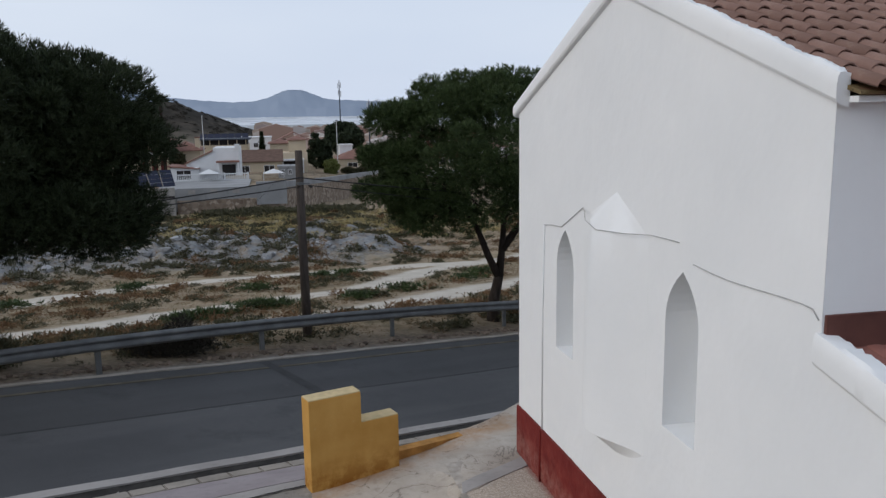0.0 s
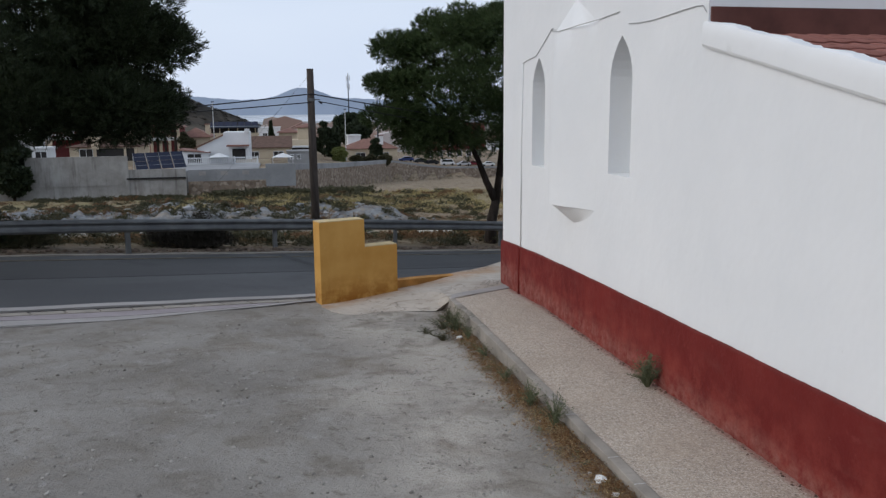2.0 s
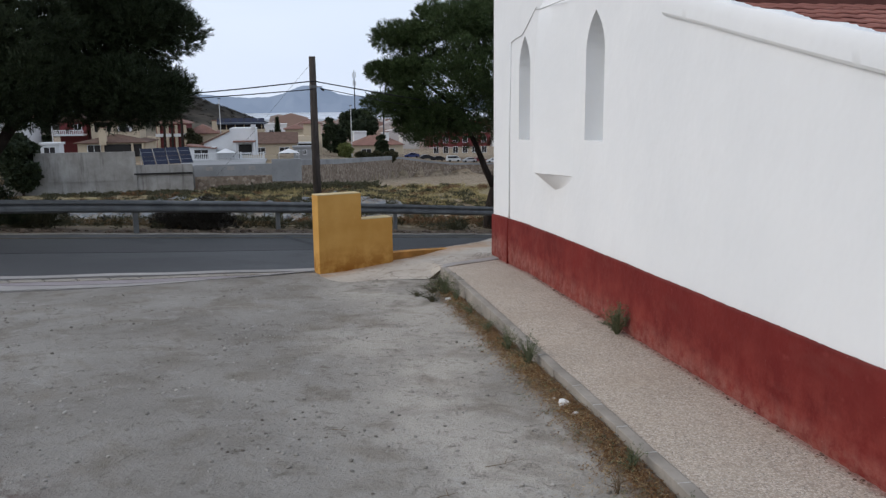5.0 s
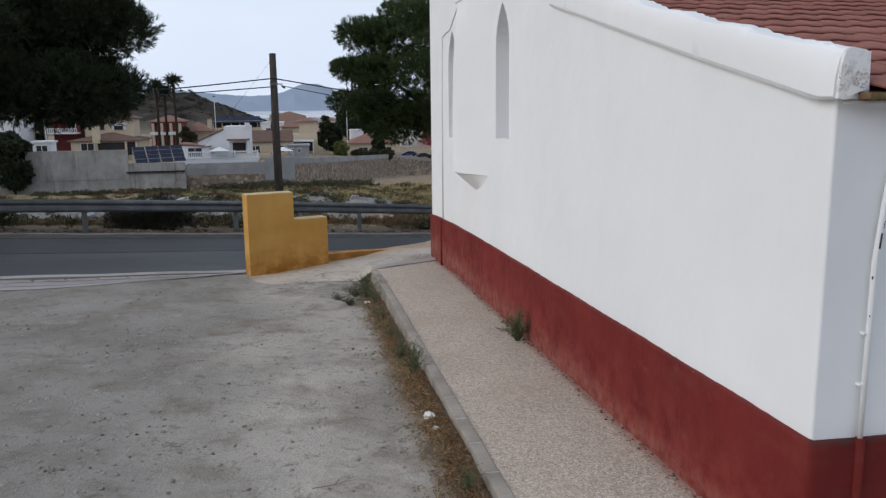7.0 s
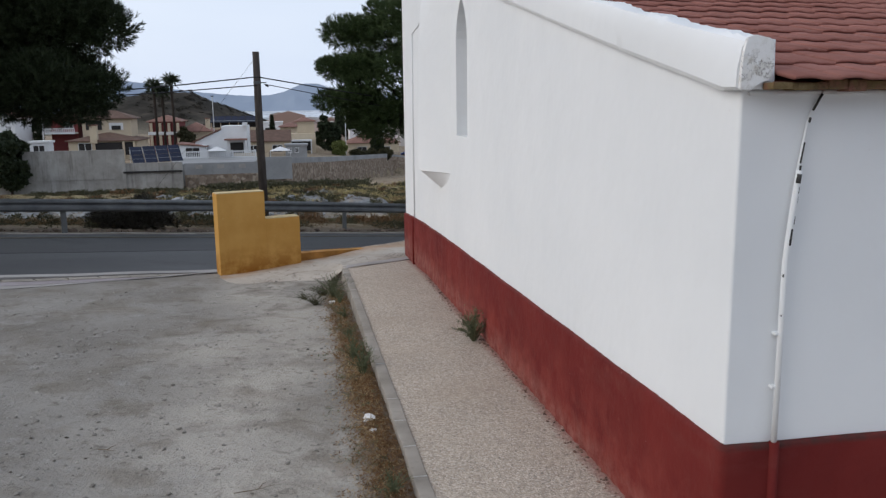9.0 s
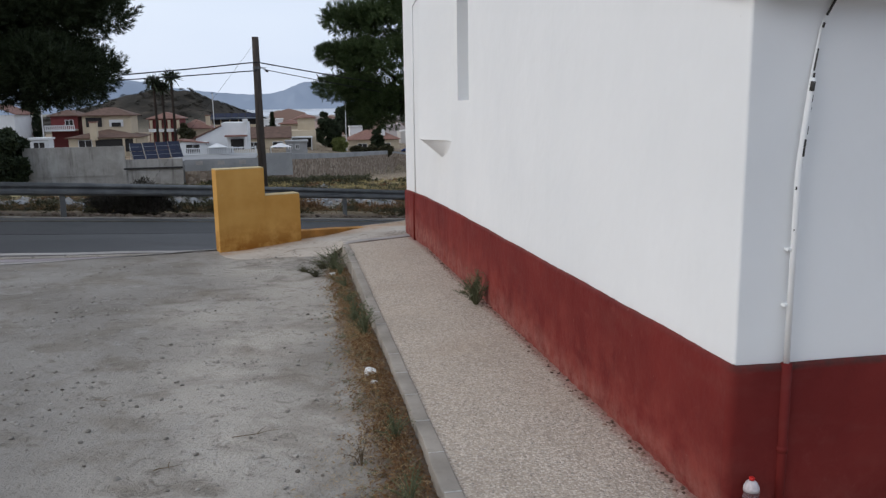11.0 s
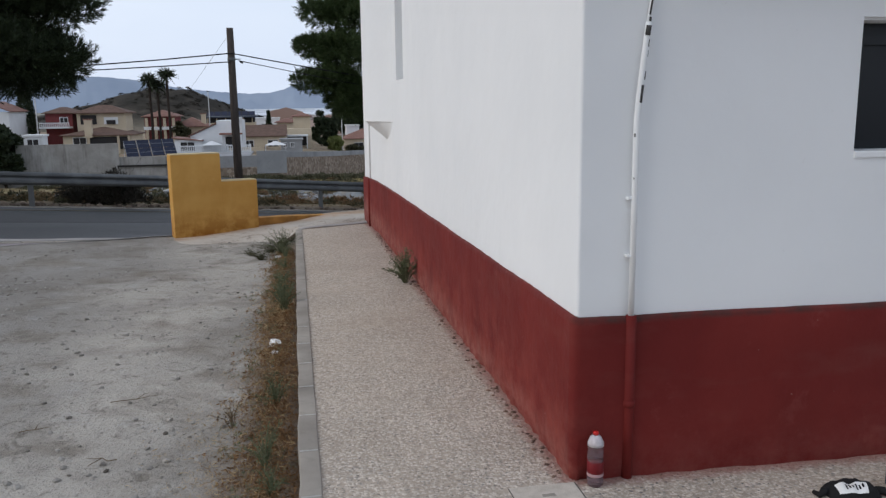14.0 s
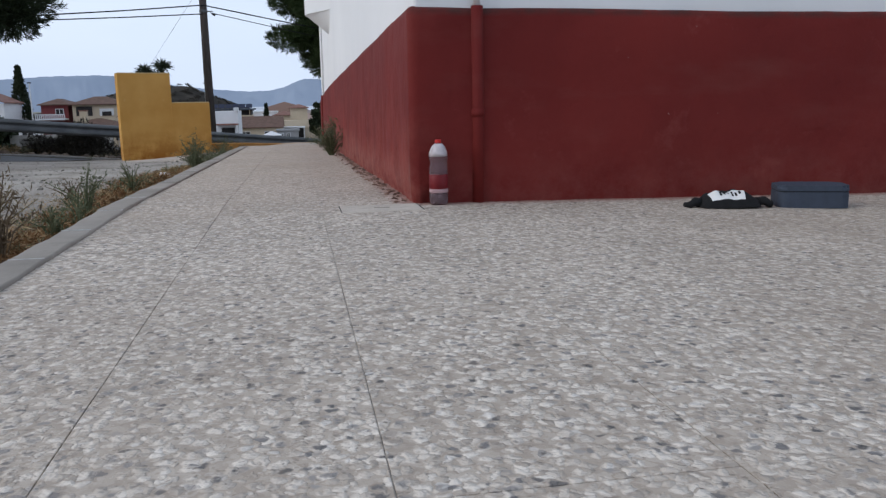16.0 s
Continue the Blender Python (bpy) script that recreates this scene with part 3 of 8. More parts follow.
def land_z(x, y):
    x, y = np.asarray(x, float), np.asarray(y, float)
    s, n = along(x, y)
    yard = yard_z(x, y) + 0.012 * waves(x, y, 1.3, 2)
    yard = yard + (road_z(s, n) + 0.05 - yard) * step(8.7, 10.2, n) * (x < 9)
    yard = yard - 0.15 * step(10.28, 10.36, n)
    road = road_z(s, n)
    field = np.interp(y, FIELD_Y, FIELD_Z)
    rough = step(0, 8, n - 24) * (1 - step(105, 116, y)) * step(0, 1, 160 - y)
    field = field + rough * (0.12 + 0.88 * step(56, 66, y)) * (0.30 * waves(x, y, 9, 1) + 0.12 * waves(x, y, 3, 4))
    # heaps of spoil on the far side of the tracks
    for hx, hy, hr, hh in HEAPS:
        d2 = ((x - hx) ** 2 + ((y - hy) * 0.8) ** 2) / hr ** 2
        field = field + hh * np.exp(-d2 * 1.6) * (1 + 0.35 * waves(x, y, 1.9, hx))
    field = field + terrace(x, y) * (np.interp(x, (-60, 0, 27, 45, 80), (-5.9, -5.9, -10.3, -13.3, -14.8)) - field)
    # the bare hill behind the village
    hill = 28.5 * np.exp(-(((x + 88) / np.where(x < -88, 66, 58)) ** 2 + ((y - 640) / 90) ** 2)) + 7 * np.exp(-(((x + 190) / 80) ** 2 + ((y - 660) / 90) ** 2))
    field = field + hill * (1 + 0.07 * waves(x, y, 40, 3) + 0.03 * waves(x, y, 13, 6))
    w = step(16.9, 27.0, n)
    far = road + (field - road) * w
    z = np.where(n < 10.45, yard, far)
    z = z - 0.14 * step(10.5, 10.8, n) * (1 - step(16.2, 16.7, n))
    # litter builds up against the kerb; the unseen slope beyond y = -10 is added to keep sky light off the south walls
    z = z + 0.028 * np.clip(1 - np.abs(x - 2.5) / 0.35, 0, 1) * (y < 9.3)
    z = z + 0.42 * np.clip(-10 - y, 0, 45) ** 1.05
    # the bed under the pavement and the church
    bed = (x > KERB_OUT + 0.05) & (n < 10.6)
    z = np.where(bed, np.minimum(z, pave_z(x, y) - 0.16), z)
    return z


HEAPS = [(8.2, 72, 4.5, 1.5), (3.5, 71, 3.2, 1.2), (-2, 74, 5.0, 1.3), (-9, 73, 5.0, 1.5), (-16, 72, 6.0, 1.6), (-6, 84, 6.0, 1.2),
         (0.5, 82, 3.0, 0.9), (-22, 66, 6.0, 1.4), (-30, 64, 7.0, 1.4), (-12, 92, 8.0, 1.0), (5, 92, 7.0, 0.9), (-26, 84, 8.0, 1.2)]

# ---------------------------------------------------------------- building helpers
def mesh_of(name, verts, faces, material, smooth=False):
    me = bpy.data.meshes.new(name)
    me.from_pydata([tuple(map(float, v)) for v in verts], [], [tuple(map(int, f)) for f in faces])
    me.materials.append(material)
    if smooth:
        me.polygons.foreach_set("use_smooth", [True] * len(me.polygons))
    me.update()
    return me


def finish(name, bm, material, smooth=False):
    bmesh.ops.recalc_face_normals(bm, faces=bm.faces)
    me = bpy.data.meshes.new(name)
    bm.to_mesh(me)
    bm.free()
    me.materials.append(material)
    if smooth:
        me.polygons.foreach_set("use_smooth", [True] * len(me.polygons))
    return me


def thing(name, label, category, at=(0, 0, 0), turn=0.0, group="", kind=""):
    """An empty at a thing's base, which its parts hang on."""
    ob = new(name)
    ob.matrix_world = pose(*at, 0, 0, turn)
    return tagged(ob, label, category, group, kind)


def part(name, bm, material, parent=None, label="", smooth=False):
    me = bm if isinstance(bm, bpy.types.Mesh) else finish(name, bm, material, smooth)
    ob = new(name, me)
    if parent is not None:
        ob.parent = parent
    if label:
        ob["label"] = label
    return ob


def box(bm, x0, y0, z0, x1, y1, z1, bevel=0.0, m=None):
    made = bmesh.ops.create_cube(bm, size=1.0)["verts"]
    mat = Matrix.Translation(((x0 + x1) / 2, (y0 + y1) / 2, (z0 + z1) / 2)) @ Matrix.Diagonal((x1 - x0, y1 - y0, z1 - z0, 1))
    bmesh.ops.transform(bm, matrix=(m @ mat) if m else mat, verts=made)
    if bevel:
        edges = list({e for v in made for e in v.link_edges})
        bmesh.ops.bevel(bm, geom=edges, offset=bevel, segments=2, affect="EDGES", profile=0.7)
    return bm


def a_box(x0, y0, z0, x1, y1, z1, bevel=0.0):
    return box(bmesh.new(), x0, y0, z0, x1, y1, z1, bevel)


def prism(outline, depth, axis="x", at=0.0):
    """A flat outline [(u, v)] drawn out along an axis: x: (u, v) are y, z; y: they are x, z; z: they are x, y."""
    bm = bmesh.new()
    put = {"x": lambda u, v, d: (at + d, u, v), "y": lambda u, v, d: (u, at + d, v), "z": lambda u, v, d: (u, v, at + d)}[axis]
    a = [bm.verts.new(put(u, v, 0)) for u, v in outline]
    b = [bm.verts.new(put(u, v, depth)) for u, v in outline]
    bm.faces.new(a)
    bm.faces.new(b[::-1])
    for i in range(len(a)):
        j = (i + 1) % len(a)
        bm.faces.new((a[i], b[i], b[j], a[j]))
    return bm


def tube(bm, points, radius, sides=8, taper=None):
    """A round bar through the points; taper gives the radius at each."""
    pts = [Vector(p) for p in points]
    rings = []
    for i, p in enumerate(pts):
        d = (pts[min(i + 1, len(pts) - 1)] - pts[max(i - 1, 0)]).normalized()
        side = d.cross(Vector((0.31, 0.17, 0.93))).normalized()
        up = side.cross(d)
        r = taper[i] if taper else radius
        rings.append([bm.verts.new(p + (side * math.cos(6.2832 * k / sides) + up * math.sin(6.2832 * k / sides)) * r) for k in range(sides)])
    for a, b in zip(rings, rings[1:]):
        for k in range(sides):
            bm.faces.new((a[k], a[(k + 1) % sides], b[(k + 1) % sides], b[k]))
    bm.faces.new(rings[0][::-1])
    bm.faces.new(rings[-1])
    return bm


def lathe(profile, sides=24):
    bm = bmesh.new()
    rings = [[bm.verts.new((r * math.cos(6.2832 * k / sides), r * math.sin(6.2832 * k / sides), z)) for k in range(sides)] for r, z in profile]
    for a, b in zip(rings, rings[1:]):
        for k in range(sides):
            bm.faces.new((a[k], a[(k + 1) % sides], b[(k + 1) % sides], b[k]))
    bm.faces.new(rings[0][::-1])
    bm.faces.new(rings[-1])
    return bm


def sheet_from(xs, ys, height):
    """Vertices and faces of a sheet over a grid of lines."""
    X, Y = np.meshgrid(xs, ys)
    Z = height(X, Y)
    nx, ny = len(xs), len(ys)
    idx = np.arange(nx * ny).reshape(ny, nx)
    f = np.stack([idx[:-1, :-1], idx[:-1, 1:], idx[1:, 1:], idx[1:, :-1]], -1).reshape(-1, 4)
    return np.stack([X, Y, Z], -1).reshape(-1, 3), f


def blades(centres, size, count, rng, up=0.3, width=0.12, droop=0.0):
    """Tufts of thin leaves: count narrow triangles at every centre."""
    n = len(centres)
    d = rng.normal(size=(n, count, 3))
    d[..., 2] = d[..., 2] * 0.7 + up * 1.6
    d /= np.linalg.norm(d, axis=-1, keepdims=True)
    side = np.cross(d, rng.normal(size=(n, count, 3)))
    side /= np.linalg.norm(side, axis=-1, keepdims=True) + 1e-9
    size = np.broadcast_to(np.asarray(size, float), (n,))
    length = size[:, None, None] * rng.uniform(0.6, 1.25, size=(n, count, 1))
    base = centres[:, None, :] + d * length * 0.05
    tip = centres[:, None, :] + d * length
    tip[..., 2] -= droop * length[..., 0]
    half = side * length * width
    mid = (base + tip) * 0.5
    v = np.stack([base - half * 0.5, mid + half, tip, mid - half], 2).reshape(-1, 3)
    k = np.arange(n * count) * 4
    f = np.stack([k, k + 1, k + 2, k + 3], -1)
    return v, f


def leaf_mesh(name, v, f, material):
    me = bpy.data.meshes.new(name)
    me.vertices.add(len(v))
    me.vertices.foreach_set("co", np.asarray(v, np.float32).ravel())
    me.loops.add(f.size)
    me.loops.foreach_set("vertex_index", f.astype(np.int32).ravel())
    me.polygons.add(len(f))
    me.polygons.foreach_set("loop_start", np.arange(0, f.size, f.shape[1], dtype=np.int32))
    me.polygons.foreach_set("loop_total", np.full(len(f), f.shape[1], np.int32))
    me.materials.append(material)
    me.update(calc_edges=True)
    return me


def holed_wall(outer, holes, at, depth):
    """The face of a wall at x = at with blind recesses in it, each drawn in by depth to its own back."""
    bm = bmesh.new()

    def ring(pts, x):
        vs = [bm.verts.new((x, u, v)) for u, v in pts]
        es = [bm.edges.new((vs[i], vs[(i + 1) % len(vs)])) for i in range(len(vs))]
        return vs, es
    edges = ring(outer, at)[1]
    rims = []
    for h in holes:
        vs, es = ring(h, at)
        rims.append(vs)
        edges += es
    bmesh.ops.triangle_fill(bm, use_beauty=True, use_dissolve=False, edges=edges)
    for vs in rims:
        back = [bm.verts.new((at + depth, v.co.y, v.co.z)) for v in vs]
        for i in range(len(vs)):
            j = (i + 1) % len(vs)
            bm.faces.new((vs[i], vs[j], back[j], back[i]))
        bm.faces.new(back)
    return bm

# ---------------------------------------------------------------- ground, road, pavement
def lines(a, b, first, growth, biggest):
    """Grid lines from a to b that widen as they go."""
    out, v, d = [a], a, first
    sign = 1 if b > a else -1
    while abs(b - v) > d:
        v += sign * d
        out.append(v)
        d = min(d * growth, biggest)
    return out + [b]


TRACKS = [([(-30, 25.5), (-9.5, 29.0), (-7.6, 29.4), (-6.1, 31.0), (-4.8, 32.8), (-2.6, 34.4), (-1.0, 36.0), (1.4, 38.2), (4.4, 41.0), (7.0, 46.0), (10.3, 52.6), (15.2, 57.7), (30, 72)], 1.9),
          ([(-2.6, 27.6), (-0.1, 28.0), (1.5, 28.4), (3.4, 29.8), (5.5, 32.2), (8.1, 34.9), (10.0, 37.1), (12.3, 39.0), (24, 52)], 2.2),
          ([(-30, 33), (-13.8, 42.5), (-12.3, 46.5), (-9.8, 49.8), (-6.8, 52.0), (-3.4, 54.0), (0.3, 54.9), (4.3, 55.7), (8.7, 57.4), (15.2, 57.9)], 2.4)]


def build_ground():
    xs = sorted(set(np.round(np.concatenate([np.arange(-12, 2.5, 0.22), (2.5, KERB_OUT + 0.03, KERB_OUT + 0.09, 3.0), np.arange(3.3, 16, 0.4),
                                             lines(-12, -2600, 0.4, 1.05, 160), lines(16, 2600, 0.45, 1.05, 160)]), 3)))
    ys = sorted(set(np.round(np.concatenate([np.arange(-6, 18, 0.22), np.arange(18, 40, 0.4), np.arange(40, 119, 0.7), lines(119, 4800, 0.9, 1.045, 160),
                                             lines(-6, -60, 0.4, 1.15, 8)]), 3)))
    v, f = sheet_from(np.array(xs), np.array(ys), land_z)
    me = leaf_mesh("ground", v, f, EARTH)
    me.polygons.foreach_set("use_smooth", [True] * len(me.polygons))
    x, y = v[:, 0], v[:, 1]
    s, n = along(x, y)

    def band(line, wide):
        """Nearness to a polyline, 1 on it and 0 at its edge."""
        best = np.full(len(x), 1e9)
        for (ax, ay), (bx, by) in zip(line, line[1:]):
            dx, dy = bx - ax, by - ay
            u = np.clip(((x - ax) * dx + (y - ay) * dy) / (dx * dx + dy * dy), 0, 1)
            best = np.minimum(best, np.hypot(x - ax - u * dx, y - ay - u * dy))
        return np.clip(1.25 - best / wide, 0, 1)
    track = np.maximum.reduce([band(line, wide) for line, wide in TRACKS])
    rub = np.zeros(len(x))
    for hx, hy, hr, hh in HEAPS:
        rub = np.maximum(rub, np.exp(-(((x - hx) ** 2 + ((y - hy) * 0.8) ** 2) / hr ** 2) * 1.1))
    rub = np.maximum(rub, 0.55 * step(60, 66, y) * (1 - step(78, 90, y)) * (x < 7))
    grass = step(80, 92, y) * (1 - step(113, 118, y)) + 0.25 * (y < 70)
    beyond = step(16.4, 16.9, n)
    wide = 0.25 + 0.26 * step(1.6, -0.6, y) + 0.10 * waves(x, y, 1.1, 5) + 0.09 * waves(x, y, 0.45, 8)
    strip = np.clip(2.6 * (1 - np.maximum(0, 2.62 - x) / wide), 0, 1) * (n < 10) * (y < 9.4) * (1 - 0.55 * step(4.5, 7, y))
    pale = np.clip(1.2 - np.abs(x - 1.65 + 0.3 * waves(x, y, 4, 2)) / 1.05, 0, 1) * (n < 9.5)
    hill = np.clip(np.exp(-(((x + 120) / 130) ** 2 + ((y - 650) / 120) ** 2)) * 2.2, 0, 1) * (y > 420)
    for name, val in (("track", track * (n > 20)), ("rubble", np.clip(rub * 1.4, 0, 1)), ("grass", grass), ("beyond", beyond), ("litter_strip", strip),
                      ("trodden", pale), ("stain", np.clip(1.3 * np.exp(-(((x + 1.9) / 0.5) ** 2 + ((y - 1.35) / 0.42) ** 2)), 0, 1)), ("verge_dirt", step(16.4, 16.6, n) * (1 - step(17.2, 18.8, n))), ("plain_far", step(300, 800, y)), ("hill", hill)):
        me.attributes.new(name, "FLOAT", "POINT").data.foreach_set("value", np.asarray(val, np.float32))
    ob = new("ground", me)
    return tagged(ob, "grey trodden earth yard and rough waste land with pale tracks", "ground", kind="structure")


build_ground()


def strip(name, s_values, n_values, height, material, drop=0.25, smooth=True):
    """A ribbon in road coordinates with a skirt at its edges."""
    verts, faces = [], []
    cols = [n_values[0], *n_values, n_values[-1]]
    for s in s_values:
        for k, n in enumerate(cols):
            x, y = unroad(s, n)
            verts.append((x, y, height(s, n) - (drop if k in (0, len(cols) - 1) else 0)))
    w = len(cols)
    for i in range(len(s_values) - 1):
        for k in range(w - 1):
            a = i * w + k
            faces.append((a, a + 1, a + w + 1, a + w))
    return mesh_of(name, verts, faces, material)


S_LONG = list(np.arange(-46, 62, 1.0))
LANES = (("road", "worn grey asphalt lane, the older half of the road", [10.88, 12, 13.57], ASPHALT), ("road", "darker asphalt lane along the crash barrier", [13.60, 15, 16.35], ASPHALT_DARK))
for name, label, across, skin in LANES:
    tagged(new(name, strip(name, S_LONG, across, lambda s, n: road_z(s, n) + 0.005 * math.sin(s * 0.9 + n), skin)), label, "road", kind="structure")
joint = new("road_seam", strip("road_seam", S_LONG, [13.55, 13.57, 13.60, 13.62], lambda s, n: road_z(s, n) + 0.003 + 0.005 * math.sin(s * 0.9 + n), TAR, 0.02))
tagged(joint, "dark seam between the two asphalt lanes", "road seam", kind="structure")
gutter = new("gutter", strip("gutter", list(np.arange(-14, 30, 0.5)), [10.66, 10.68, 10.78, 10.88, 10.90], lambda s, n: road_z(s, n) + 0.035 + 0.006 * math.sin(3 * s), PALE_CONCRETE, 0.2))
tagged(gutter, "pale concrete gutter strip along the asphalt", "gutter", kind="structure")
edge_line = new("trim", strip("trim", list(np.arange(-14, 30, 0.5)), [16.36, 16.40, 16.48, 16.52], lambda s, n: road_z(s, n) + 0.02 + 0.01 * math.sin(2.3 * s), KERBSTONE, 0.2))
tagged(edge_line, "crumbling pale shoulder beside the asphalt", "road edge", kind="structure")


grime = new("trim", strip("trim", list(np.arange(-14, 30, 0.5)), [10.27, 10.40, 10.55, 10.66], lambda s, n: road_z(s, n) + 0.004 + 0.004 * math.sin(5 * s), DIRT, 0.2))
tagged(grime, "dark dirty gap between the kerb stones and the gutter", "road edge", kind="structure")
yellow_line = new("road_marking", strip("road_marking", list(np.arange(-20, 34, 0.5)), [15.72, 15.75, 15.81, 15.84], lambda s, n: road_z(s, n) + 0.009 + 0.005 * math.sin(s * 0.9 + n), FADED_YELLOW, 0.02))
tagged(yellow_line, "faded yellowish line along the asphalt edge", "road marking", kind="structure")
seam = new("road_seam", strip("road_seam", [8.32, 8.36, 8.50, 8.56], [13.6, 14.4, 15, 16.2], lambda s, n: road_z(s, n) + 0.010 + 0.005 * math.sin(s * 0.9 + n), TAR, 0.02))
tagged(seam, "dark tar seam across the asphalt", "road seam", kind="structure")


def sidewalk_z(s, n):
    return max(float(land_z(*unroad(s, min(n, 10.0)))), road_z(s, n) + 0.05) + 0.016 + 0.005 * math.sin(1.7 * s)


def crack_n(s):
    """Where the yard's earth ends: it runs into the road at a shallow angle."""
    return min(9.35 + 0.22 * (3.2 - s) - float(bend(s)), 9.80)


def pale_n(s):
    """Where the bare cement ends and the pink paving begins."""
    return min(9.75 + 0.25 * (3.2 - s) - float(bend(s)), 9.93)


def ribbon(name, s_values, edges, material, lift=0.0, rows=5):
    """A paved band between two lines that both run along the road."""
    verts, faces = [], []
    w = rows + 2
    for s in s_values:
        a, b = edges[0](s), edges[1](s)
        for k in range(w):
            n = a + (b - a) * min(max(k - 1, 0), rows - 1) / (rows - 1)
            x, y = unroad(s, n)
            verts.append((x, y, sidewalk_z(s, n) + lift - (0.15 if k in (0, w - 1) else 0)))
    for i in range(len(s_values) - 1):
        for k in range(w - 1):
            faces.append((i * w + k, i * w + k + 1, (i + 1) * w + k + 1, (i + 1) * w + k))
    return new(name, mesh_of(name, verts, faces, material))


S_WALK = list(np.arange(-5.6, 13, 0.4))
tagged(ribbon("pavement", S_WALK, (pale_n, lambda s: 10.03), PINK_PAVING), "pinkish concrete footway strip beside the road", "pavement", kind="structure")
tagged(ribbon("trim", [s for s in S_WALK if s < 6.0], (crack_n, lambda s: pale_n(s) - 0.02), PALE_CONCRETE, -0.004), "pale worn concrete strip beside the footway", "trim", kind="structure")


def build_road_kerb():
    """Grey kerb stones between the footway and the gutter."""
    root = thing("road_kerb", "row of worn grey kerb stones beside the gutter", "kerb", kind="structure")
    rng = random.Random(41)
    s = -5.6
    while s < 13:
        verts = []
        for z in (-0.2, 0.0):
            for u, n in ((s + 0.006, 10.045), (s + 0.492, 10.045), (s + 0.492, 10.275), (s + 0.006, 10.275)):
                x, y = unroad(u, n)
                verts.append((x, y, sidewalk_z(u, 10.0) + z + 0.004 + rng.uniform(-0.004, 0.004)))
        bm = bmesh.new()
        v = [bm.verts.new(c) for c in verts]
        for f in ((0, 1, 2, 3), (4, 5, 6, 7), (0, 1, 5, 4), (1, 2, 6, 5), (2, 3, 7, 6), (3, 0, 4, 7)):
            bm.faces.new([v[i] for i in f])
        bmesh.ops.bevel(bm, geom=[e for e in bm.edges if min(p.co.z for p in e.verts) > max(c[2] for c in verts) - 0.1], offset=0.012, segments=2, affect="EDGES")
        part("kerb_stone", bm, KERBSTONE, root)
        s += 0.5
    return root


build_road_kerb()


def build_crack():
    """Ragged line of dark dirt where the footway meets the earth."""
    rng = random.Random(14)
    verts, faces = [], []
    for k in range(88):
        s = -5.6 + 0.135 * k
        mid, half = crack_n(s) - 0.005 + 0.03 * math.sin(1.3 * s) + rng.uniform(-0.015, 0.015), rng.uniform(0.004, 0.024)
        for n in (mid - half, mid + half):
            x, y = unroad(s, n)
            verts.append((x, y, max(sidewalk_z(s, mid + 0.1), float(land_z(x, y)) + 0.004) + 0.003))
        if k:
            faces.append((2 * k - 2, 2 * k - 1, 2 * k + 1, 2 * k))
    ob = new("trim", mesh_of("trim", verts, faces, DIRT))
    return tagged(ob, "dark ragged crack between the footway and the earth", "crack", kind="structure")


build_crack()


def ramp_z(x, y):
    """The cast apron between the slab pavement, the ochre wall and the road."""
    s, n = along(x, y)
    z = pave_z(3.5, min(y, 10.4)) + 0.012
    left = min(1.0, max(0.0, (3.0 - x) / 2.2))
    z = z + (float(yard_z(x, y)) + 0.015 - z) * left
    near = float(np.interp(x, (0.7, 1.05, 1.3, 1.75, 2.25, 2.7), (9.9, 9.3, 9.25, 9.44, 9.62, 9.2)))
    front = min(1.0, max(0.0, (y - near) / 0.8)) if x < 2.66 else 1.0
    z = float(yard_z(x, y)) + 0.006 + (z - float(yard_z(x, y)) - 0.006) * front
    over = max(0.0, n - 9.6 + 0.16 * max(0, x - 3.2))
    return z - 0.10 * over + 0.01 * math.sin(3 * x + 2 * y)


def cement(name, outline, lift, drop, material):
    """A cast patch that follows the fall of the apron."""
    bm = bmesh.new()
    bm.faces.new([bm.verts.new((x, y, 0)) for x, y in outline])
    for _ in range(4):
        bmesh.ops.triangulate(bm, faces=bm.faces[:])
        long = [e for e in bm.edges if e.calc_length() > 0.3]
        if long:
            bmesh.ops.subdivide_edges(bm, edges=long, cuts=1)
    bmesh.ops.triangulate(bm, faces=bm.faces[:])
    for v in bm.verts:
        v.co.z = ramp_z(v.co.x, v.co.y) + lift + 0.006 * noise.noise(v.co * 2.3)
    ex = bmesh.ops.extrude_face_region(bm, geom=bm.faces[:])
    for v in ex["geom"]:
        if isinstance(v, bmesh.types.BMVert):
            v.co.z -= drop
    return finish(name, bm, material)


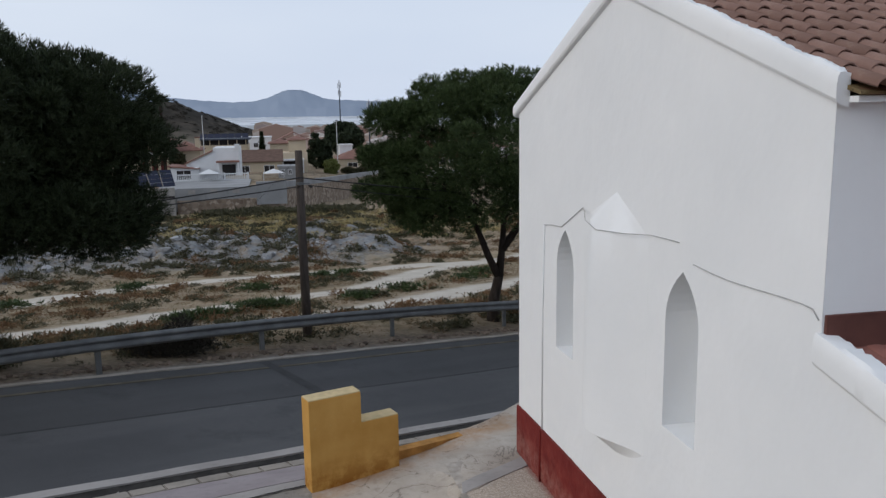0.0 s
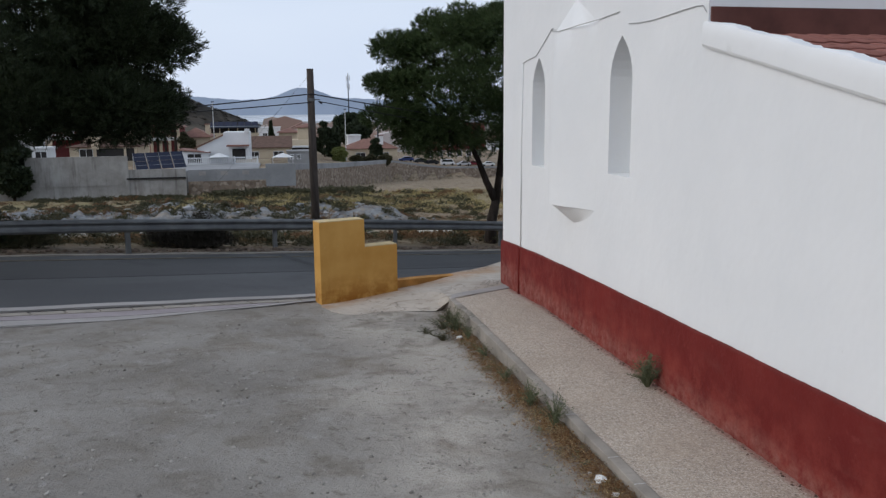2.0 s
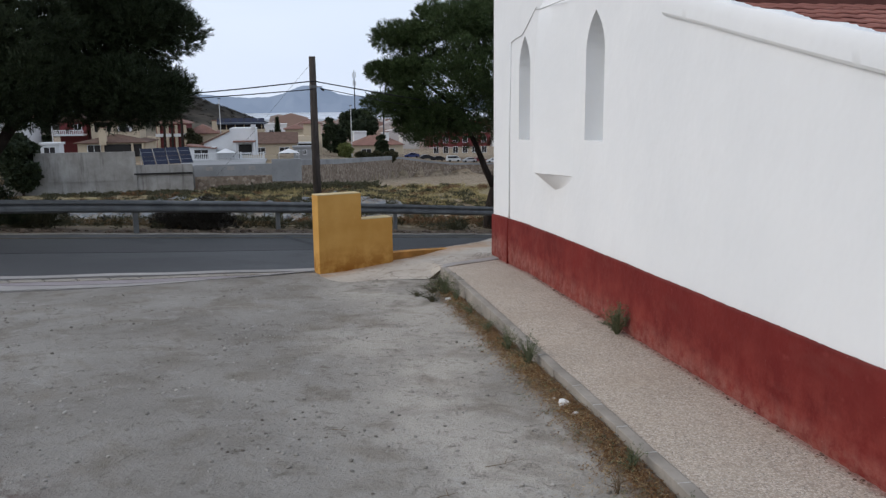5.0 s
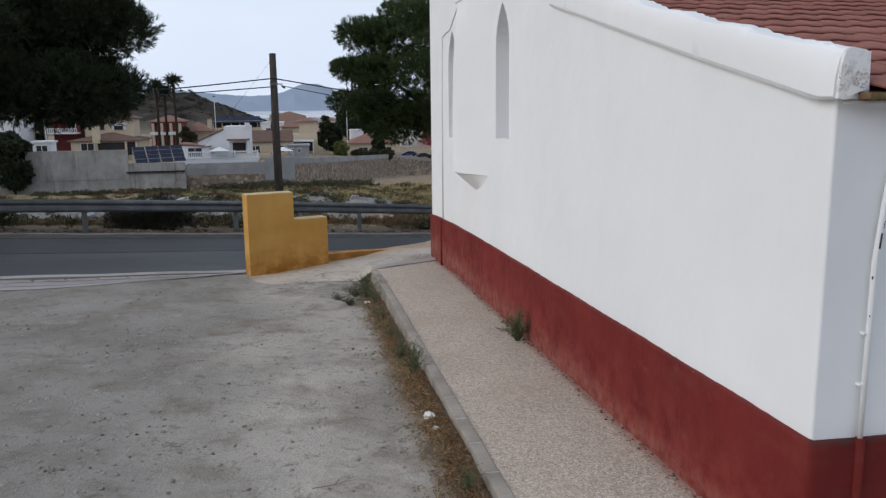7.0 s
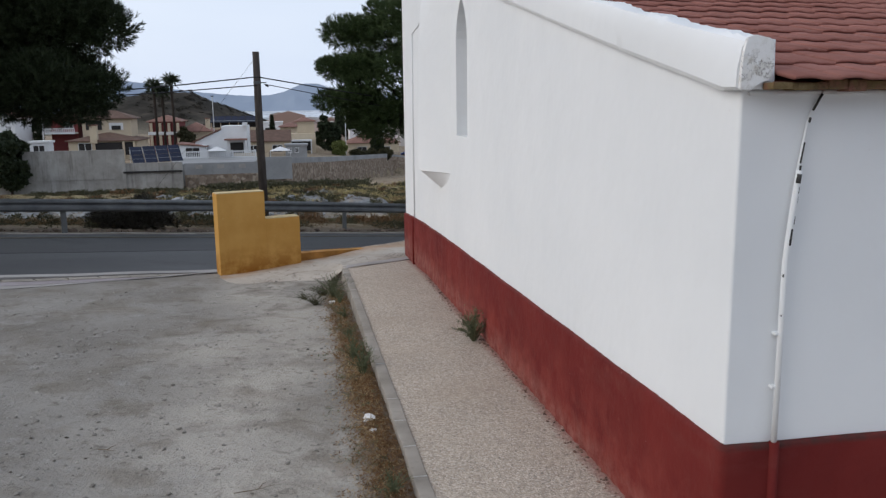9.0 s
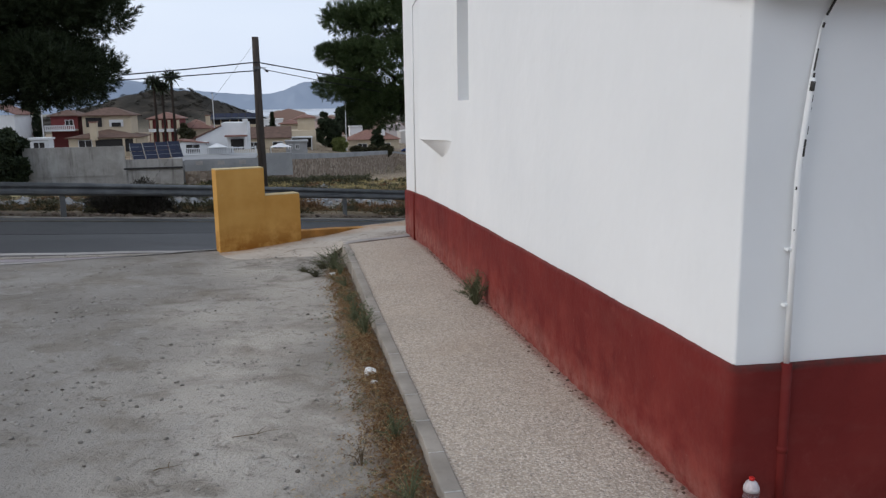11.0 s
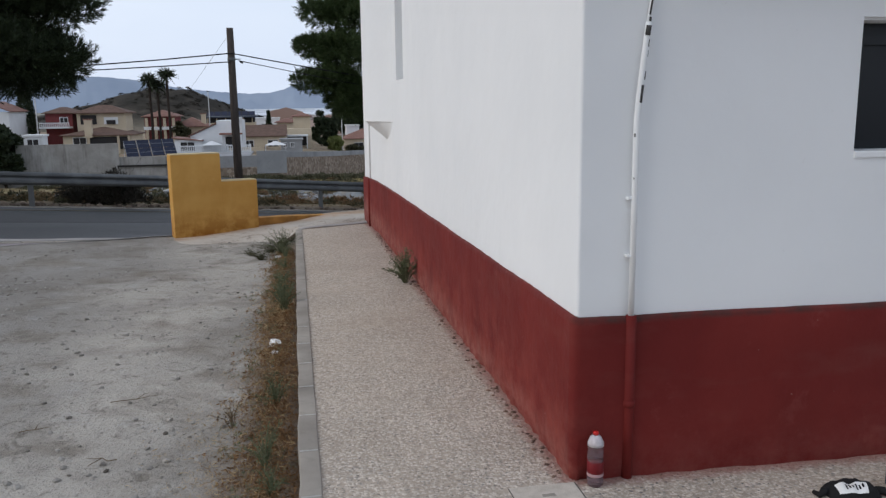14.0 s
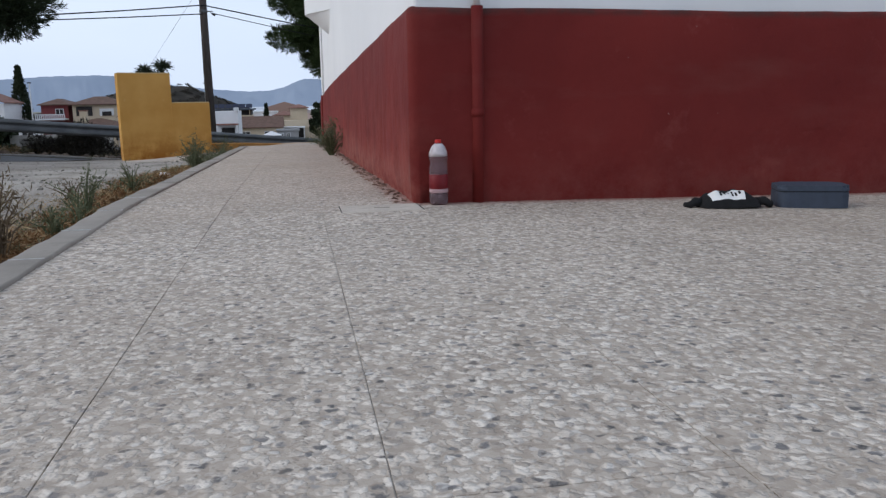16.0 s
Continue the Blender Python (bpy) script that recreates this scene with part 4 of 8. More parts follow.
def build_apron():
    me = cement("concrete_apron", [(0.70, 9.95), (0.85, 9.55), (1.05, 9.30), (1.30, 9.25), (1.55, 9.34), (1.75, 9.44), (2.0, 9.60), (2.25, 9.62), (2.5, 9.50), (2.70, 9.20), (2.95, 9.34), (3.3, 9.62), (3.6, 9.80),
                                   (3.90, 9.98), (4.6, 10.45), (6.5, 11.6), (6.5, 13.6), (5.0, 12.9), (4.3, 12.35), (3.6, 11.75), (2.9, 11.3), (2.2, 10.95), (1.2, 10.5), (0.72, 10.3)], 0.0, 0.35, APRON)
    co = np.array([v.co[:] for v in me.vertices])
    d = np.abs((co[:, 0] - 0.75) * 0.447 - (co[:, 1] - 10.05) * 0.894)
    me.attributes.new("ochre_wash", "FLOAT", "POINT").data.foreach_set("value", np.asarray(0.8 * np.clip(1.15 - d / 0.34, 0, 1) * (co[:, 0] < 4.2), np.float32))
    ob = part("concrete_apron", me, APRON)
    patch = cement("cement_fillet", [(2.71, 9.22), (3.1, 9.46), (3.5, 9.73), (3.89, 9.96), (3.885, 10.30), (3.6, 10.12), (3.2, 9.88), (2.78, 9.60)], 0.007, 0.1, PALE_CONCRETE)
    tagged(part("trim", patch, PALE_CONCRETE), "smooth pale mortar fillet closing off the slabs", "trim", kind="structure")
    return tagged(ob, "cracked pale cement apron at the corner of the church", "pavement", kind="structure")


build_apron()


def build_kerb():
    """Long concrete kerb stones between the yard and the slabs."""
    root = thing("kerb", "row of grey concrete kerb stones along the slab pavement", "kerb", kind="structure")
    y = -7.6
    rng = random.Random(4)
    wear = lambda v, k: 0.003 * math.sin(7 * v + k) + 0.0018 * math.sin(23 * v + 2 * k)
    while y < 8.9:
        ln = 0.495
        bm = bmesh.new()
        box(bm, KERB_OUT + rng.uniform(-0.004, 0.004), y + 0.002, -0.35, KERB_IN - 0.001, y + ln - 0.002, 0.010 + rng.uniform(-0.003, 0.003), 0.008)
        cut = [e for e in bm.edges if abs(e.verts[0].co.y - e.verts[1].co.y) > 0.3]
        bmesh.ops.subdivide_edges(bm, edges=cut, cuts=6)
        for v in bm.verts:
            if v.co.z > -0.2:
                v.co.x += wear(v.co.y, 1) * (1 if v.co.x < 2.71 else 0.4)
                v.co.z += wear(v.co.y, 2) * 0.5
            v.co.z += float(pave_z(v.co.x, v.co.y))
        part("kerb_stone", bm, KERBSTONE, root, smooth=True)
        if rng.random() < 0.75:
            zj = float(pave_z(KERB_IN, y)) + 0.0095
            part("mortar_joint", a_box(KERB_OUT + 0.004, y - 0.005, zj - 0.2, KERB_IN - 0.006, y + 0.005, zj + 0.002, 0.002), JOINT_MORTAR, root, "pale mortar joint")
        y += ln
    return root


build_kerb()


def build_slabs():
    """Washed pebble slabs, 0.376 m square, each a piece of its own near the church's corner."""
    base = thing("slab_pavement", "washed pebble concrete slab pavement round the church", "pavement", kind="structure")
    pitch, gap = 0.3755, 0.0017
    bed_v, bed_f = [], []
    rest_v, rest_f = [], []
    bm = box(bmesh.new(), gap / 2, gap / 2, -0.05, pitch - gap / 2, pitch - gap / 2, 0.0, 0.0012)
    slab = finish("slab", bm, AGGREGATE)
    # the last row is cut to fit against the wall
    bm = box(bmesh.new(), gap / 2, gap / 2, -0.05, pitch - gap / 2, 0.45 * pitch, 0.0, 0.0012)
    cut = finish("slab", bm, AGGREGATE)
    rng = random.Random(9)
    made = 0
    for i in range(0, 14):
        x0 = 2.750 + i * pitch
        for j in range(-20, 29):
            y0 = NEAR + 0.02 + (j - 0.45) * pitch
            if x0 + pitch > W + 0.03 and y0 + pitch > NEAR + 0.06:
                if y0 < NEAR and x0 < 6.6:
                    ob = new("slab", cut)
                    ob.parent = base
                    ob.matrix_local = pose(x0, y0, float(pave_z(x0, y0)) + rng.uniform(-0.0003, 0.0004), 0, math.degrees(math.atan(float(pave_z(x0, y0) - pave_z(x0 + pitch, y0)) / pitch)), 0)
                continue
            if y0 + pitch > 9.75 + (x0 - 2.75) * 0.72:
                continue
            z = float(pave_z(x0, y0))
            fall = math.degrees(math.atan(float(pave_z(x0, y0) - pave_z(x0 + pitch, y0)) / pitch))
            tilt = math.degrees(math.atan(float(pave_z(x0, y0 + 0.1) - pave_z(x0, y0 - 0.1)) / 0.2))
            m = pose(x0, y0, z + rng.uniform(-0.0003, 0.0006), tilt, fall, 0)
            if made < 298 and y0 > -3.4 and x0 < 6.6:
                ob = new("slab", slab)
                ob.parent = base
                ob.matrix_local = m
                made += 1
            else:
                k = len(rest_v)
                for p in ((gap / 2, gap / 2, -0.05), (pitch - gap / 2, gap / 2, -0.05), (pitch - gap / 2, pitch - gap / 2, -0.05), (gap / 2, pitch - gap / 2, -0.05),
                          (gap / 2, gap / 2, 0), (pitch - gap / 2, gap / 2, 0), (pitch - gap / 2, pitch - gap / 2, 0), (gap / 2, pitch - gap / 2, 0)):
                    rest_v.append(m @ Vector(p))
                for q in ((4, 5, 6, 7), (0, 1, 5, 4), (1, 2, 6, 5), (2, 3, 7, 6), (3, 0, 4, 7)):
                    rest_f.append(tuple(k + t for t in q))
    ob = new("slabs_outlying", mesh_of("slabs_outlying", rest_v, rest_f, AGGREGATE))
    ob.parent = base
    ob["kind"] = "stuff"
    # mortar bed under the joints
    xs, ys = np.linspace(2.70, 8.1, 30), np.linspace(-7.8, 10.4, 60)
    v, f = sheet_from(xs, ys, lambda a, b: pave_z(a, b) - 0.0024)
    keep = [q for q in f if not (all(v[i][0] > W + 0.1 and v[i][1] > NEAR + 0.1 for i in q))]
    ob = new("mortar_bed", mesh_of("mortar_bed", v, keep, MORTAR))
    ob.parent = base
    return base


# ---------------------------------------------------------------- guard rail
def rail_point(s):
    """Line of the rail, slightly bowed, and the ground under it."""
    n = 17.32 - 0.011 * (s - 10.8) ** 2 - bend(s)
    x, y = unroad(s, n)
    return x, y, float(land_z(x, y)), n


def build_guard_rail():
    root = thing("guard_rail", "galvanised steel crash barrier with a corrugated beam on posts", "guard rail")
    prof = [(0.0, 0.0), (0.045, 0.02), (0.075, 0.055), (0.075, 0.085), (0.03, 0.125), (0.02, 0.155), (0.03, 0.185), (0.075, 0.225), (0.075, 0.255), (0.045, 0.29), (0.0, 0.31)]
    stations = [0.8 + 4.05 * k for k in range(-3, 8)]
    for s0, s1 in zip(stations, stations[1:]):
        bm = bmesh.new()
        rows = []
        for k in range(4):
            s = s0 - 0.08 + (s1 - s0 + 0.16) * k / 3
            x, y, _, n = rail_point(s)
            z = road_z(s, n) + 0.53
            ring = []
            for t in (0.0, -0.006):
                ring.append([bm.verts.new((x + 0.466 * (d + t + 0.09), y - 0.885 * (d + t + 0.09), z + h)) for d, h in prof])
            rows.append(ring)
        for a, b in zip(rows, rows[1:]):
            for i in range(len(prof) - 1):
                bm.faces.new((a[0][i], b[0][i], b[0][i + 1], a[0][i + 1]))
                bm.faces.new((a[1][i + 1], b[1][i + 1], b[1][i], a[1][i]))
            bm.faces.new((a[0][-1], b[0][-1], b[1][-1], a[1][-1]))
            bm.faces.new((a[1][0], b[1][0], b[0][0], a[0][0]))
        part("beam", bm, METAL, root, smooth=False)
    for s in stations:
        x, y, z, n = rail_point(s)
        z = min(z, road_z(s, n) + 0.05)
        bm = bmesh.new()
        top = road_z(s, n) + 0.82
        m = pose(x, y, 0, 0, 0, 27.8)
        for u0, v0, u1, v1 in ((-0.06, -0.03, 0.06, -0.024), (-0.06, 0.024, 0.06, 0.03), (-0.06, -0.03, -0.054, 0.03)):
            box(bm, u0, v0, z - 0.25, u1, v1, top, m=m)
        part("post", bm, METAL, root)
        part("spacer", box(bmesh.new(), -0.05, -0.10, top - 0.24, 0.05, -0.024, top - 0.02, m=m), METAL, root)
    return root


build_guard_rail()

# ---------------------------------------------------------------- the church
EAVE_Z, RIDGE_Z, RIDGE_Y, NAVE_Y = 4.92, 6.08, 7.11, 3.75
TURN_R = 0.013     # the corner of the building is rounded
LEN_X = 15.0        # how far the building runs back from the gable wall


def lancet(y0, y1, z0, z1):
    """Outline of a pointed window."""
    c, spring = (y0 + y1) / 2, z1 - 0.52
    pts = [(y0, z0), (y1, z0), (y1, spring)]
    for k in range(1, 6):
        u = k / 6
        pts.append((y1 + (c - y1) * (u ** 2.4), spring + (z1 - spring) * u))
    pts.append((c, z1))
    for k in range(5, 0, -1):
        u = k / 6
        pts.append((y0 + (c - y0) * (u ** 2.4), spring + (z1 - spring) * u))
    return pts + [(y0, spring)]


def s_tile(length=0.41, width=0.212, roll=0.052, material=None):
    """One clay tile: a round roll beside a shallow pan, running along -y, the lower end a little wider."""
    bm = bmesh.new()
    prof = []
    for k in range(7):
        a = math.pi * k / 6
        prof.append((0.060 - 0.060 * math.cos(a), roll * math.sin(a)))
    prof += [(0.145, -0.23 * roll), (0.18, -0.27 * roll), (width + 0.008, -0.002)]
    rows = []
    for y, wide in ((0.0, 0.96), (-length, 1.0)):
        for t in (0.0, -0.014):
            rows.append([bm.verts.new((x * wide, y, z + t)) for x, z in prof])
    o0, i0, o1, i1 = rows
    for k in range(len(prof) - 1):
        bm.faces.new((o0[k], o0[k + 1], o1[k + 1], o1[k]))
        bm.faces.new((i0[k + 1], i0[k], i1[k], i1[k + 1]))
        bm.faces.new((o1[k], o1[k + 1], i1[k + 1], i1[k]))
    bm.faces.new((o0[0], o1[0], i1[0], i0[0]))
    return finish("tile", bm, material or TILE, smooth=True)


def build_roof(root_name, label, x0, x1, y_low, y_high, z_low, z_high, cols_near, seed, roll=0.052, material=None, bed=None):
    """Rows of clay tiles on a deck, falling towards -y; the columns nearest the gable are pieces of their own."""
    root = thing(root_name, label, "roof", kind="structure")
    slope = math.atan2(z_high - z_low, y_high - y_low)
    run = math.hypot(y_high - y_low, z_high - z_low)
    part("deck", prism([(y_low + 0.03, z_low), (y_high, z_high), (y_high, z_high - 0.30), (y_low + 0.03, z_low - 0.02)], x1 - x0, "x", x0), bed or TILE_SKIM, root, "mortar bed under the tiles")
    tile = s_tile(roll=roll, material=material)
    steep = -4.2 if roll > 0.03 else -2.6
    pitch, lap = 0.206, 0.335
    rng = random.Random(seed)
    rest_v, rest_f = [], []
    for col in range(int((x1 - x0) / pitch)):
        if col > cols_near + 26:
            break
        for r in range(int(run / lap) + 1):
            u = min(run + 0.03, (r + 1) * lap)
            y = y_low + (y_high - y_low) * u / run
            z = z_low + (z_high - z_low) * u / run + 0.022
            m = (Matrix.Translation((x0 + 0.01 + col * pitch + rng.uniform(-0.005, 0.005), y, z)) @ Matrix.Rotation(slope, 4, "X")
                 @ Matrix.Rotation(radians(rng.uniform(-1.2, 1.2)), 4, "Z") @ Matrix.Rotation(radians(steep + rng.uniform(-0.5, 0.5)), 4, "X"))
            if col < cols_near:
                ob = new("tile", tile)
                ob.parent = root
                ob.matrix_local = m
            else:
                k = len(rest_v)
                rest_v += [m @ v.co for v in tile.vertices]
                rest_f += [tuple(k + i for i in p.vertices) for p in tile.polygons]
    ob = new("tiles_rest", mesh_of("tiles_rest", rest_v, rest_f, material or TILE, True))
    ob.parent = root
    ob["kind"] = "stuff"
    return root


def build_church():
    church = thing("church", "whitewashed village church with an oxblood dado and clay tile roofs", "church")
    low = -0.9
    outer = [(NEAR + TURN_R, low), (FAR, low), (FAR, EAVE_Z), (RIDGE_Y, RIDGE_Z), (NAVE_Y, EAVE_Z), (NAVE_Y, 3.28), (NEAR + TURN_R, 2.38 + TURN_R * 0.22)]
    lan = [lancet(5.288, 5.885, 1.955, 3.485), lancet(8.235, 8.835, 1.865, 3.44)]
    gable = part("gable_wall", holed_wall(outer, lan, W, 0.36), PLASTER, church)
    # the other walls close the building
    wx0, wx1, wz0, wz1 = 5.18, 6.05, 1.445, 2.03       # window in the aisle wall
    bm = bmesh.new()
    for a, b, c, d in ((W, low, wx0, 2.38), (wx1, low, W + LEN_X, 2.38), (wx0, low, wx1, wz0), (wx0, wz1, wx1, 2.38)):
        box(bm, max(a, W + TURN_R), NEAR, b, c, NEAR + 0.3, d)
    bmesh.ops.remove_doubles(bm, verts=bm.verts, dist=0.0005)
    part("aisle_wall", bm, PLASTER, church)
    bm = bmesh.new()
    arc = [(W + TURN_R * (1 - math.sin(a)), NEAR + TURN_R * (1 - math.cos(a))) for a in (radians(90 * k / 8) for k in range(9))]
    for z in (low, 2.4):
        for x, y in arc:
            bm.verts.new((x, y, z))
    bm.verts.ensure_lookup_table()
    for k in range(8):
        bm.faces.new((bm.verts[k], bm.verts[k + 1], bm.verts[k + 10], bm.verts[k + 9]))
    part("rounded_corner", bm, PLASTER, church, smooth=True)
    bm = a_box(W + 0.002, NAVE_Y, 2.6, W + LEN_X, NAVE_Y + 0.3, EAVE_Z)
    part("nave_wall", bm, PLASTER, church)
    part("far_wall", a_box(W + 0.002, FAR - 0.3, low, W + LEN_X, FAR, EAVE_Z), PLASTER, church)
    part("end_wall", prism(outer, 0.3, "x", W + LEN_X - 0.3), PLASTER, church)
    # window: dark opening with a sill and bars of shadowed glass
    win = part("window", a_box(wx0, NEAR + 0.16, wz0, wx1, NEAR + 0.2, wz1), GLASS_DARK, church, "dark unlit window set deep in the white wall")
    part("sill", a_box(wx0 + 0.002, NEAR - 0.008, wz0 - 0.03, wx1 - 0.002, NEAR + 0.16, wz0, 0.006), PLASTER, win)
    part("lintel", a_box(wx0, NEAR + 0.02, wz1 - 0.012, wx1, NEAR + 0.16, wz1), PLASTER, win)
    frame_bm = bmesh.new()
    for a, b, c, d in ((wx0, wz0, wx0 + 0.04, wz1 - 0.07), (wx1 - 0.04, wz0, wx1, wz1 - 0.07), (wx0, wz1 - 0.11, wx1, wz1 - 0.07), (wx0 + 0.42, wz0, wx0 + 0.45, wz1 - 0.07)):
        box(frame_bm, a, NEAR + 0.135, b, c, NEAR + 0.158, d)
    part("window_frame", frame_bm, GLASS_DARK, win)

    # shallow bowed pier between the lancets, with a pointed cap and foot
    bm = bmesh.new()
    half, sag = 0.80, 0.285
    ring = []
    for z, share in ((1.475, 1.0), (2.2, 0.99), (2.9, 0.93), (3.4, 0.82), (3.68, 0.70)):
        row = []
        for k in range(17):
            a = -1 + k / 8
            row.append(bm.verts.new((W + 0.002 - share * sag * (0.5 + 0.5 * math.cos(math.pi * a)), 7.07 + half * 1.06 * a, z)))
        ring.append(row)
    under = [ring[0]]
    for drop, deep, wide in ((0.012, 0.90, 0.93), (0.07, 0.66, 0.80), (0.13, 0.42, 0.62), (0.185, 0.20, 0.40), (0.215, 0.08, 0.22)):
        under.append([bm.verts.new((W + 0.002 - sag * deep * (0.5 + 0.5 * math.cos(math.pi * (-1 + k / 8))), 7.07 - 0.4 * drop + half * 1.06 * wide * (-1 + k / 8), 1.475 - drop)) for k in range(17)])
    foot, cap = bm.verts.new((W + 0.002, 6.97, 1.235)), bm.verts.new((W, 7.02, 4.05))
    for k in range(16):
        for u, w in zip(ring, ring[1:]):
            bm.faces.new((u[k], u[k + 1], w[k + 1], w[k]))
        for u, w in zip(under, under[1:]):
            bm.faces.new((u[k + 1], u[k], w[k], w[k + 1]))
        bm.faces.new((under[-1][k + 1], under[-1][k], foot))
        bm.faces.new((ring[-1][k], ring[-1][k + 1], cap))
    pier = part("bowed_pier", bm, PLASTER, church)
    me = pier.data
    me.polygons.foreach_set("use_smooth", [p.normal.z < 0.2 for p in me.polygons])
    pier.data.set_sharp_from_angle(angle=radians(24))

    # dado: a skin of paint and render a little proud of the wall, its top edge wavering, its foot crumbled
    bm = bmesh.new()
    rng = random.Random(3)
    path = [(W, float(y), 1.0, 0.0) for y in np.linspace(FAR + 0.03, NEAR + TURN_R, 220)[:-1]]
    path[-1:] = [path[-1], (W, NEAR + TURN_R + 0.004, 1.0, 0.0)]
    path += [(W + TURN_R * (1 - math.cos(a)), NEAR + TURN_R * (1 - math.sin(a)), math.cos(a), math.sin(a)) for a in (radians(90 * k / 8) for k in range(9))]
    path += [(W + TURN_R + 0.004, NEAR, 0.0, 1.0)] + [(float(x), NEAR, 0.0, 1.0) for x in np.linspace(W + TURN_R, W + LEN_X - 1, 130)[1:]]
    rows = []
    for k, (x, y, nx, ny) in enumerate(path):
        if ny < 0.99:
            top = float(np.interp(y, (-0.3, 1.7, 4.7, 6.6, 8.3, 9.5, 10.5), (0.757, 0.720, 0.662, 0.622, 0.572, 0.518, 0.462)))
        else:
            top = 0.752 - 0.008 * min(x - W, 4)
        top += rng.uniform(-0.002, 0.002) + 0.002 * math.sin((x + y) * 4.7)
        foot = float(pave_z(min(x, W), y)) if y > NEAR else float(pave_z(x, NEAR))
        w = lambda: rng.uniform(-0.003, 0.003)
        rows.append([bm.verts.new((x - nx * o, y - ny * o, z)) for z, o in ((-0.9, 0.02), (foot - 0.01, 0.018 + 4 * w()), (foot + 0.035, 0.027 + 2 * w()), (foot + 0.09, 0.031 + w()), (0.3, 0.031 + w()), (top - 0.034, 0.029),
                                                                            (top - 0.014, 0.028), (top - 0.003, 0.022), (top, 0.012), (top, -0.01))])
    for a, b in zip(rows, rows[1:]):
        for k in range(9):
            bm.faces.new((a[k], a[k + 1], b[k + 1], b[k]))
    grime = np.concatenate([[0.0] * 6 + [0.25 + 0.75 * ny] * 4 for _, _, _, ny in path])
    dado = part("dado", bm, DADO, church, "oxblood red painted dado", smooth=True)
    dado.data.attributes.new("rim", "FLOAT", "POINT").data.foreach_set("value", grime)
    # Strong on the lit gable, weak southward: real wear plus painted light.
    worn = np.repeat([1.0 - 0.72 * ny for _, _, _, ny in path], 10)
    dado.data.attributes.new("wear_and_light", "FLOAT", "POINT").data.foreach_set("value", worn)

    # raised verges of the gable and of the aisle
    def verge(name, y0, z0, y1, z1, thick_low, thick_high, out, back, rough=0.012, seed=1):
        rng = random.Random(seed)
        bm = bmesh.new()
        rows = []
        n = 110
        for k in range(n + 1):
            u = k / n
            y, z = y0 + (y1 - y0) * u, z0 + (z1 - z0) * u
            if name == "aisle_verge":
                z -= 0.024 * math.sin(math.pi * min(1.0, 0.3 + u * 0.85))
            thick = thick_low + (thick_high - thick_low) * u
            floor = 2.346 if name == "aisle_verge" else -1.0
            j = lambda: rng.uniform(-rough, rough)
            t2 = thick + 0.4 * j() + 0.5 * rough * math.sin(9 * u * (y1 - y0))
            flare = 0.016 * max(0.0, 1 - u * abs(y1 - y0) / 0.55) if name == "aisle_verge" else 0.0
            rows.append([bm.verts.new(c) for c in ((W - out + 0.01 - flare, y, max(z - 0.004, floor) + j() * 0.12), (W - out - 0.004 - flare, y, max(z + 0.02, floor + 0.012)), (W - out - 0.006 + j() * 0.05 - flare * 0.6, y, z + thick * 0.5), (W - out, y, z + thick - 0.035),
                                                   (W - out + 0.014, y, z + thick - 0.008), (W - out + 0.04, y, z + t2), (W + back + 0.4 * j(), y, z + t2 - 0.01 + 0.35 * j()), (W + back, y, max(z - 0.03, floor)))])
        for a, b in zip(rows, rows[1:]):
            for i in range(8):
                bm.faces.new((a[i], a[(i + 1) % 8], b[(i + 1) % 8], b[i]))
        bm.faces.new(rows[0][::-1])
        bm.faces.new(rows[-1])
        ob = part(name, bm, PLASTER, church, smooth=True)
        ob.data.set_sharp_from_angle(angle=radians(28))
        return ob
    # broken end of the aisle verge and the mossy mortar along the eave
    rng = random.Random(17)
    bm = prism([(W - 0.050, 2.346), (W + 0.000, 2.340), (W + 0.030, 2.372), (W + 0.085, 2.382), (W + 0.100, 2.44), (W + 0.096, 2.53), (W + 0.082, 2.552), (W + 0.010, 2.566), (W - 0.026, 2.555), (W - 0.040, 2.49), (W - 0.047, 2.41)], 0.022, "y", NEAR - 0.075)
    bmesh.ops.bevel(bm, geom=bm.edges[:], offset=0.004, segments=2, affect="EDGES")
    part("broken_end", bm, BROKEN_RENDER, church, "cracked and crumbling end of the verge")
    bm = bmesh.new()
    x = W + 0.06
    while x < W + 8:
        w = rng.uniform(0.05, 0.13)
        box(bm, x, NEAR - 0.128 - rng.uniform(0, 0.012), 2.338 + rng.uniform(-0.006, 0.006), x + w, NEAR - 0.06, 2.376 + rng.uniform(-0.008, 0.008), 0.006)
        x += w
    part("eave_mortar", bm, MOSS, church, "mossy brown mortar under the tile edge")
    part("eave_cornice", a_box(W + 0.03, NEAR - 0.014, 2.322, W + LEN_X, NEAR + 0.01, 2.338, 0.005), PLASTER, church)
    verge("aisle_verge", NEAR - 0.056, 2.336, NAVE_Y + 0.02, 3.222, 0.232, 0.222, 0.04, 0.115, 0.016, seed=2)
    verge("gable_verge", NAVE_Y - 0.05, 4.915, RIDGE_Y, 6.06, 0.190, 0.235, 0.04, 0.05, 0.016, seed=3)
    verge("gable_verge", FAR + 0.14, 4.815, RIDGE_Y, 6.06, 0.16, 0.235, 0.05, 0.05, 0.016, seed=4)
    # white board under the nave's tiles, and the red painted skirting where the aisle roof meets the nave wall
    part("nave_cornice", a_box(W + 0.05, NAVE_Y - 0.13, 4.915, W + LEN_X, NAVE_Y + 0.01, 4.955, 0.006), PLASTER, church)
    bm = a_box(W + 0.018, NAVE_Y - 0.022, 3.20, W + LEN_X, NAVE_Y + 0.01, 3.556, 0.006)
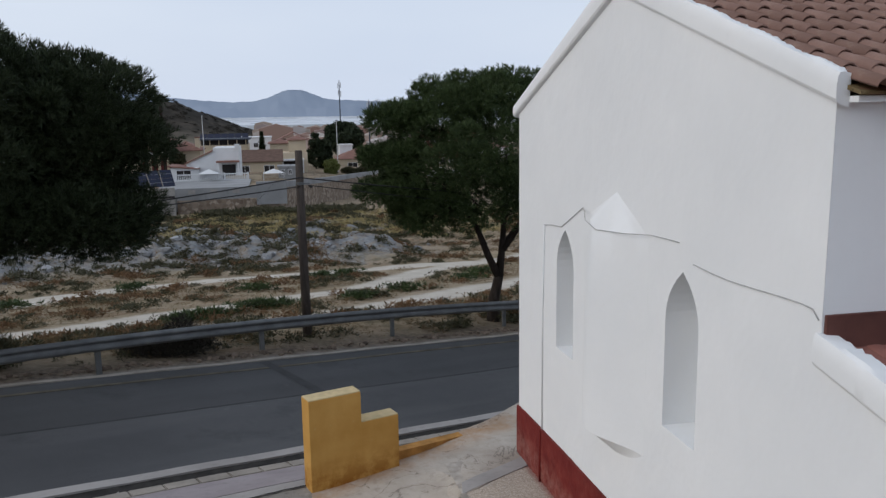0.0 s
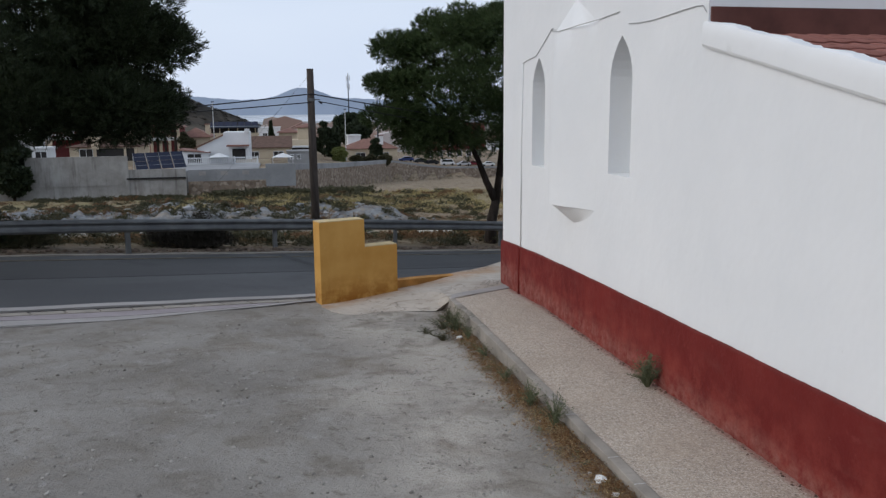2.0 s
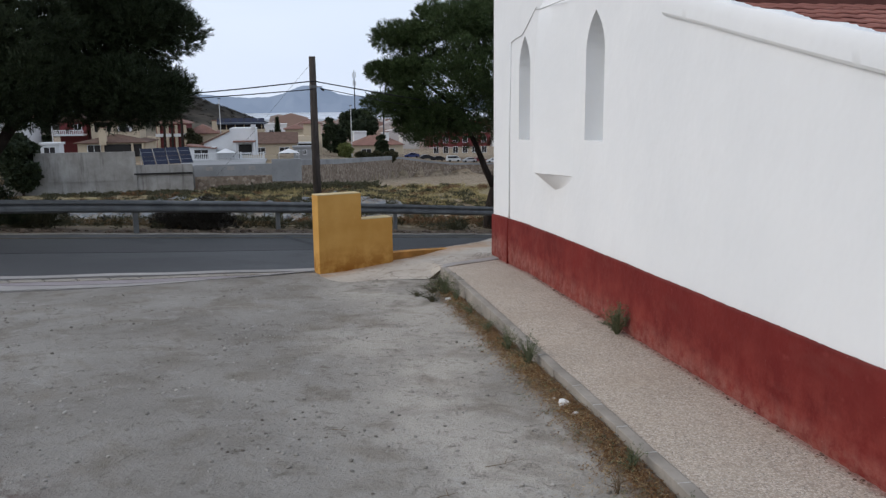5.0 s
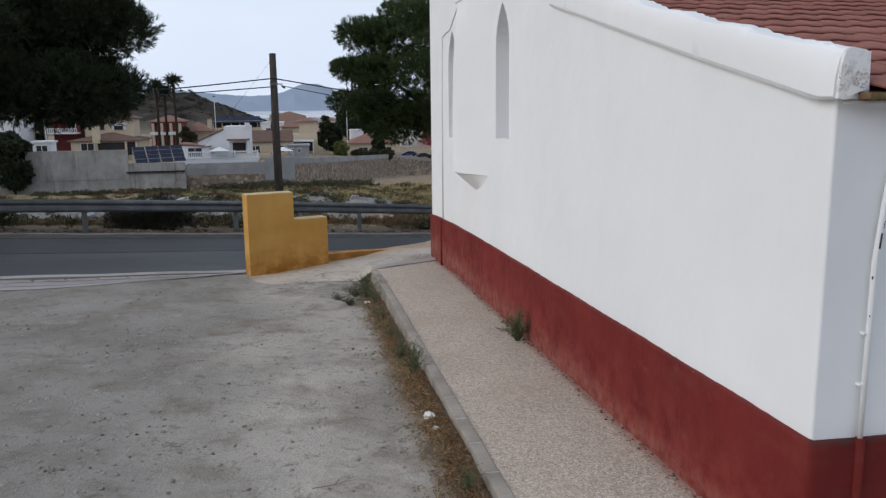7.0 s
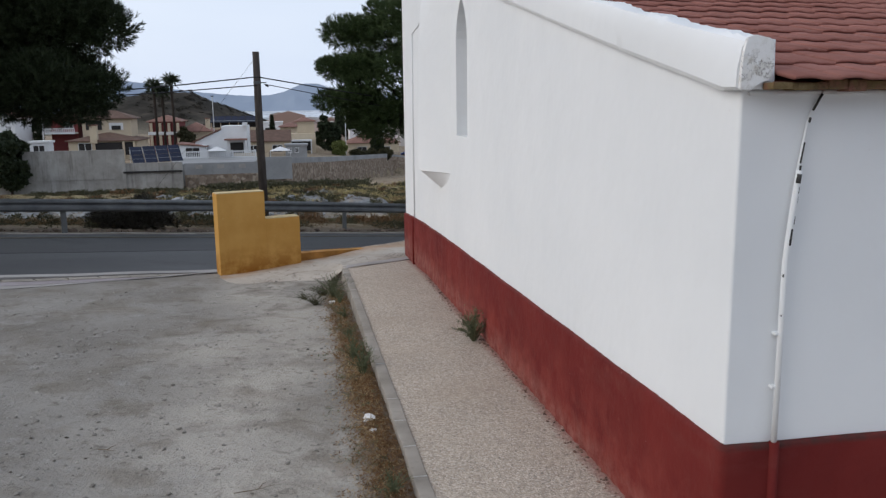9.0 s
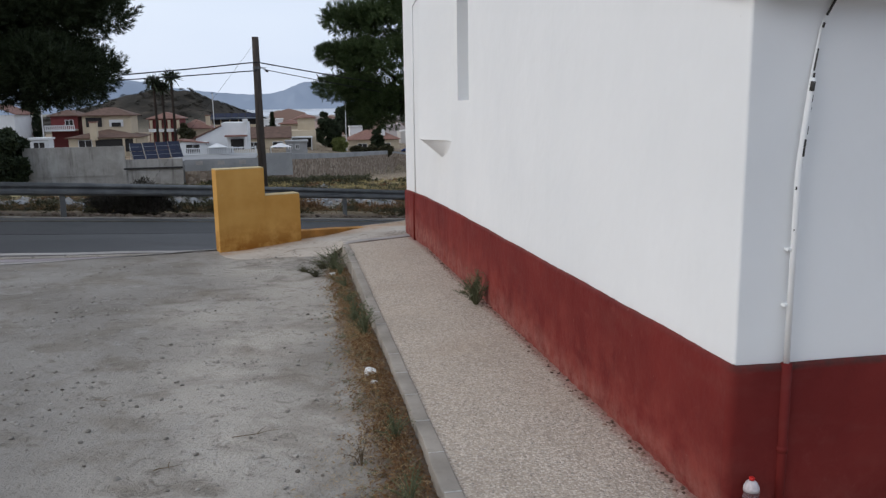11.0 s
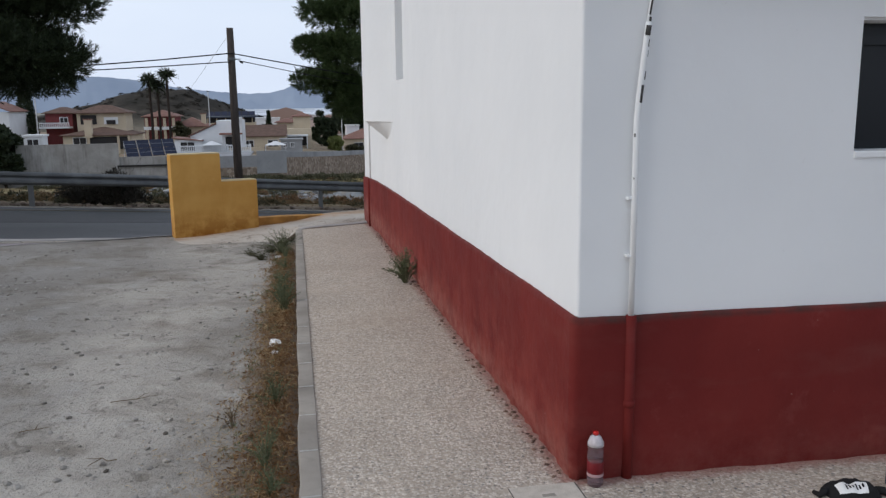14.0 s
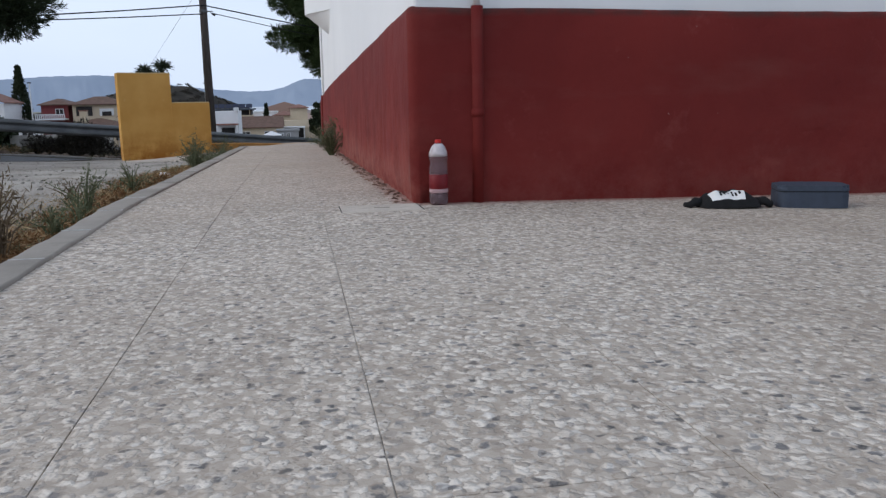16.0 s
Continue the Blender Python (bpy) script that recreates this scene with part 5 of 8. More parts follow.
    part("roof_skirting", bm, SKIRT_RED, church, "dull dark red painted band above the roof")

    # downpipe on the aisle wall: straight below, leaning over towards the eave above
    def bar(name, pts, r, mat, label=""):
        ob = part(name, tube(bmesh.new(), pts, r, 12), mat, church, label, smooth=True)
        return ob
    px, py = 4.128, NEAR - 0.024
    line_z, line_x = (1.60, 1.69, 1.84, 1.95, 2.04, 2.12, 2.20, 2.25, 2.30, 2.335), (px, 4.135, 4.150, 4.162, 4.174, 4.187, 4.200, 4.215, 4.244, 4.264)
    at = lambda z: float(np.interp(z, line_z, line_x))
    bar("downpipe", [(at(z), py, z) for z in (2.00, 1.95, 1.84, 1.69, 1.60, 1.45, 0.755)], 0.0135, PLASTER, "white painted pipe with flaking patches")
    bar("lead", [(at(z), py + 0.012, z) for z in (2.335, 2.30, 2.25, 2.20, 2.12, 2.04, 1.98)], 0.0062, PLASTER, "white painted cable into the pipe")
    for z1, z0, r, off in ((2.325, 2.255, 0.0062, 0.0), (2.225, 2.205, 0.006, 0.002), (2.12, 2.03, 0.0048, 0.002), (1.985, 1.945, 0.0125, -0.001), (2.02, 1.995, 0.006, 0.006), (1.93, 1.90, 0.007, 0.005), (1.885, 1.86, 0.005, 0.008),
                           (1.80, 1.765, 0.006, 0.008), (1.745, 1.672, 0.0098, 0.003), (1.545, 1.53, 0.005, -0.008), (1.36, 1.352, 0.006, -0.006)):
        lean = 0.007 if z1 > 2.0 else -0.006
        bar("flake", [(at(z) + off, py + lean, z) for z in (z1, (z0 + z1) / 2, z0)], r * 0.9, BARE_PIPE, "bare dark patch where paint has flaked")
    bar("downpipe", [(px, py - 0.004, 0.755), (px, py - 0.004, 0.3), (px, py - 0.004, -0.05)], 0.024, DADO, "red painted foot of the pipe")
    bar("pipe_joint", [(px, py - 0.004, 0.335), (px, py - 0.004, 0.365)], 0.0285, DADO)
    for z in (1.27, 1.02):
        part("pipe_clip", box(bmesh.new(), px - 0.030, NEAR - 0.03, z - 0.006, px + 0.018, NEAR, z + 0.006, 0.002), PLASTER, church)
    # corner conduit at the far end
    bar("conduit", [(W - 0.01, 9.30, 3.40), (W - 0.012, 9.36, 2.2), (W - 0.012, 9.36, 0.52)], 0.011, PLASTER)
    bar("conduit", [(W - 0.036, 9.36, 0.52), (W - 0.036, 9.36, -0.3)], 0.02, DADO)
    # thin cable looping across the gable over the pier
    c = [(9.30, 3.40), (9.0, 3.44), (8.66, 3.46), (8.3, 3.62), (7.95, 3.78), (7.72, 3.76)]
    bar("cable", [(W - 0.008 - (0.06 if 7.7 < y < 7.8 else 0), y, z) for y, z in c], 0.0048, CABLE_PAINT)
    c2 = [(7.75, 3.75), (7.51, 3.70), (7.07, 3.66), (6.55, 3.69), (6.2, 3.72), (5.9, 3.73), (5.66, 3.735)]
    bar("cable", [(W - 0.01 - max(0, sag * 0.72 * (1 - ((y - 7.07) / half) ** 2)) * 0.98, y, z) for y, z in c2], 0.0048, CABLE_PAINT)
    c3 = [(5.40, 3.585), (5.1, 3.565), (4.83, 3.558), (4.5, 3.568), (4.26, 3.579), (3.95, 3.585), (3.84, 3.575), (3.775, 3.515)]
    bar("cable", [(W - 0.008, y, z) for y, z in c3], 0.0048, CABLE_PAINT)
    return church


build_church()
build_roof("aisle_roof", "rows of dull red clay tiles on the low aisle roof", W + 0.11, W + 12, NEAR - 0.11, NAVE_Y - 0.03, 2.372, 3.305, 22, 1, 0.0065, PAINTED_TILE)
build_roof("nave_roof", "weathered brown clay tiles on the nave roof", W + 0.03, W + 12, NAVE_Y - 0.20, RIDGE_Y, 4.98, 6.20, 25, 2, bed=MOSS)
part_deck = prism([(RIDGE_Y, 6.12), (FAR + 0.2, 4.93), (FAR + 0.2, 4.87), (RIDGE_Y, 6.06)], LEN_X - 0.2, "x", W + 0.10)
tagged(part("nave_roof_far_slope", part_deck, TILE), "far slope of the nave roof in clay tile", "roof", kind="structure")
build_slabs()


# ---------------------------------------------------------------- stepped ochre wall by the road
def build_yellow_wall():
    wall = thing("stepped_wall", "ochre painted stepped garden wall with a bare pale top", "wall", (0.749, 10.142, -0.46), 18.7)
    t = 0.28
    body = bmesh.new()
    box(body, -0.040, 0.0, -0.5, 0.762, t, 1.375, 0.012)
    box(body, 0.755, 0.004, -0.5, 1.365, t - 0.004, 0.905, 0.012)
    part("body", body, YELLOW, wall)
    part("coping", a_box(-0.036, 0.004, 1.375, 0.758, t - 0.004, 1.389, 0.005), OCHRE_TOP, wall, "weathered pale top")
    part("coping", a_box(0.766, 0.008, 0.905, 1.361, t - 0.008, 0.919, 0.005), OCHRE_TOP, wall, "weathered pale top")
    return wall


# Darker ochre for the low upstand: its stains plus its shadow, in the colour.
STAINED_SHADED_OCHRE = plain("stained_shaded_ochre", (0.37, 0.185, 0.050), 0.9, 0.35, 4, bump=0.3)
OCHRE_TOP = plain("bleached_ochre", (0.55, 0.44, 0.25), 0.9, 0.15, 8)
build_yellow_wall()


def build_low_wall():
    """Low ochre upstand that runs from the stepped wall to the apron."""
    bm = bmesh.new()
    pts = [(2.02, 10.78, -0.24), (2.6, 11.02, -0.26), (3.2, 11.3, -0.30), (3.75, 11.62, -0.36)]
    rows = []
    for x, y, z in pts:
        rows.append([bm.verts.new(c) for c in ((x, y, -1.2), (x, y, z), (x - 0.07, y + 0.15, z + 0.006), (x - 0.07, y + 0.15, -1.4))])
    for a, b in zip(rows, rows[1:]):
        for i in range(4):
            bm.faces.new((a[i], a[(i + 1) % 4], b[(i + 1) % 4], b[i]))
    bm.faces.new(rows[0][::-1])
    bm.faces.new(rows[-1])
    ob = part("low_wall", bm, STAINED_SHADED_OCHRE)
    return tagged(ob, "low ochre painted upstand along the cement apron", "low wall")


build_low_wall()

# ---------------------------------------------------------------- pines
def build_pine(label, base, lobes, trunk, trunk_r, limbs, pads, shoots, seed, needles, boughs=24):
    """A pine: a crooked trunk that forks into limbs, boughs out to the pads, and rounded pads of needle shoots over several lobes of the crown.
    Lobes are a centre, radii and a share of the pads; trunk and limbs are lines of world points."""
    rng = np.random.default_rng(seed)
    tree = thing("pine_tree", label, "tree", base)
    origin = np.array(base)
    centres, sizes, tops = [], [], []
    total = sum(l[2] for l in lobes)
    for centre, radii, share in lobes:
        for _ in range(int(pads * share / total)):
            d = rng.normal(size=3)
            d /= np.linalg.norm(d)
            rad = rng.uniform(0.88, 1.0) if rng.random() < 0.7 else rng.uniform(0.3, 0.8)
            size = rng.uniform(0.36, 0.86) * min(1.0, min(radii) + 0.3)
            dent = 1 + 0.07 * math.sin(3.1 * math.atan2(d[1], d[0]) + seed) + 0.06 * math.sin(6.3 * d[2] + 2 * seed + 4 * d[0])
            centres.append(np.array(centre) - origin + d * (np.array(radii) * dent - size * 0.55) * rad)
            sizes.append(size)
            tops.append(d)
    centres, sizes, tops = np.array(centres), np.array(sizes), np.array(tops)
    n = len(centres)
    local = lambda line: [tuple(np.array(q) - origin) for q in line]
    part("trunk", tube(bmesh.new(), local(trunk), 0, 10, [trunk_r * u for u in np.linspace(1.3, 0.82, len(trunk))]), BARK, tree, smooth=True)
    ends = []
    for line in limbs:
        pts = local(line)
        part("limb", tube(bmesh.new(), pts, 0, 8, [trunk_r * u for u in np.linspace(0.78, 0.25, len(pts))]), BARK, tree, smooth=True)
        ends += [np.array(q) for q in pts[1:]]
    for k in np.argsort(centres[:, 2] + rng.uniform(0, 2.5, n))[:boughs]:
        q = centres[k]
        start = min(ends, key=lambda e: np.linalg.norm(e - q))
        mid = (start + q) / 2 + rng.normal(size=3) * 0.15 + np.array([0, 0, 0.12])
        r = trunk_r * rng.uniform(0.16, 0.32)
        part("bough", tube(bmesh.new(), [tuple(start), tuple(mid), tuple(q)], 0, 6, [r, r * 0.65, r * 0.2]), BARK, tree, smooth=True)
    # each pad is a puff of short shoots that point outwards and up; each shoot is a brush of needles
    d = rng.normal(size=(n, shoots, 3)) + tops[:, None, :] * 0.35
    d[..., 2] += 0.40
    d /= np.linalg.norm(d, axis=-1, keepdims=True)
    reach = rng.uniform(0.35, 1.0, size=(n, shoots, 1)) ** 0.35
    root = centres[:, None, :] + d * reach * sizes[:, None, None] * np.array([1.12, 1.12, 0.72])
    root, way = root.reshape(-1, 3), d.reshape(-1, 3) + np.array([0, 0, 0.55])
    way /= np.linalg.norm(way, axis=1, keepdims=True)
    m, count = len(root), 14
    spin = rng.normal(size=(m, count, 3))
    lean = way[:, None, :] * 1.0 + spin / np.linalg.norm(spin, axis=-1, keepdims=True) * 0.75
    lean /= np.linalg.norm(lean, axis=-1, keepdims=True)
    length = rng.uniform(0.09, 0.17, size=(m, count, 1))
    foot = root[:, None, :] + way[:, None, :] * rng.uniform(-0.05, 0.09, size=(m, count, 1))
    side = np.cross(lean, rng.normal(size=(m, count, 3)))
    side /= np.linalg.norm(side, axis=-1, keepdims=True) + 1e-9
    half = side * length * 0.060
    v = np.stack([foot - half * 0.4, foot + lean * length * 0.5 + half, foot + lean * length, foot + lean * length * 0.5 - half], 2).reshape(-1, 3)
    k = np.arange(m * count) * 4
    part("crown", leaf_mesh("crown", v, np.stack([k, k + 1, k + 2, k + 3], -1), needles), needles, tree)
    return tree


pine_z = float(land_z(-6.75, 16.6))
build_pine("broad dark green pine with a low spreading crown behind the barrier", (-6.75, 16.6, pine_z - 0.05),
           [((-6.2, 17.4, 4.75), (3.2, 3.1, 2.15), 5.5), ((-3.35, 17.5, 4.25), (1.45, 1.8, 0.85), 1.8), ((-3.7, 17.4, 5.1), (1.6, 1.8, 1.1), 1.8), ((-3.75, 17.3, 2.8), (1.5, 1.8, 0.85), 2.1), ((-6.5, 17.0, 2.95), (2.7, 2.4, 1.0), 4.4)],
           [(-6.75, 16.6, pine_z - 0.6), (-6.73, 16.6, pine_z + 0.2), (-6.72, 16.65, 0.6), (-6.6, 16.7, 1.5)], 0.19,
           [[(-6.6, 16.7, 1.5), (-6.5, 16.8, 3.0), (-6.2, 17.0, 5.2)], [(-6.62, 16.7, 1.3), (-5.9, 16.8, 2.3), (-4.9, 16.9, 3.2), (-3.7, 16.9, 4.0)], [(-6.62, 16.7, 1.4), (-7.3, 16.9, 2.6), (-8.2, 17.2, 4.0)]],
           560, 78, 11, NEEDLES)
pine_z = float(land_z(7.05, 23.7))
build_pine("dark green pine with a crooked forked trunk behind the barrier", (7.05, 23.7, pine_z - 0.05),
           [((7.4, 24.0, 3.6), (3.55, 3.5, 2.4), 5), ((4.15, 23.8, 4.72), (0.95, 1.3, 0.42), 0.62), ((3.95, 23.8, 3.56), (0.95, 1.3, 0.36), 0.62), ((3.85, 23.8, 2.55), (0.90, 1.3, 0.42), 0.62),
            ((5.0, 23.7, 1.8), (1.05, 1.6, 0.62), 0.9), ((6.9, 23.6, 5.2), (2.4, 2.2, 0.9), 1.4)],
           [(7.06, 23.7, pine_z - 0.6), (7.05, 23.7, pine_z + 0.2), (7.08, 23.7, -1.1), (7.24, 23.7, -0.35)], 0.185,
           [[(7.24, 23.7, -0.4), (6.9, 23.7, 0.3), (6.6, 23.75, 1.1), (5.9, 23.8, 2.4), (4.6, 23.8, 3.4)], [(7.24, 23.7, -0.4), (7.35, 23.75, 0.4), (7.45, 23.8, 1.4), (7.6, 24.0, 3.6)], [(7.35, 23.75, 0.5), (8.2, 23.9, 1.5), (9.3, 24.2, 2.8)]],
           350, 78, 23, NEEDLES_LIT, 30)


# ---------------------------------------------------------------- utility pole and wires
def build_utility_pole():
    z = float(land_z(1.0, 21.2))
    pole = thing("utility_pole", "weathered brown timber utility pole with crossed cables", "utility pole", (1.0, 21.2, z))
    h = 3.93 - z
    part("pole", tube(bmesh.new(), [(0.03, 0, -0.8), (0.0, 0, h * 0.5), (0, 0, h)], 0, 14, [0.135, 0.118, 0.098]), POLE_WOOD, pole, smooth=True)
    br = bmesh.new()
    box(br, 0.08, -0.05, h - 0.90, 0.26, -0.02, h - 0.87)
    part("bracket", br, METAL, pole)
    part("clamp", tube(bmesh.new(), [(0, 0, h - 0.92), (0, 0, h - 0.84)], 0.115, 14), METAL, pole)
    part("insulator", tube(bmesh.new(), [(0.24, -0.03, h - 0.95), (0.32, -0.06, h - 0.99)], 0.03, 8), BLACK, pole)
    return h + z


BLACK = plain("black_rubber", (0.022, 0.022, 0.024), 0.6, 0.1)
POLE_TOP = build_utility_pole()


def wire(name, a, b, sag, label, r=0.012, n=18):
    pts = []
    for k in range(n + 1):
        u = k / n
        p = Vector(a).lerp(Vector(b), u)
        p.z -= sag * 4 * u * (1 - u)
        pts.append(p)
    ob = part(name, tube(bmesh.new(), pts, r, 5), BLACK)
    return tagged(ob, label, "cable", group="overhead cables")


wire("overhead_cable", (1.0, 21.1, POLE_TOP - 0.72), (-34, 9.0, 4.0), 1.28, "black overhead cable slung from the timber pole", 0.018)
wire("overhead_cable", (1.0, 21.1, POLE_TOP - 0.96), (-34, 9.6, 3.6), 0.93, "black overhead cable slung from the timber pole", 0.016)
wire("overhead_cable", (1.0, 21.1, POLE_TOP - 0.72), (34, 35, 0.6), 0.75, "black overhead cable slung from the timber pole", 0.018)
wire("overhead_cable", (1.2, 21.1, POLE_TOP - 0.93), (34, 36, -0.2), 0.8, "black overhead cable slung from the timber pole", 0.012)
wire("stay_wire", (1.0, 21.15, POLE_TOP - 0.15), (-4.6, 27.5, -2.4), 0.0, "thin steel stay wire of the timber pole", 0.0035)

# ---------------------------------------------------------------- the village across the valley
WHITE_WALL = plain("white_wall_paint", (0.66, 0.67, 0.68), 0.9, 0.06, 0.6)
CREAM_WALL = plain("cream_wall_paint", (0.50, 0.42, 0.31), 0.9, 0.08, 0.6)
RED_WALL = plain("dark_red_wall_paint", (0.17, 0.042, 0.042), 0.9, 0.1, 0.6)
BROWN_ROOF = plain("brown_tile_roof", (0.125, 0.078, 0.060), 0.9, 0.2, 1.5, bump=0.5)
PINK_ROOF = plain("faded_red_tile_roof", (0.215, 0.116, 0.092), 0.9, 0.2, 1.5, bump=0.5)
SLATE = plain("dark_sheet_roof", (0.045, 0.055, 0.075), 0.6, 0.15, 0.8)
PANEL = plain("solar_cell_blue", (0.014, 0.019, 0.042), 0.6, 0.15, 0.8, bump=0)
# Near-black colour for panels that stand in for shade inside openings.
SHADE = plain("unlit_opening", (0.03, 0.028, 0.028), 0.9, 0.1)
ALUMINIUM = plain("pale_metal", (0.5, 0.51, 0.52), 0.45, 0.08, 3, metal=0.4)
CAR_GLASS = plain("car_glass", (0.02, 0.022, 0.026), 0.15, 0.05, bump=0)
TYRE = plain("tyre_rubber", (0.02, 0.02, 0.02), 0.9, 0.1)


def window(parent, x, y, z, w, h, frame=None):
    """A glazed opening on a wall that faces -y."""
    win = part("window", a_box(x, y - 0.05, z, x + w, y + 0.05, z + h), SHADE, parent)
    bm = bmesh.new()
    f = 0.09
    for a, b, c, d in ((-f, -f, w + f, 0), (-f, h, w + f, h + f), (-f, 0, 0, h), (w, 0, w + f, h), (w / 2 - 0.04, 0, w / 2 + 0.04, h)):
        box(bm, x + a, y - 0.10, z + b, x + c, y - 0.02, z + d)
    part("window_frame", bm, frame or WHITE_WALL, win)
    return win


def hip_roof(x0, x1, y0, y1, z0, rise, over=0.5):
    bm = bmesh.new()
    x0, x1, y0, y1 = x0 - over, x1 + over, y0 - over, y1 + over
    inset = min(x1 - x0, y1 - y0) * 0.5
    if x1 - x0 >= y1 - y0:
        a, b = (x0 + inset, (y0 + y1) / 2), (x1 - inset, (y0 + y1) / 2)
    else:
        a, b = ((x0 + x1) / 2, y0 + inset), ((x0 + x1) / 2, y1 - inset)
    lo = [bm.verts.new(p) for p in ((x0, y0, z0), (x1, y0, z0), (x1, y1, z0), (x0, y1, z0))]
    th = [bm.verts.new(p) for p in ((x0, y0, z0 - 0.15), (x1, y0, z0 - 0.15), (x1, y1, z0 - 0.15), (x0, y1, z0 - 0.15))]
    ra, rb = bm.verts.new((*a, z0 + rise)), bm.verts.new((b[0] + 0.02, b[1] + 0.02, z0 + rise))
    if x1 - x0 >= y1 - y0:
        fs = [(lo[0], lo[1], rb, ra), (lo[2], lo[3], ra, rb), (lo[1], lo[2], rb), (lo[3], lo[0], ra)]
    else:
        fs = [(lo[1], lo[2], rb, ra), (lo[3], lo[0], ra, rb), (lo[0], lo[1], ra), (lo[2], lo[3], rb)]
    for f in fs:
        bm.faces.new(f)
    for i in range(4):
        j = (i + 1) % 4
        bm.faces.new((lo[i], th[i], th[j], lo[j]))
    bm.faces.new(th[::-1])
    return bm


def gable_roof(x0, x1, y0, y1, z0, rise, over=0.4, ridge="x"):
    th = 0.18
    if ridge == "x":
        ym = (y0 + y1) / 2
        out = [(y0 - over, z0), (ym, z0 + rise), (y1 + over, z0), (y1 + over, z0 + th), (ym, z0 + rise + th), (y0 - over, z0 + th)]
        return prism(out, x1 - x0 + 2 * over, "x", x0 - over)
    xm = (x0 + x1) / 2
    out = [(x0 - over, z0), (xm, z0 + rise), (x1 + over, z0), (x1 + over, z0 + th), (xm, z0 + rise + th), (x0 - over, z0 + th)]
    return prism(out, y1 - y0 + 2 * over, "y", y0 - over)


def house(name, label, x0, x1, y0, depth, z0, wall_h, wall, roof=None, roof_kind="hip", rise=1.2, windows=(), ground=-9.5, group="village houses"):
    """A plain house that faces -y: walls, roof and openings as parts."""
    h = thing(name, label, "house", (x0, y0, z0), group=group)
    w = x1 - x0
    part("wall", a_box(0, 0, ground - z0, w, depth, wall_h), wall, h)
    if roof:
        if roof_kind == "hip":
            part("roof", hip_roof(0, w, 0, depth, wall_h + 0.15, rise), roof, h)
        elif roof_kind == "flat":
            part("roof", a_box(-0.2, -0.2, wall_h, w + 0.2, depth + 0.2, wall_h + 0.3), roof, h)
        else:
            part("roof", gable_roof(0, w, 0, depth, wall_h, rise, 0.4, roof_kind), roof, h)
    for x, z, ww, hh in windows:
        window(h, x, 0, z, ww, hh)
    return h


def chimney(parent, x, y, z, h, mat, w=0.7):
    c = part("chimney", a_box(x, y, z, x + w, y + w, z + h), mat, parent)
    part("cowl", a_box(x - 0.1, y - 0.1, z + h, x + w + 0.1, y + w + 0.1, z + h + 0.2), PINK_ROOF, c)


# retaining walls
def retaining_wall(name, label, x0, y0, x1, y1, z0, z1, mat, t=0.5, cap=None):
    d = Vector((x1 - x0, y1 - y0, 0))
    ob = thing(name, label, "wall", (x0, y0, 0), math.degrees(math.atan2(d.y, d.x)), kind="structure")
    L = d.length
    part("body", a_box(0, 0, z0, L, t, z1), mat, ob)
    if cap:
        part("cap", a_box(-0.02, -0.06, z1, L + 0.02, t + 0.06, z1 + cap), GREY_RENDER, ob)
    return ob


tall = retaining_wall("retaining_wall", "tall grey shuttered concrete retaining wall with streaks", -35.3, 116.6, -22.3, 117, -10.5, -3.2, WALL_CONCRETE)
part("pilaster", a_box(11.9, -0.15, -10.5, 13.4, 0.0, -3.15), WALL_CONCRETE, tall)
part("ledge", a_box(0.0, -0.06, -7.35, 11.9, 0.0, -7.2), WALL_CONCRETE, tall)
low = retaining_wall("retaining_wall", "lower grey concrete retaining wall under the solar panels", -22.3, 117, -14.2, 117.4, -10.5, -5.15, WALL_CONCRETE)
# Dark strip put in place of the shadow line across the wall.
part("ledge", a_box(0.1, -0.25, -6.55, 8.1, 0.0, -6.3), SHADE, low, "dark strip painted for a shadow gap")
retaining_wall("retaining_wall", "low concrete wall with a rough top", -60, 112, -35.3, 116.6, -10.5, -7.4, WALL_CONCRETE)
stone = retaining_wall("retaining_wall", "rubble stone retaining wall with a grey rendered top", -14.2, 119.4, 0.2, 120.0, -10.5, -7.2, MASONRY)
part("rendered_top", a_box(0, 0.02, -7.2, 11.2, 0.48, -5.5), GREY_RENDER, stone)
for k in range(3):
    part("patch", a_box(1.6 + 3.1 * k, -0.03, -6.35, 2.6 + 3.1 * k, 0.03, -5.75), PALE_CONCRETE, stone)
part("rendered_top", a_box(11.2, -0.3, -8.2, 15.6, 0.48, -4.85), GREY_RENDER, stone)
def falling_wall(label, pts, t=0.5, skirt=0.9):
    """A stone retaining wall that falls away with the street: points of x, y, foot and top."""
    ob = thing("retaining_wall", label, "wall", kind="structure")
    for name, mat, low, high, out in (("body", MASONRY, 2, 3, 0.0), ("rendered_top", GREY_RENDER, 3, 3, 0.03)):
        bm = bmesh.new()
        rows = []
        for p in pts:
            z0, z1 = (p[2] - 2, p[3] - skirt) if name == "body" else (p[3] - skirt, p[3])
            rows.append([bm.verts.new(c) for c in ((p[0] + out, p[1] - out, z0), (p[0] + out, p[1] - out, z1), (p[0] - 0.3, p[1] + t, z1), (p[0] - 0.3, p[1] + t, z0))])
        for a, b in zip(rows, rows[1:]):
            for i in range(4):
                bm.faces.new((a[i], a[(i + 1) % 4], b[(i + 1) % 4], b[i]))
        bm.faces.new(rows[0][::-1])
        bm.faces.new(rows[-1])
        part(name, bm, mat, ob)
    return ob


falling_wall("long rubble stone retaining wall below the village street", [(0.2, 120.0, -10.2, -5.0), (9, 148, -12.2, -6.7), (18, 177, -14.2, -8.2), (27, 206, -16.0, -9.7)])
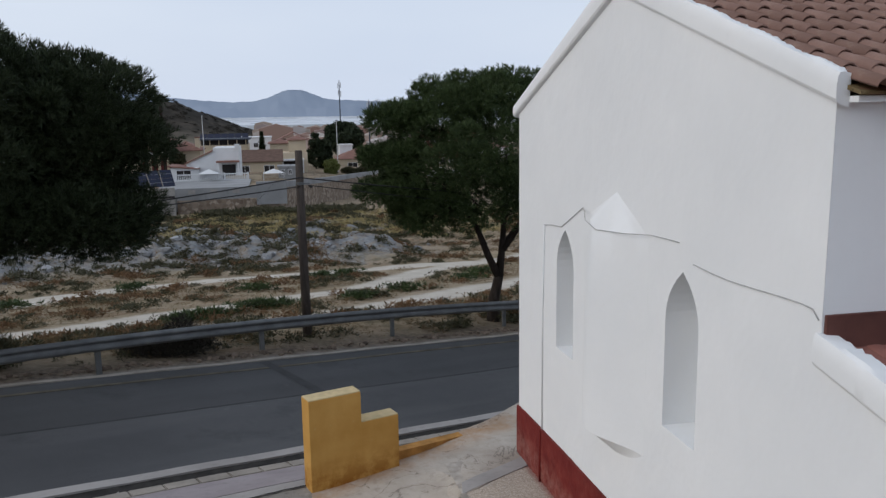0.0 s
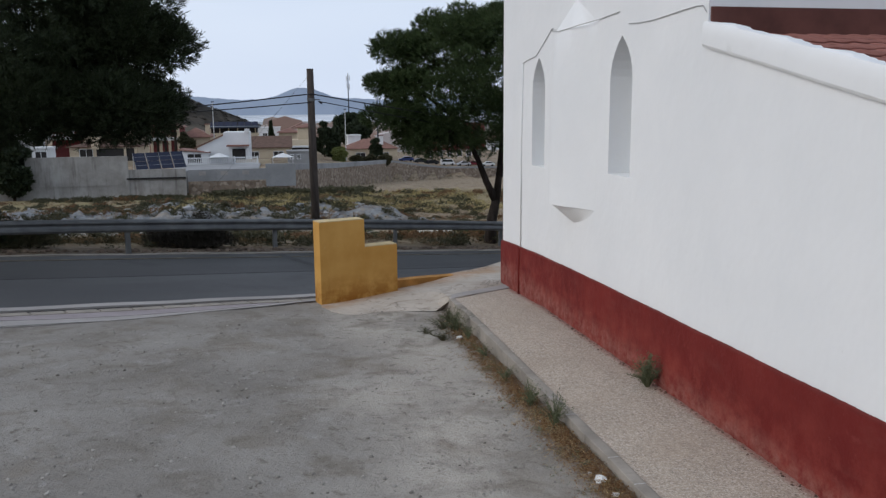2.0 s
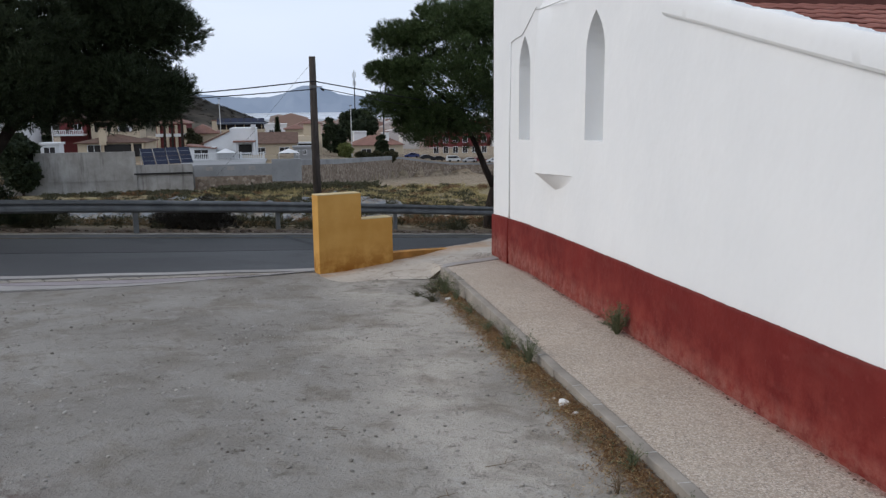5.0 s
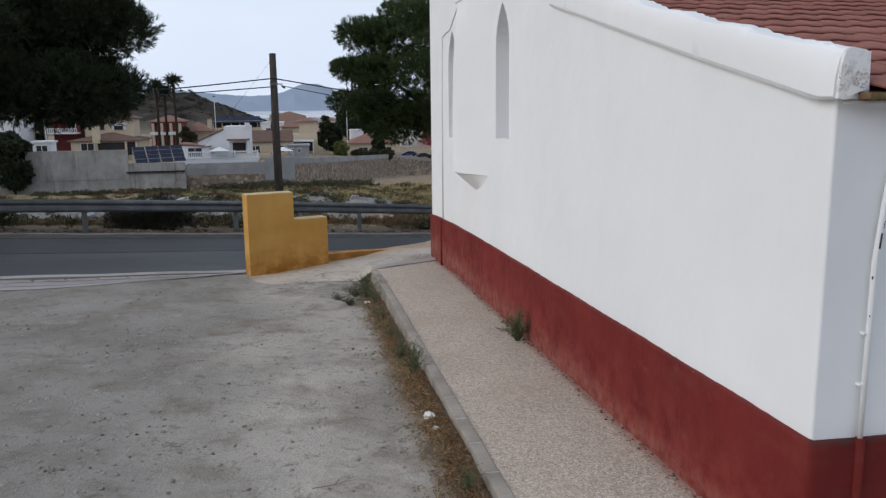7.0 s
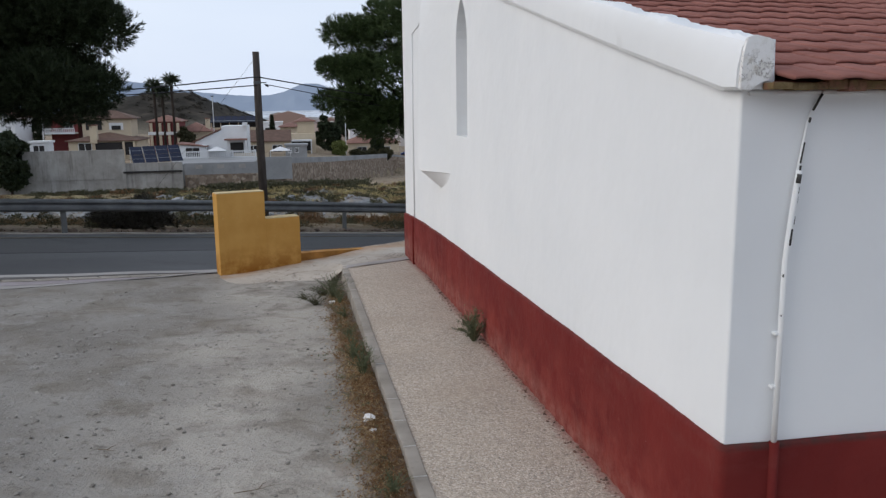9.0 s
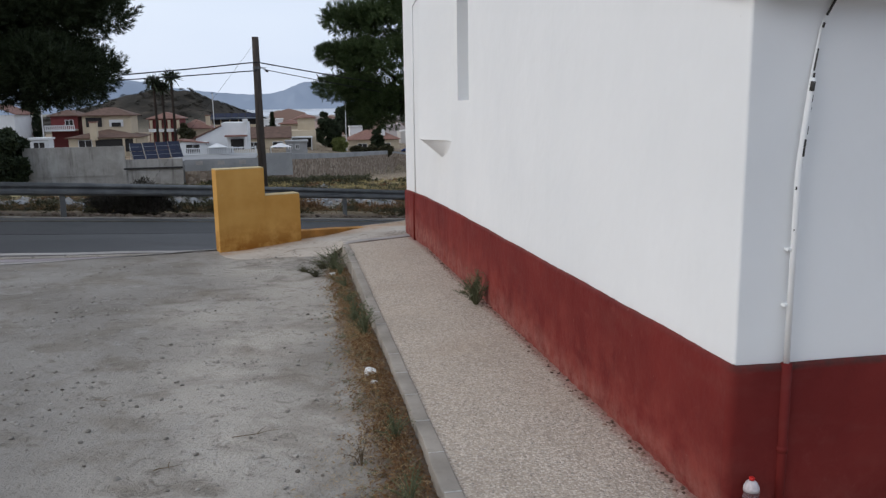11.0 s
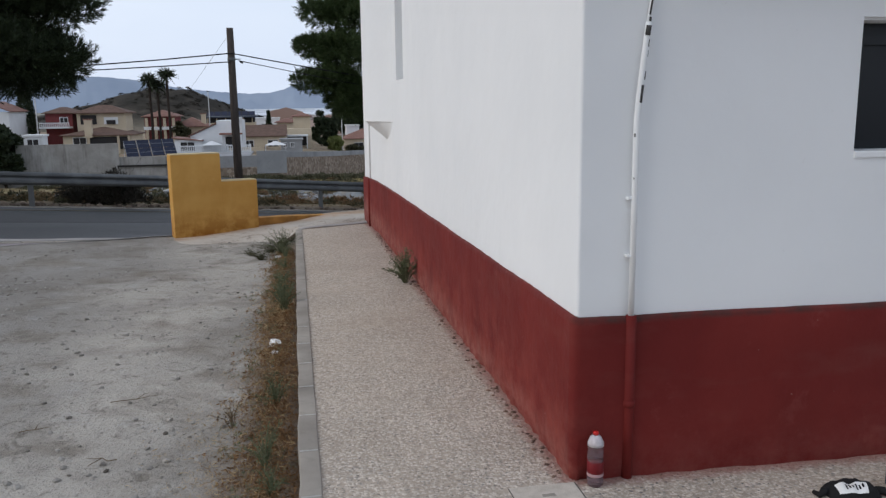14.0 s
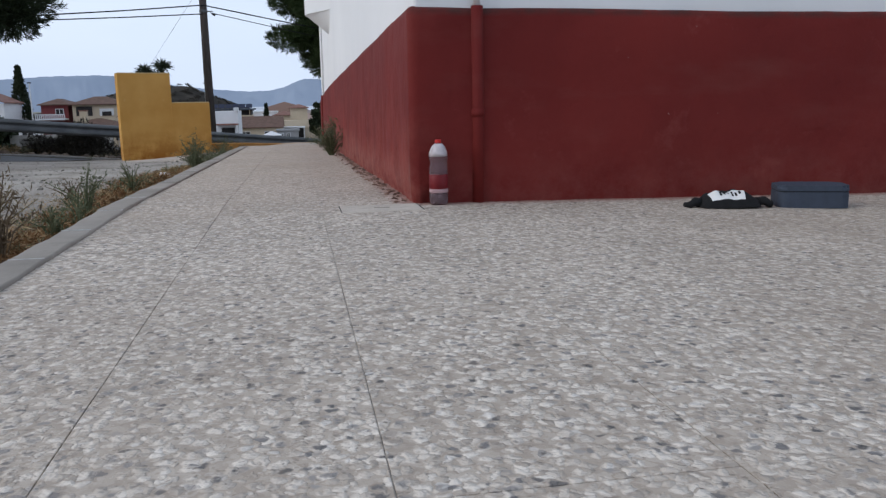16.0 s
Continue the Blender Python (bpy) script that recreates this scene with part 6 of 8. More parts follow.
falling_wall("rubble retaining wall below the parked cars", [(27, 206.2, -16.0, -9.9), (36, 214.5, -17.0, -11.6), (45, 222.5, -17.8, -13.0), (80, 232, -19.0, -14.2)], skirt=0.5)


# white house with the terrace
def build_white_house():
    h = thing("house", "white rendered house with a sloping gable and a balustraded terrace", "house", (-17.4, 136, -5.7), group="village houses")
    part("wing", a_box(0.2, 2.0, -3, 4.6, 8, 2.0), WHITE_WALL, h)
    part("wing_roof", prism([(-0.2, 2.25), (4.8, 1.75), (4.8, 1.9), (-0.2, 2.45)], 6.5, "y", 1.6), PINK_ROOF, h)
    window(h, 1.2, 2.0, 0.1, 2.2, 1.5)
    part("gable", prism([(2.6, -3), (2.6, 2.5), (7.0, 4.5), (7.0, 5.1), (11.3, 5.1), (11.3, -3)], 9, "y", 4.0), WHITE_WALL, h)
    part("gable_roof", prism([(2.2, 2.45), (7.0, 4.62), (7.0, 4.78), (2.2, 2.62)], 9.6, "y", 3.7), PINK_ROOF, h)
    part("parapet", a_box(10.6, 3.6, 5.1, 11.4, 4.6, 5.7), WHITE_WALL, h)
    porch = part("porch", a_box(7.6, 1.8, 2.75, 11.3, 4.2, 3.0), PINK_ROOF, h)
    for x in (7.7, 11.0):
        part("column", a_box(x, 1.9, 0, x + 0.25, 2.2, 2.75), WHITE_WALL, porch)
    part("porch_door", a_box(8.4, 3.92, 0, 10.6, 4.02, 2.3), SHADE, h)
    part("brace", prism([(5.9, 1.5), (7.7, 2.75), (7.7, 3.0), (5.9, 1.7)], 0.2, "y", 2.0), WHITE_WALL, h)
    part("terrace", a_box(0.2, -16, -3.2, 13.2, 4.2, 0.0), GREY_RENDER, h)
    rail = part("balustrade", a_box(0.9, -0.3, 0.95, 12.8, -0.05, 1.12), WHITE_WALL, h)
    part("plinth", a_box(0.9, -0.3, 0.0, 12.8, -0.05, 0.15), WHITE_WALL, rail)
    bal = finish("baluster", lathe([(0.05, 0.15), (0.09, 0.3), (0.06, 0.6), (0.05, 0.8), (0.08, 0.95)], 6), WHITE_WALL)
    x = 1.05
    while x < 12.7:
        b = new("baluster", bal)
        b.parent = rail
        b.location = (x, -0.17, 0)
        x += 0.3
    for x in (0.9, 4.85, 8.8, 12.6):
        part("pier", a_box(x, -0.34, 0, x + 0.25, -0.02, 1.25), WHITE_WALL, rail)
    return h


build_white_house()


def awning(name, label, x, y, z, w, d, h):
    a = thing(name, label, "awning", (x, y, z))
    bm = bmesh.new()
    top = bm.verts.new((w / 2, d / 2, h + 0.7))
    ring = [bm.verts.new(p) for p in ((0, 0, h), (w, 0, h), (w, d, h), (0, d, h))]
    for i in range(4):
        bm.faces.new((ring[i], ring[(i + 1) % 4], top))
    part("canopy", bm, WHITE_WALL, a)
    for px, py in ((0.05, 0.05), (w - 0.05, 0.05), (w - 0.05, d - 0.05), (0.05, d - 0.05)):
        part("pole", tube(bmesh.new(), [(px, py, 0), (px, py, h)], 0.04, 6), ALUMINIUM, a)
    return a


awning("terrace_awning", "white terrace tent beside the balustrade", -12.4, 134, -5.7, 3.0, 2.5, 1.2)
awning("terrace_awning", "white cloth awning over a yard", -2.2, 134, -6.3, 3.4, 2.5, 1.6)

h = house("house", "cream house with a long brown tiled roof", -7.5, 0.9, 155, 9, -6.3, 2.3, CREAM_WALL, BROWN_ROOF, "x", 2.0, [(0.8, 0.4, 1.6, 1.2), (5.2, 0.4, 1.8, 1.2)])
part("yard_wall", a_box(-0.8, -18, -2, 5.0, -17.6, 1.2), CREAM_WALL, h)
house("shed", "grey rendered shed with two small windows", 0.3, 4.0, 140, 4, -7.2, 3.0, GREY_RENDER, GREY_RENDER, "flat", 0.2, [(0.5, 1.9, 0.5, 0.7), (1.7, 1.9, 0.5, 0.7)])
h = house("house", "cream house with a roof terrace and an open carport", 0.6, 6.2, 165, 8, -6.3, 3.4, CREAM_WALL, None, "flat", 0.2, [])
part("carport", a_box(0.4, -4, 2.0, 4.8, 0, 2.25), WHITE_WALL, h)
# Dark sheet hung under the carport roof as its shade.
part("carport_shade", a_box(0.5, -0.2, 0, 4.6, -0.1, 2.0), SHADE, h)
for x in (0.5, 4.5):
    part("carport_post", a_box(x, -3.9, -1, x + 0.2, -3.7, 2.0), WHITE_WALL, h)
part("upper_room", a_box(2.0, 2.5, 3.4, 5.5, 8, 6.0), CREAM_WALL, h)
part("upper_roof", hip_roof(2.0, 5.5, 2.5, 8, 6.0, 0.7, 0.4), PINK_ROOF, h)
house("house", "pink and white gabled house with red trim", 1.0, 8.6, 230, 10, -9.4, 7.2, plain("pale_pink_wall", (0.52, 0.40, 0.36), 0.9, 0.06), PINK_ROOF, "y", 1.9, [(1.2, 4.6, 1.2, 1.4), (4.8, 4.6, 1.2, 1.4)])
house("house", "pale pink two storey house", -1.6, 3.4, 205, 8, -9.4, 7.0, CREAM_WALL, PINK_ROOF, "hip", 1.0, [(1.0, 4.2, 1.0, 1.4)])
house("house", "white low house behind the cypress", -10, -1.5, 240, 8, -9.0, 7.2, WHITE_WALL, WHITE_WALL, "flat", 0.2, [(3.5, 4.5, 1.2, 1.2)])

# long dark building with panels on its roof
h = house("long_building", "long pale building with a dark sheet roof and panels", -17.0, -6.3, 190, 10, -6.3, 4.4, CREAM_WALL, None, group="village buildings")
part("roof", prism([(-0.6, 5.55), (11.2, 5.55), (11.2, 5.85), (-0.6, 5.85)], 12, "y", -1), SLATE, h)
# Dark block standing in for the shade of the open storey.
part("open_storey", a_box(0.2, 0.3, 4.4, 10.5, 9, 5.5), SHADE, h)
for k in range(7):
    m = part("solar_panel", box(bmesh.new(), 0.1 + 1.55 * k, 0.0, 0.0, 1.5 + 1.55 * k, 1.6, 0.06, m=pose(0, 0.5, 6.0, 35, 0, 0)), PANEL, h)
for k in range(6):
    part("post", a_box(0.1 + 2.0 * k, 0.0, 4.4, 0.3 + 2.0 * k, 0.2, 5.5), CREAM_WALL, h)

# house with the brown hip roofs behind the concrete wall
h = house("house", "cream two storey villa with brown hipped roofs and a deep porch", -35.2, -24.4, 140, 11, -6.3, 3.5, CREAM_WALL, BROWN_ROOF, "hip", 1.3, [(1.6, 2.0, 2.0, 1.2)])
# Dark sheet across the porch in place of its shade.
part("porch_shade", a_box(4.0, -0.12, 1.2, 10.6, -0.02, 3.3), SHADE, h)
for x in (3.9, 8.6, 10.3):
    part("porch_column", a_box(x, -0.4, -1.0, x + 0.35, -0.1, 3.5), CREAM_WALL, h)
chimney(h, 3.6, -0.6, 3.2, 2.9, CREAM_WALL, 1.1)
part("upper_storey", a_box(1.2, 5, 3.5, 9.2, 11, 7.2), CREAM_WALL, h)
part("upper_roof", hip_roof(1.2, 9.2, 5, 11, 7.3, 1.3, 0.6), BROWN_ROOF, h)
# Dark panel in place of the shade inside the loggia.
part("upper_loggia", a_box(1.8, 4.9, 5.3, 4.4, 5.02, 6.9), SHADE, h)
part("arched_window", a_box(5.6, 4.9, 5.3, 7.9, 5.02, 6.5), WHITE_WALL, h)
part("window", a_box(6.0, 4.85, 5.3, 7.5, 4.95, 6.0), SHADE, h)
h = house("house", "dark red house with a white balustraded balcony", -39.6, -35.2, 147, 8, -6.3, 7.2, RED_WALL, BROWN_ROOF, "hip", 1.0, [(2.4, 5.6, 1.2, 0.9)])
part("balcony", a_box(-0.4, -2.6, 4.7, 4.4, 0, 4.95), WHITE_WALL, h)
bal = part("balustrade", a_box(-0.4, -2.6, 5.55, 4.4, -2.45, 5.7), WHITE_WALL, h)
for k in range(16):
    part("baluster", a_box(-0.35 + 0.31 * k, -2.58, 4.95, -0.22 + 0.31 * k, -2.47, 5.55), WHITE_WALL, bal)
h = house("house", "reddish villa with pale arches beside the palms", -26.4, -20.6, 165, 9, -6.3, 6.2, RED_WALL, PINK_ROOF, "hip", 1.2, [])
for k in range(4):
    part("arch_pier", a_box(0.2 + 1.7 * k, -0.6, 0, 0.7 + 1.7 * k, -0.1, 6.0), CREAM_WALL, h)
part("gallery", a_box(-0.1, -0.7, 3.7, 5.9, -0.05, 4.3), WHITE_WALL, h)
h = house("house", "low house with faded red roofs and a chimney", -21.8, -15.4, 172, 8, -6.3, 4.0, CREAM_WALL, PINK_ROOF, "hip", 1.8, [])
chimney(h, 5.4, 1.0, 4.0, 2.6, CREAM_WALL, 0.9)
house("house", "white house with a pale blue gable at the village edge", -50, -43.2, 140, 9, -6.3, 7.6, WHITE_WALL, PINK_ROOF, "y", 1.6, [(4.6, 3.6, 1.1, 1.4)])
h = house("house", "low pink roofed houses with garages by the street", 15.8, 29.4, 212, 10, -10.5, 3.4, CREAM_WALL, PINK_ROOF, "hip", 2.4, [(2.5, 0.8, 2.4, 1.6), (8.6, 0.8, 2.6, 1.6)])
chimney(h, 9.0, 1.5, 4.4, 2.4, WHITE_WALL, 1.0)
house("house", "white flat roofed block behind the pink roofs", 17, 20.5, 222, 6, -10.5, 6.6, WHITE_WALL, WHITE_WALL, "flat", 0.3, [])
h = house("apartment_building", "dark red three storey building with white framed windows", 42.5, 62, 246, 10, -14, 12.5, RED_WALL, RED_WALL, "flat", 0.3, [], group="village buildings")
for k in range(6):
    for z in (2.6, 5.8, 9.0):
        window(h, 1.2 + 3.1 * k, 0, z, 1.5, 1.9)
house("house", "white house at the end of the car park", 62.5, 72, 244, 9, -14, 7.5, WHITE_WALL, PINK_ROOF, "hip", 1.5, [(1.2, 4.0, 1.4, 1.5), (5.0, 4.0, 1.4, 1.5)])


# solar panels on the low wall
def build_panel_rack():
    r = thing("solar_panel_rack", "row of dark blue solar panels tilted on the concrete wall", "solar panel", (-20.95, 117.25, -5.3), 23)
    for k in range(4):
        for j in range(2):
            m = pose(0.05 + 1.80 * k, 0.0, 0.1 + 0.03 * k, 50, 0, 0)
            p = part("panel", box(bmesh.new(), 0.0, 1.50 * j, 0.0, 1.70, 1.50 * j + 1.44, 0.05, m=m), PANEL, r)
            part("panel_frame", box(box(bmesh.new(), 0.0, 1.50 * j + 0.70, 0.05, 1.70, 1.50 * j + 0.74, 0.06, m=m), 0.0, 1.50 * j, 0.05, 0.05, 1.50 * j + 1.44, 0.065, m=m), GREY_RENDER, p)
    for k in range(5):
        part("strut", tube(bmesh.new(), [(0.1 + 1.75 * k, 1.6, -0.9), (0.1 + 1.75 * k, 1.75, 2.0)], 0.04, 6), ALUMINIUM, r)
    return r


build_panel_rack()


# parked cars
def build_car(name, label, x, y, z, turn, paint, van=False):
    car = thing(name, label, "car", (x, y, z), turn, group="parked cars")
    top = 1.85 if van else 1.45
    if van:
        side = [(-2.1, 0.3), (2.1, 0.3), (2.15, 0.9), (1.7, 1.05), (1.15, 1.75), (0.8, top), (-2.0, top), (-2.15, 1.2)]
    else:
        side = [(-2.1, 0.3), (2.1, 0.3), (2.15, 0.75), (1.2, 0.92), (0.55, 1.38), (-0.2, top), (-1.0, 1.40), (-1.7, 1.0), (-2.15, 0.9)]
    bm = prism(side, 1.7, "y", -0.85)
    bmesh.ops.bevel(bm, geom=bm.edges[:], offset=0.06, segments=2, affect="EDGES")
    part("body", bm, paint, car)
    g = [(1.0, 0.98), (0.5, 1.36), (-0.2, top - 0.07), (-0.95, 1.34), (-1.5, 1.0)] if not van else [(1.5, 1.08), (1.05, 1.68), (0.7, top - 0.1), (-1.9, top - 0.15), (-1.95, 1.15)]
    part("side_glass", prism(g, 1.72, "y", -0.86), CAR_GLASS, car)
    wheel = lathe([(0.2, -0.1), (0.31, -0.1), (0.33, -0.05), (0.33, 0.05), (0.31, 0.1), (0.2, 0.1)], 14)
    bmesh.ops.transform(wheel, matrix=Matrix.Rotation(radians(90), 4, "X"), verts=wheel.verts)
    me = finish("tyre", wheel, TYRE)
    for wx in (-1.3, 1.3):
        for wy in (-0.8, 0.8):
            w = new("wheel", me)
            w.parent = car
            w.location = (wx, wy, 0.33)
    for wy in (-0.6, 0.6):
        part("headlight", a_box(2.08, wy - 0.18, 0.62, 2.17, wy + 0.18, 0.76), ALUMINIUM, car)
    return car


for name, label, x, y, turn, col, van in (
        ("car", "small blue hatchback parked along the street", 33.5, 224, 175, (0.03, 0.05, 0.17), False), ("car", "dark saloon parked along the street", 38.6, 229, 5, (0.02, 0.022, 0.028), False),
        ("car", "black saloon parked along the street", 42.2, 231, 178, (0.016, 0.017, 0.02), False), ("van", "small white van parked along the street", 47.6, 234, 3, (0.62, 0.63, 0.64), True),
        ("car", "silver hatchback parked along the street", 52.2, 233, 185, (0.42, 0.43, 0.45), False), ("car", "dark red hatchback parked along the street", 56.2, 236, 0, (0.16, 0.02, 0.03), False),
        ("car", "white saloon parked along the street", 60.0, 234, 176, (0.6, 0.61, 0.62), False)):
    build_car(name, label, x, y, float(land_z(x, y)), turn, plain(name + "_paint", col, 0.3, 0.05, bump=0), van)


# masts and lamps
def lamp_post(x, y, z0, z1, label):
    p = thing("street_lamp", label, "street lamp", (x, y, z0), group="street lamps")
    part("pole", tube(bmesh.new(), [(0, 0, -1), (0, 0, z1 - z0)], 0, 8, [0.13, 0.08]), ALUMINIUM, p)
    part("lamp_head", a_box(-0.3, -0.15, z1 - z0, 0.3, 0.15, z1 - z0 + 0.18, 0.04), SLATE, p)
    return p


lamp_post(-14.6, 172, -6.3, 4.9, "tall pale street lamp behind the white house")
lamp_post(13.2, 178, -9, 3.2, "tall pale street lamp by the light green shrub")
lamp_post(-38.4, 138, -6.3, 4.4, "thin pale lamp pole before the red house")


def mast(x, y, z0, z1, label):
    p = thing("antenna_mast", label, "antenna mast", (x, y, z0))
    part("pole", tube(bmesh.new(), [(0, 0, -2), (0, 0, z1 - z0)], 0, 8, [0.28, 0.16]), SLATE, p)
    for k, (dx, dz) in enumerate(((-0.5, -0.4), (0.5, -0.2), (-0.4, -3.0), (0.45, -3.4), (0.0, 0.6))):
        part("antenna", a_box(dx - 0.14, -0.14, z1 - z0 + dz - 1.9, dx + 0.14, 0.14, z1 - z0 + dz), ALUMINIUM, p)
    return p


mast(23.4, 300, -10, 16.2, "slim telecom mast with panel antennas above the trees")
mast(29.8, 262, -12, 8.6, "dark mast beside the pine crown")


# ---------------------------------------------------------------- village planting
def cypress(x, y, z, h, r, seed, label="slender dark cypress between the houses"):
    rng = np.random.default_rng(seed)
    t = thing("cypress", label, "tree", (x, y, z), group="village trees")
    part("trunk", tube(bmesh.new(), [(0, 0, -0.5), (0, 0, h * 0.5)], 0.15, 6), BARK, t)
    n = int(900 * h / 8)
    u = rng.uniform(0, 1, n)
    rad = r * np.interp(u, (0, 0.15, 0.5, 1), (0.6, 1, 0.8, 0.05)) * rng.uniform(0.7, 1.1, n)
    a = rng.uniform(0, 6.283, n)
    pts = np.stack([rad * np.cos(a), rad * np.sin(a), u * h], -1)
    v, f = blades(pts, 0.55, 5, rng, up=0.9, width=0.2)
    part("crown", leaf_mesh("crown", v, f, CYPRESS), CYPRESS, t)
    return t


def round_tree(name, label, x, y, z, rx, h, trunk, seed, mat, clumps=26, size=0.8, count=140):
    rng = np.random.default_rng(seed)
    t = thing(name, label, "tree", (x, y, z), group="village trees")
    part("trunk", tube(bmesh.new(), [(0, 0, -0.5), (0.1, 0, trunk), (0, 0.1, trunk + h * 0.4)], 0, 7, [0.25, 0.2, 0.08]), BARK, t)
    pts = []
    for _ in range(clumps):
        d = rng.normal(size=3)
        d /= np.linalg.norm(d)
        c = np.array([d[0] * rx * 0.75, d[1] * rx * 0.75, trunk + h / 2 + d[2] * h * 0.38])
        q = rng.normal(size=(count, 3))
        q /= np.linalg.norm(q, axis=1, keepdims=True)
        pts.append(c + q * rng.uniform(0.5, 1.0, (count, 1)) * rx * 0.36 * np.array([1, 1, 0.8]))
    v, f = blades(np.concatenate(pts), size, 4, rng, up=0.3, width=0.28)
    part("crown", leaf_mesh("crown", v, f, mat), mat, t)
    return t


def palm(x, y, z, h, seed):
    rng = random.Random(seed)
    t = thing("palm_tree", "tall fan palm with a shaggy trunk beside the villas", "tree", (x, y, z), group="palms")
    part("trunk", tube(bmesh.new(), [(0, 0, -0.5), (0.1, 0, h * 0.4), (0, 0, h - 1.6), (0, 0, h - 0.6)], 0, 8, [0.30, 0.24, 0.27, 0.34]), BARK, t)
    r = np.random.default_rng(seed)
    heads = np.array([(0, 0, h - 0.8)]) + r.normal(size=(22, 3)) * np.array([0.20, 0.20, 0.20])
    v, f = blades(heads, 2.1, 14, r, up=0.30, width=0.04, droop=0.30)
    bm = leaf_mesh("fronds", v, f, CYPRESS)
    part("fronds", bm, CYPRESS, t)
    return t


cypress(-3.5, 205, -9.2, 9.6, 0.85, 1)
cypress(-43.6, 150, -6.3, 13.8, 1.75, 2, "tall dark cypress at the village edge")
palm(-24.2, 160, -6.3, 14.2, 1)
palm(-22.9, 161, -6.3, 13.2, 2)
palm(-20.8, 159, -6.3, 15.0, 3)
round_tree("conifer", "dark dense conifers beside the carport", 8.6, 182, -9, 1.9, 9.5, 0.6, 5, CYPRESS, 30, 0.6)
round_tree("conifer", "dark dense conifers beside the carport", 10.6, 186, -9, 1.9, 7.5, 0.6, 6, CYPRESS, 26, 0.6)
round_tree("pine_tree", "broad round topped pine in the village", 18.8, 232, -10, 5.4, 8.0, 4.0, 7, CYPRESS, 40, 0.9)
round_tree("shrub", "light green rounded shrub by the lamp", 11.2, 171, -8.6, 1.7, 3.4, 0.4, 8, LIME_LEAF, 22, 0.45)
round_tree("shrub", "dark hedge shrub above the stone wall", 15.5, 178, -9.6, 1.6, 2.2, 0.2, 9, BUSH, 18, 0.5)
round_tree("shrub", "dark hedge shrub above the stone wall", 19.5, 190, -10.2, 1.6, 2.4, 0.2, 10, BUSH, 18, 0.5)
round_tree("shrub", "dark hedge shrub above the stone wall", 24.5, 200, -11.0, 1.7, 2.6, 0.2, 12, BUSH, 18, 0.5)
round_tree("small_palm", "bushy dark tree before the pink roofs", 23.0, 206, -11.0, 1.5, 5.4, 1.6, 13, CYPRESS, 18, 0.6)
round_tree("tree", "dark leafy tree before the low red house", -20.0, 166, -6.3, 2.0, 4.4, 0.6, 14, BUSH, 22, 0.6)
round_tree("tree", "dark trees at the edge of the village", -47.0, 128, -8.5, 4.0, 8.2, 0.4, 15, CYPRESS, 30, 0.7)
round_tree("tree", "dark trees at the edge of the village", -40.5, 126, -8.5, 3.2, 7.2, 0.4, 16, CYPRESS, 26, 0.7)
round_tree("tree", "low dark dense tree beside the concrete wall", -36.9, 116.0, float(land_z(-36.9, 116.0)) - 0.1, 2.5, -0.5 - float(land_z(-36.9, 116.0)), 0.3, 18, CYPRESS, 40, 0.7)
round_tree("hedge", "yellow green clipped hedge behind the concrete wall", -36.2, 128, -4.9, 1.5, 1.9, 0.1, 17, LIME_LEAF, 18, 0.4)
house("site_cabin", "small white cabin behind the concrete wall", -36.4, -33.8, 124, 2.5, -5.0, 2.7, WHITE_WALL, WHITE_WALL, "flat", 0.2, [(0.5, 1.3, 1.5, 1.0)], ground=-7)


# ---------------------------------------------------------------- distance
def build_greenhouses():
    rng = random.Random(6)
    verts, faces = [], []
    for _ in range(260):
        y = rng.uniform(1100, 4200)
        x = rng.uniform(-0.16, 0.26) * y
        w, d, h = rng.uniform(60, 320), rng.uniform(40, 150), rng.uniform(3, 6)
        z = float(land_z(x, y))
        k = len(verts)
        for dz in (0, h):
            verts += [(x, y, z + dz), (x + w, y, z + dz), (x + w, y + d, z + dz), (x, y + d, z + dz)]
        faces += [(k, k + 1, k + 5, k + 4), (k + 1, k + 2, k + 6, k + 5), (k + 2, k + 3, k + 7, k + 6), (k + 3, k, k + 4, k + 7), (k + 4, k + 5, k + 6, k + 7)]
    ob = new("greenhouses", mesh_of("greenhouses", verts, faces, plain("greenhouse_film", (0.62, 0.65, 0.69), 0.8, 0.15, 0.01, bump=0)))
    return tagged(ob, "pale plastic greenhouses covering the far plain", "greenhouses", kind="stuff")


build_greenhouses()


